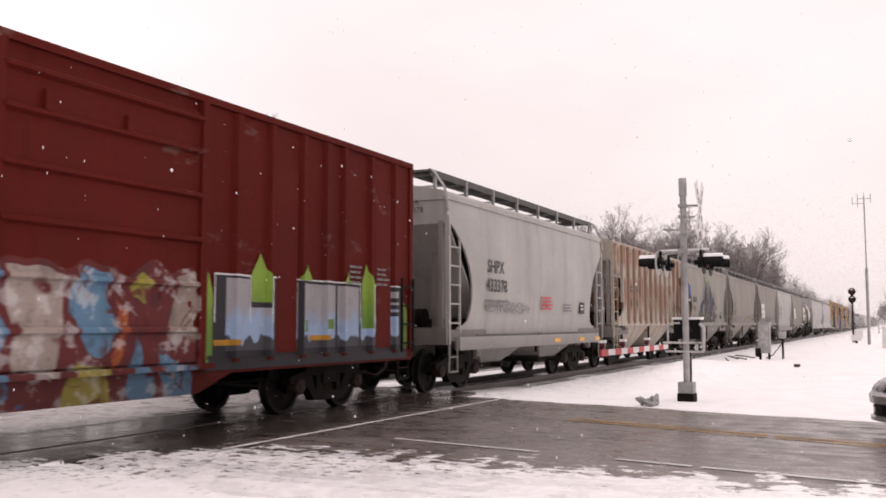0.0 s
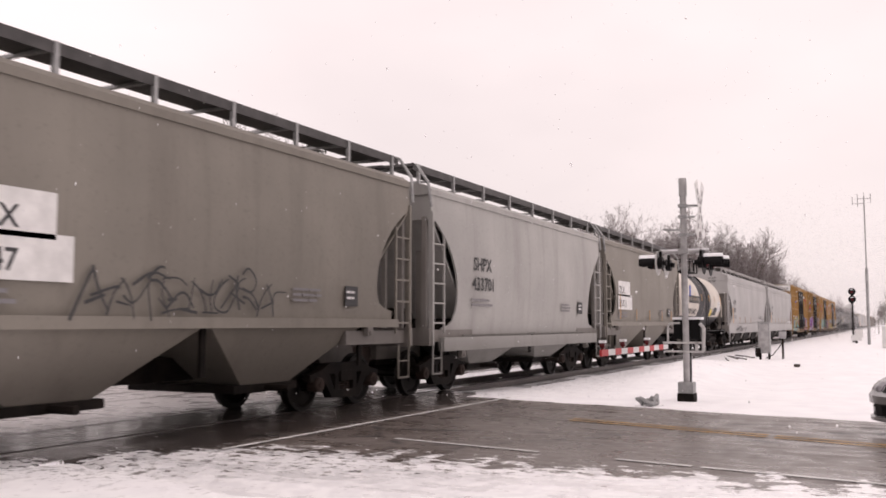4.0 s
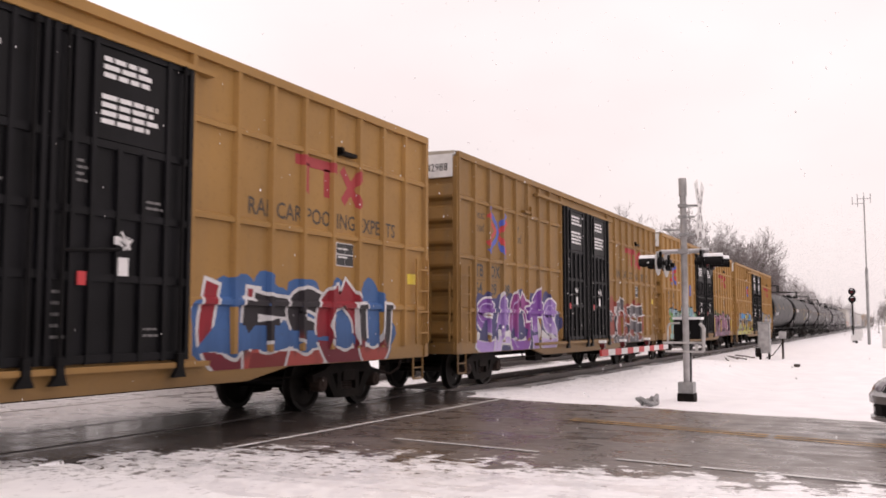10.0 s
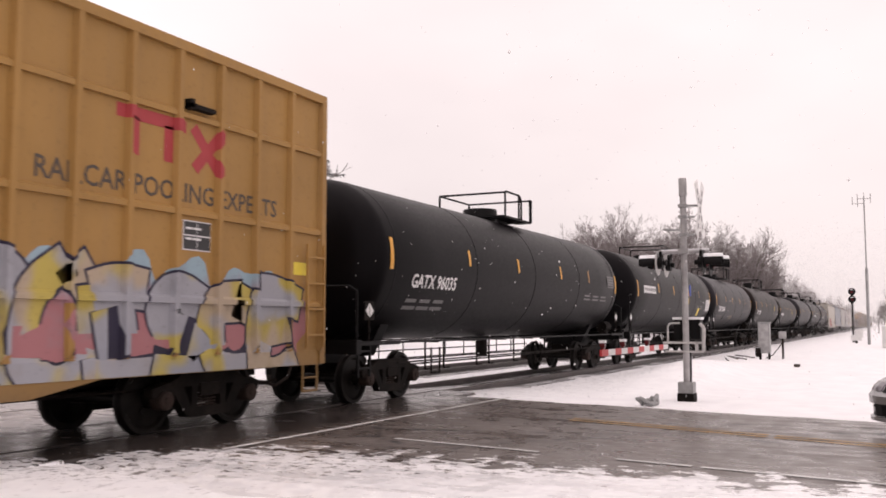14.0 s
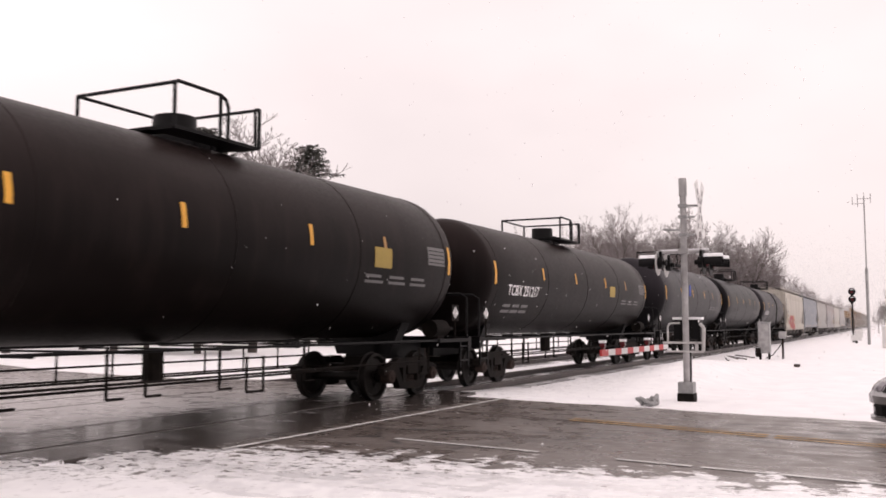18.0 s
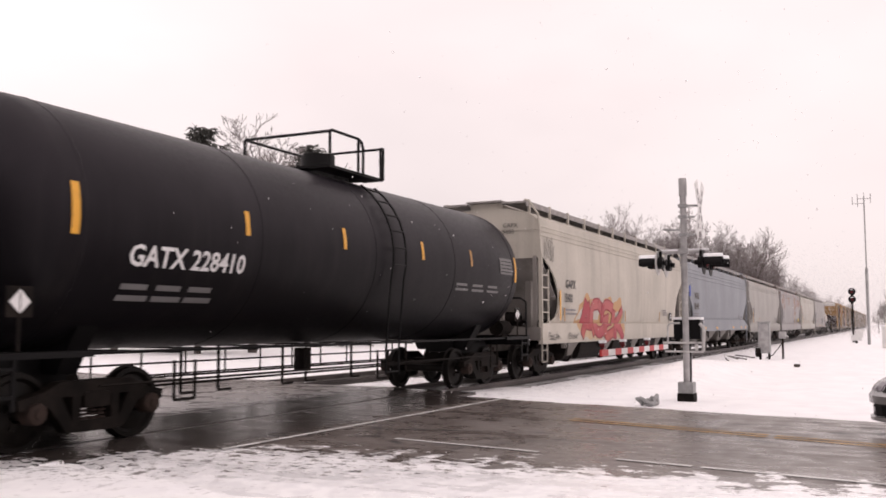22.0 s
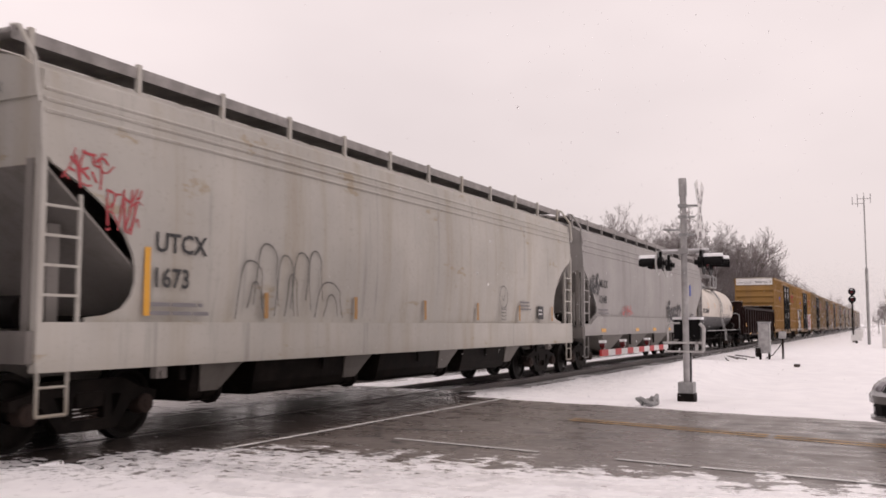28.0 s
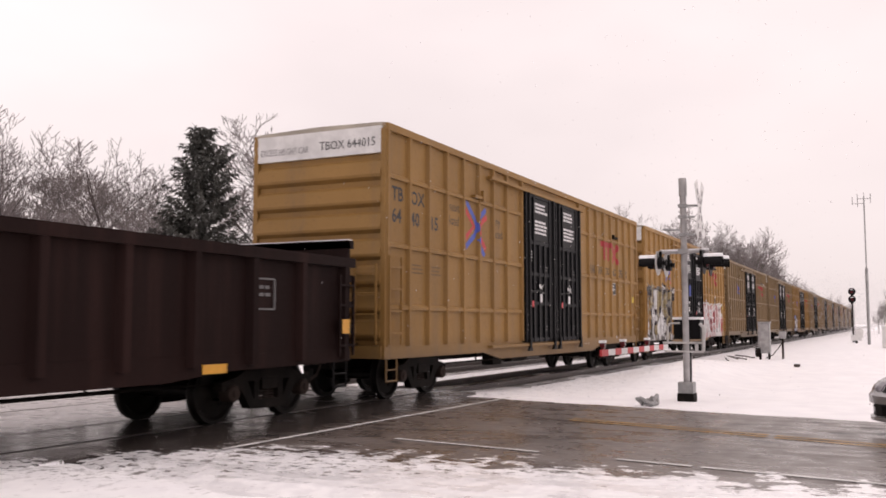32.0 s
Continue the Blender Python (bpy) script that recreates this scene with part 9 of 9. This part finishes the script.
pale_dusty = car_paint("dusty_pale_hopper_paint", C(0.335, 0.32, 0.31), streak=0.22, low=1.5)
f = covered_hopper(469.17, 19.21, pale_dusty, "pale grey long covered hopper with black tags", 4, WALKSKYLIT, marks=("MULX", "10148"), marks_at=(1.62, 2.65, 2.15), msize=0.35, sill_amber=(2.0, 6.3, 9.0, 11.6, 15.6, 18.0), **ANG)
scrawl(BODY[f], 0.65, 1.5, 2.4, 3.05, -1.62, INK, 31, 4, 0.11)
scrawl(BODY[f], 11.1, 13.7, 1.56, 2.3, -1.62, INK, 36, 4, 0.20)
scrawl(BODY[f], 4.2, 5.6, 1.75, 2.1, -1.62, RED, 35, 4, 0.04)
scrawl(BODY[f], 16.2, 16.8, 1.3, 1.65, -1.63, RED, 37, 2, 0.05)

tank_car(489.75, 500.68, CREAMGREY, "cream tank car with grimy grey underside", r=1.22, zc=2.32, mz=2.07, msize=0.32, marks="UTLX 300285", ink=INK, white=True, group="cream tank cars", walk_metal=GALV)
gond = car_paint("black_brown_gondola_paint", C(0.013, 0.0055, 0.0048), streak=0.35, rough=0.65, spec=0.10, dirt=(0.022, 0.010, 0.0085))
gondola(502.93, 16.46, gond, "dark brown-black open gondola car")
excess_boxcar(520.61, 18.6, y5, ("TBOX", "644015"), LBL + ", clean", ROOFY)
X = 540.45
for kk, (pm, lab) in enumerate(((y6, " and red graffiti"), (y7, ", dull and worn"), (y7, ", dull and worn"), (y8, " and blue graffiti"), (y7, ", dull and worn"), (y7, ", dull and worn"), (y7, ", dull and worn"), (y7, ", dull and worn"), (y8, " and blue graffiti"), (y7, ", dull and worn"), (y7, ", dull and worn"))):
    excess_boxcar(X, 18.5, pm, None, LBL + lab, ROOFY)
    X += 19.85


def motions():
    """The train rolls by at a steady speed; wheels turn while they pass the crossing."""
    for car, front in CARS:
        walk(car, [(t, pose(front - SPEED * t, TRACK_Y, 0)) for t in (0.0, 8.0, 16.0, 24.0, 32.0)])
    walk(SNOWFALL, [(t, pose(0.25 * t, 0.0, -1.15 * t)) for t in (0.0, 8.0, 16.0, 24.0, 32.0)])
    walk(FAR_SNOW, [(t, pose(0.1 * t, 0.0, -0.33 * t)) for t in (0.0, 8.0, 16.0, 24.0, 32.0)])
    for w, dx, car in WHEELSETS:
        front = next(x for c, x in CARS if c == car)
        at0 = front + w.parent.location.x + dx
        t0, t1 = max(0.0, (at0 - 32.0) / SPEED), min(32.0, (at0 - 4.0) / SPEED)
        if t1 <= t0:
            continue
        rows = [] if t0 == 0.0 else [(0.0, pose(dx, 0, WHEEL_R))]
        k0, k1 = math.ceil(t0 * FPS), math.floor(t1 * FPS)
        for n in range(k0, k1 + 1):
            rows.append((n / FPS, Matrix.Translation((dx, 0, WHEEL_R)) @ Matrix.Rotation(-SPEED * (n - k0) / FPS / WHEEL_R, 4, "Y")))
        if k1 < 32 * FPS:
            rows.append((32.0, rows[-1][1]))
        walk(w, rows)


motions()
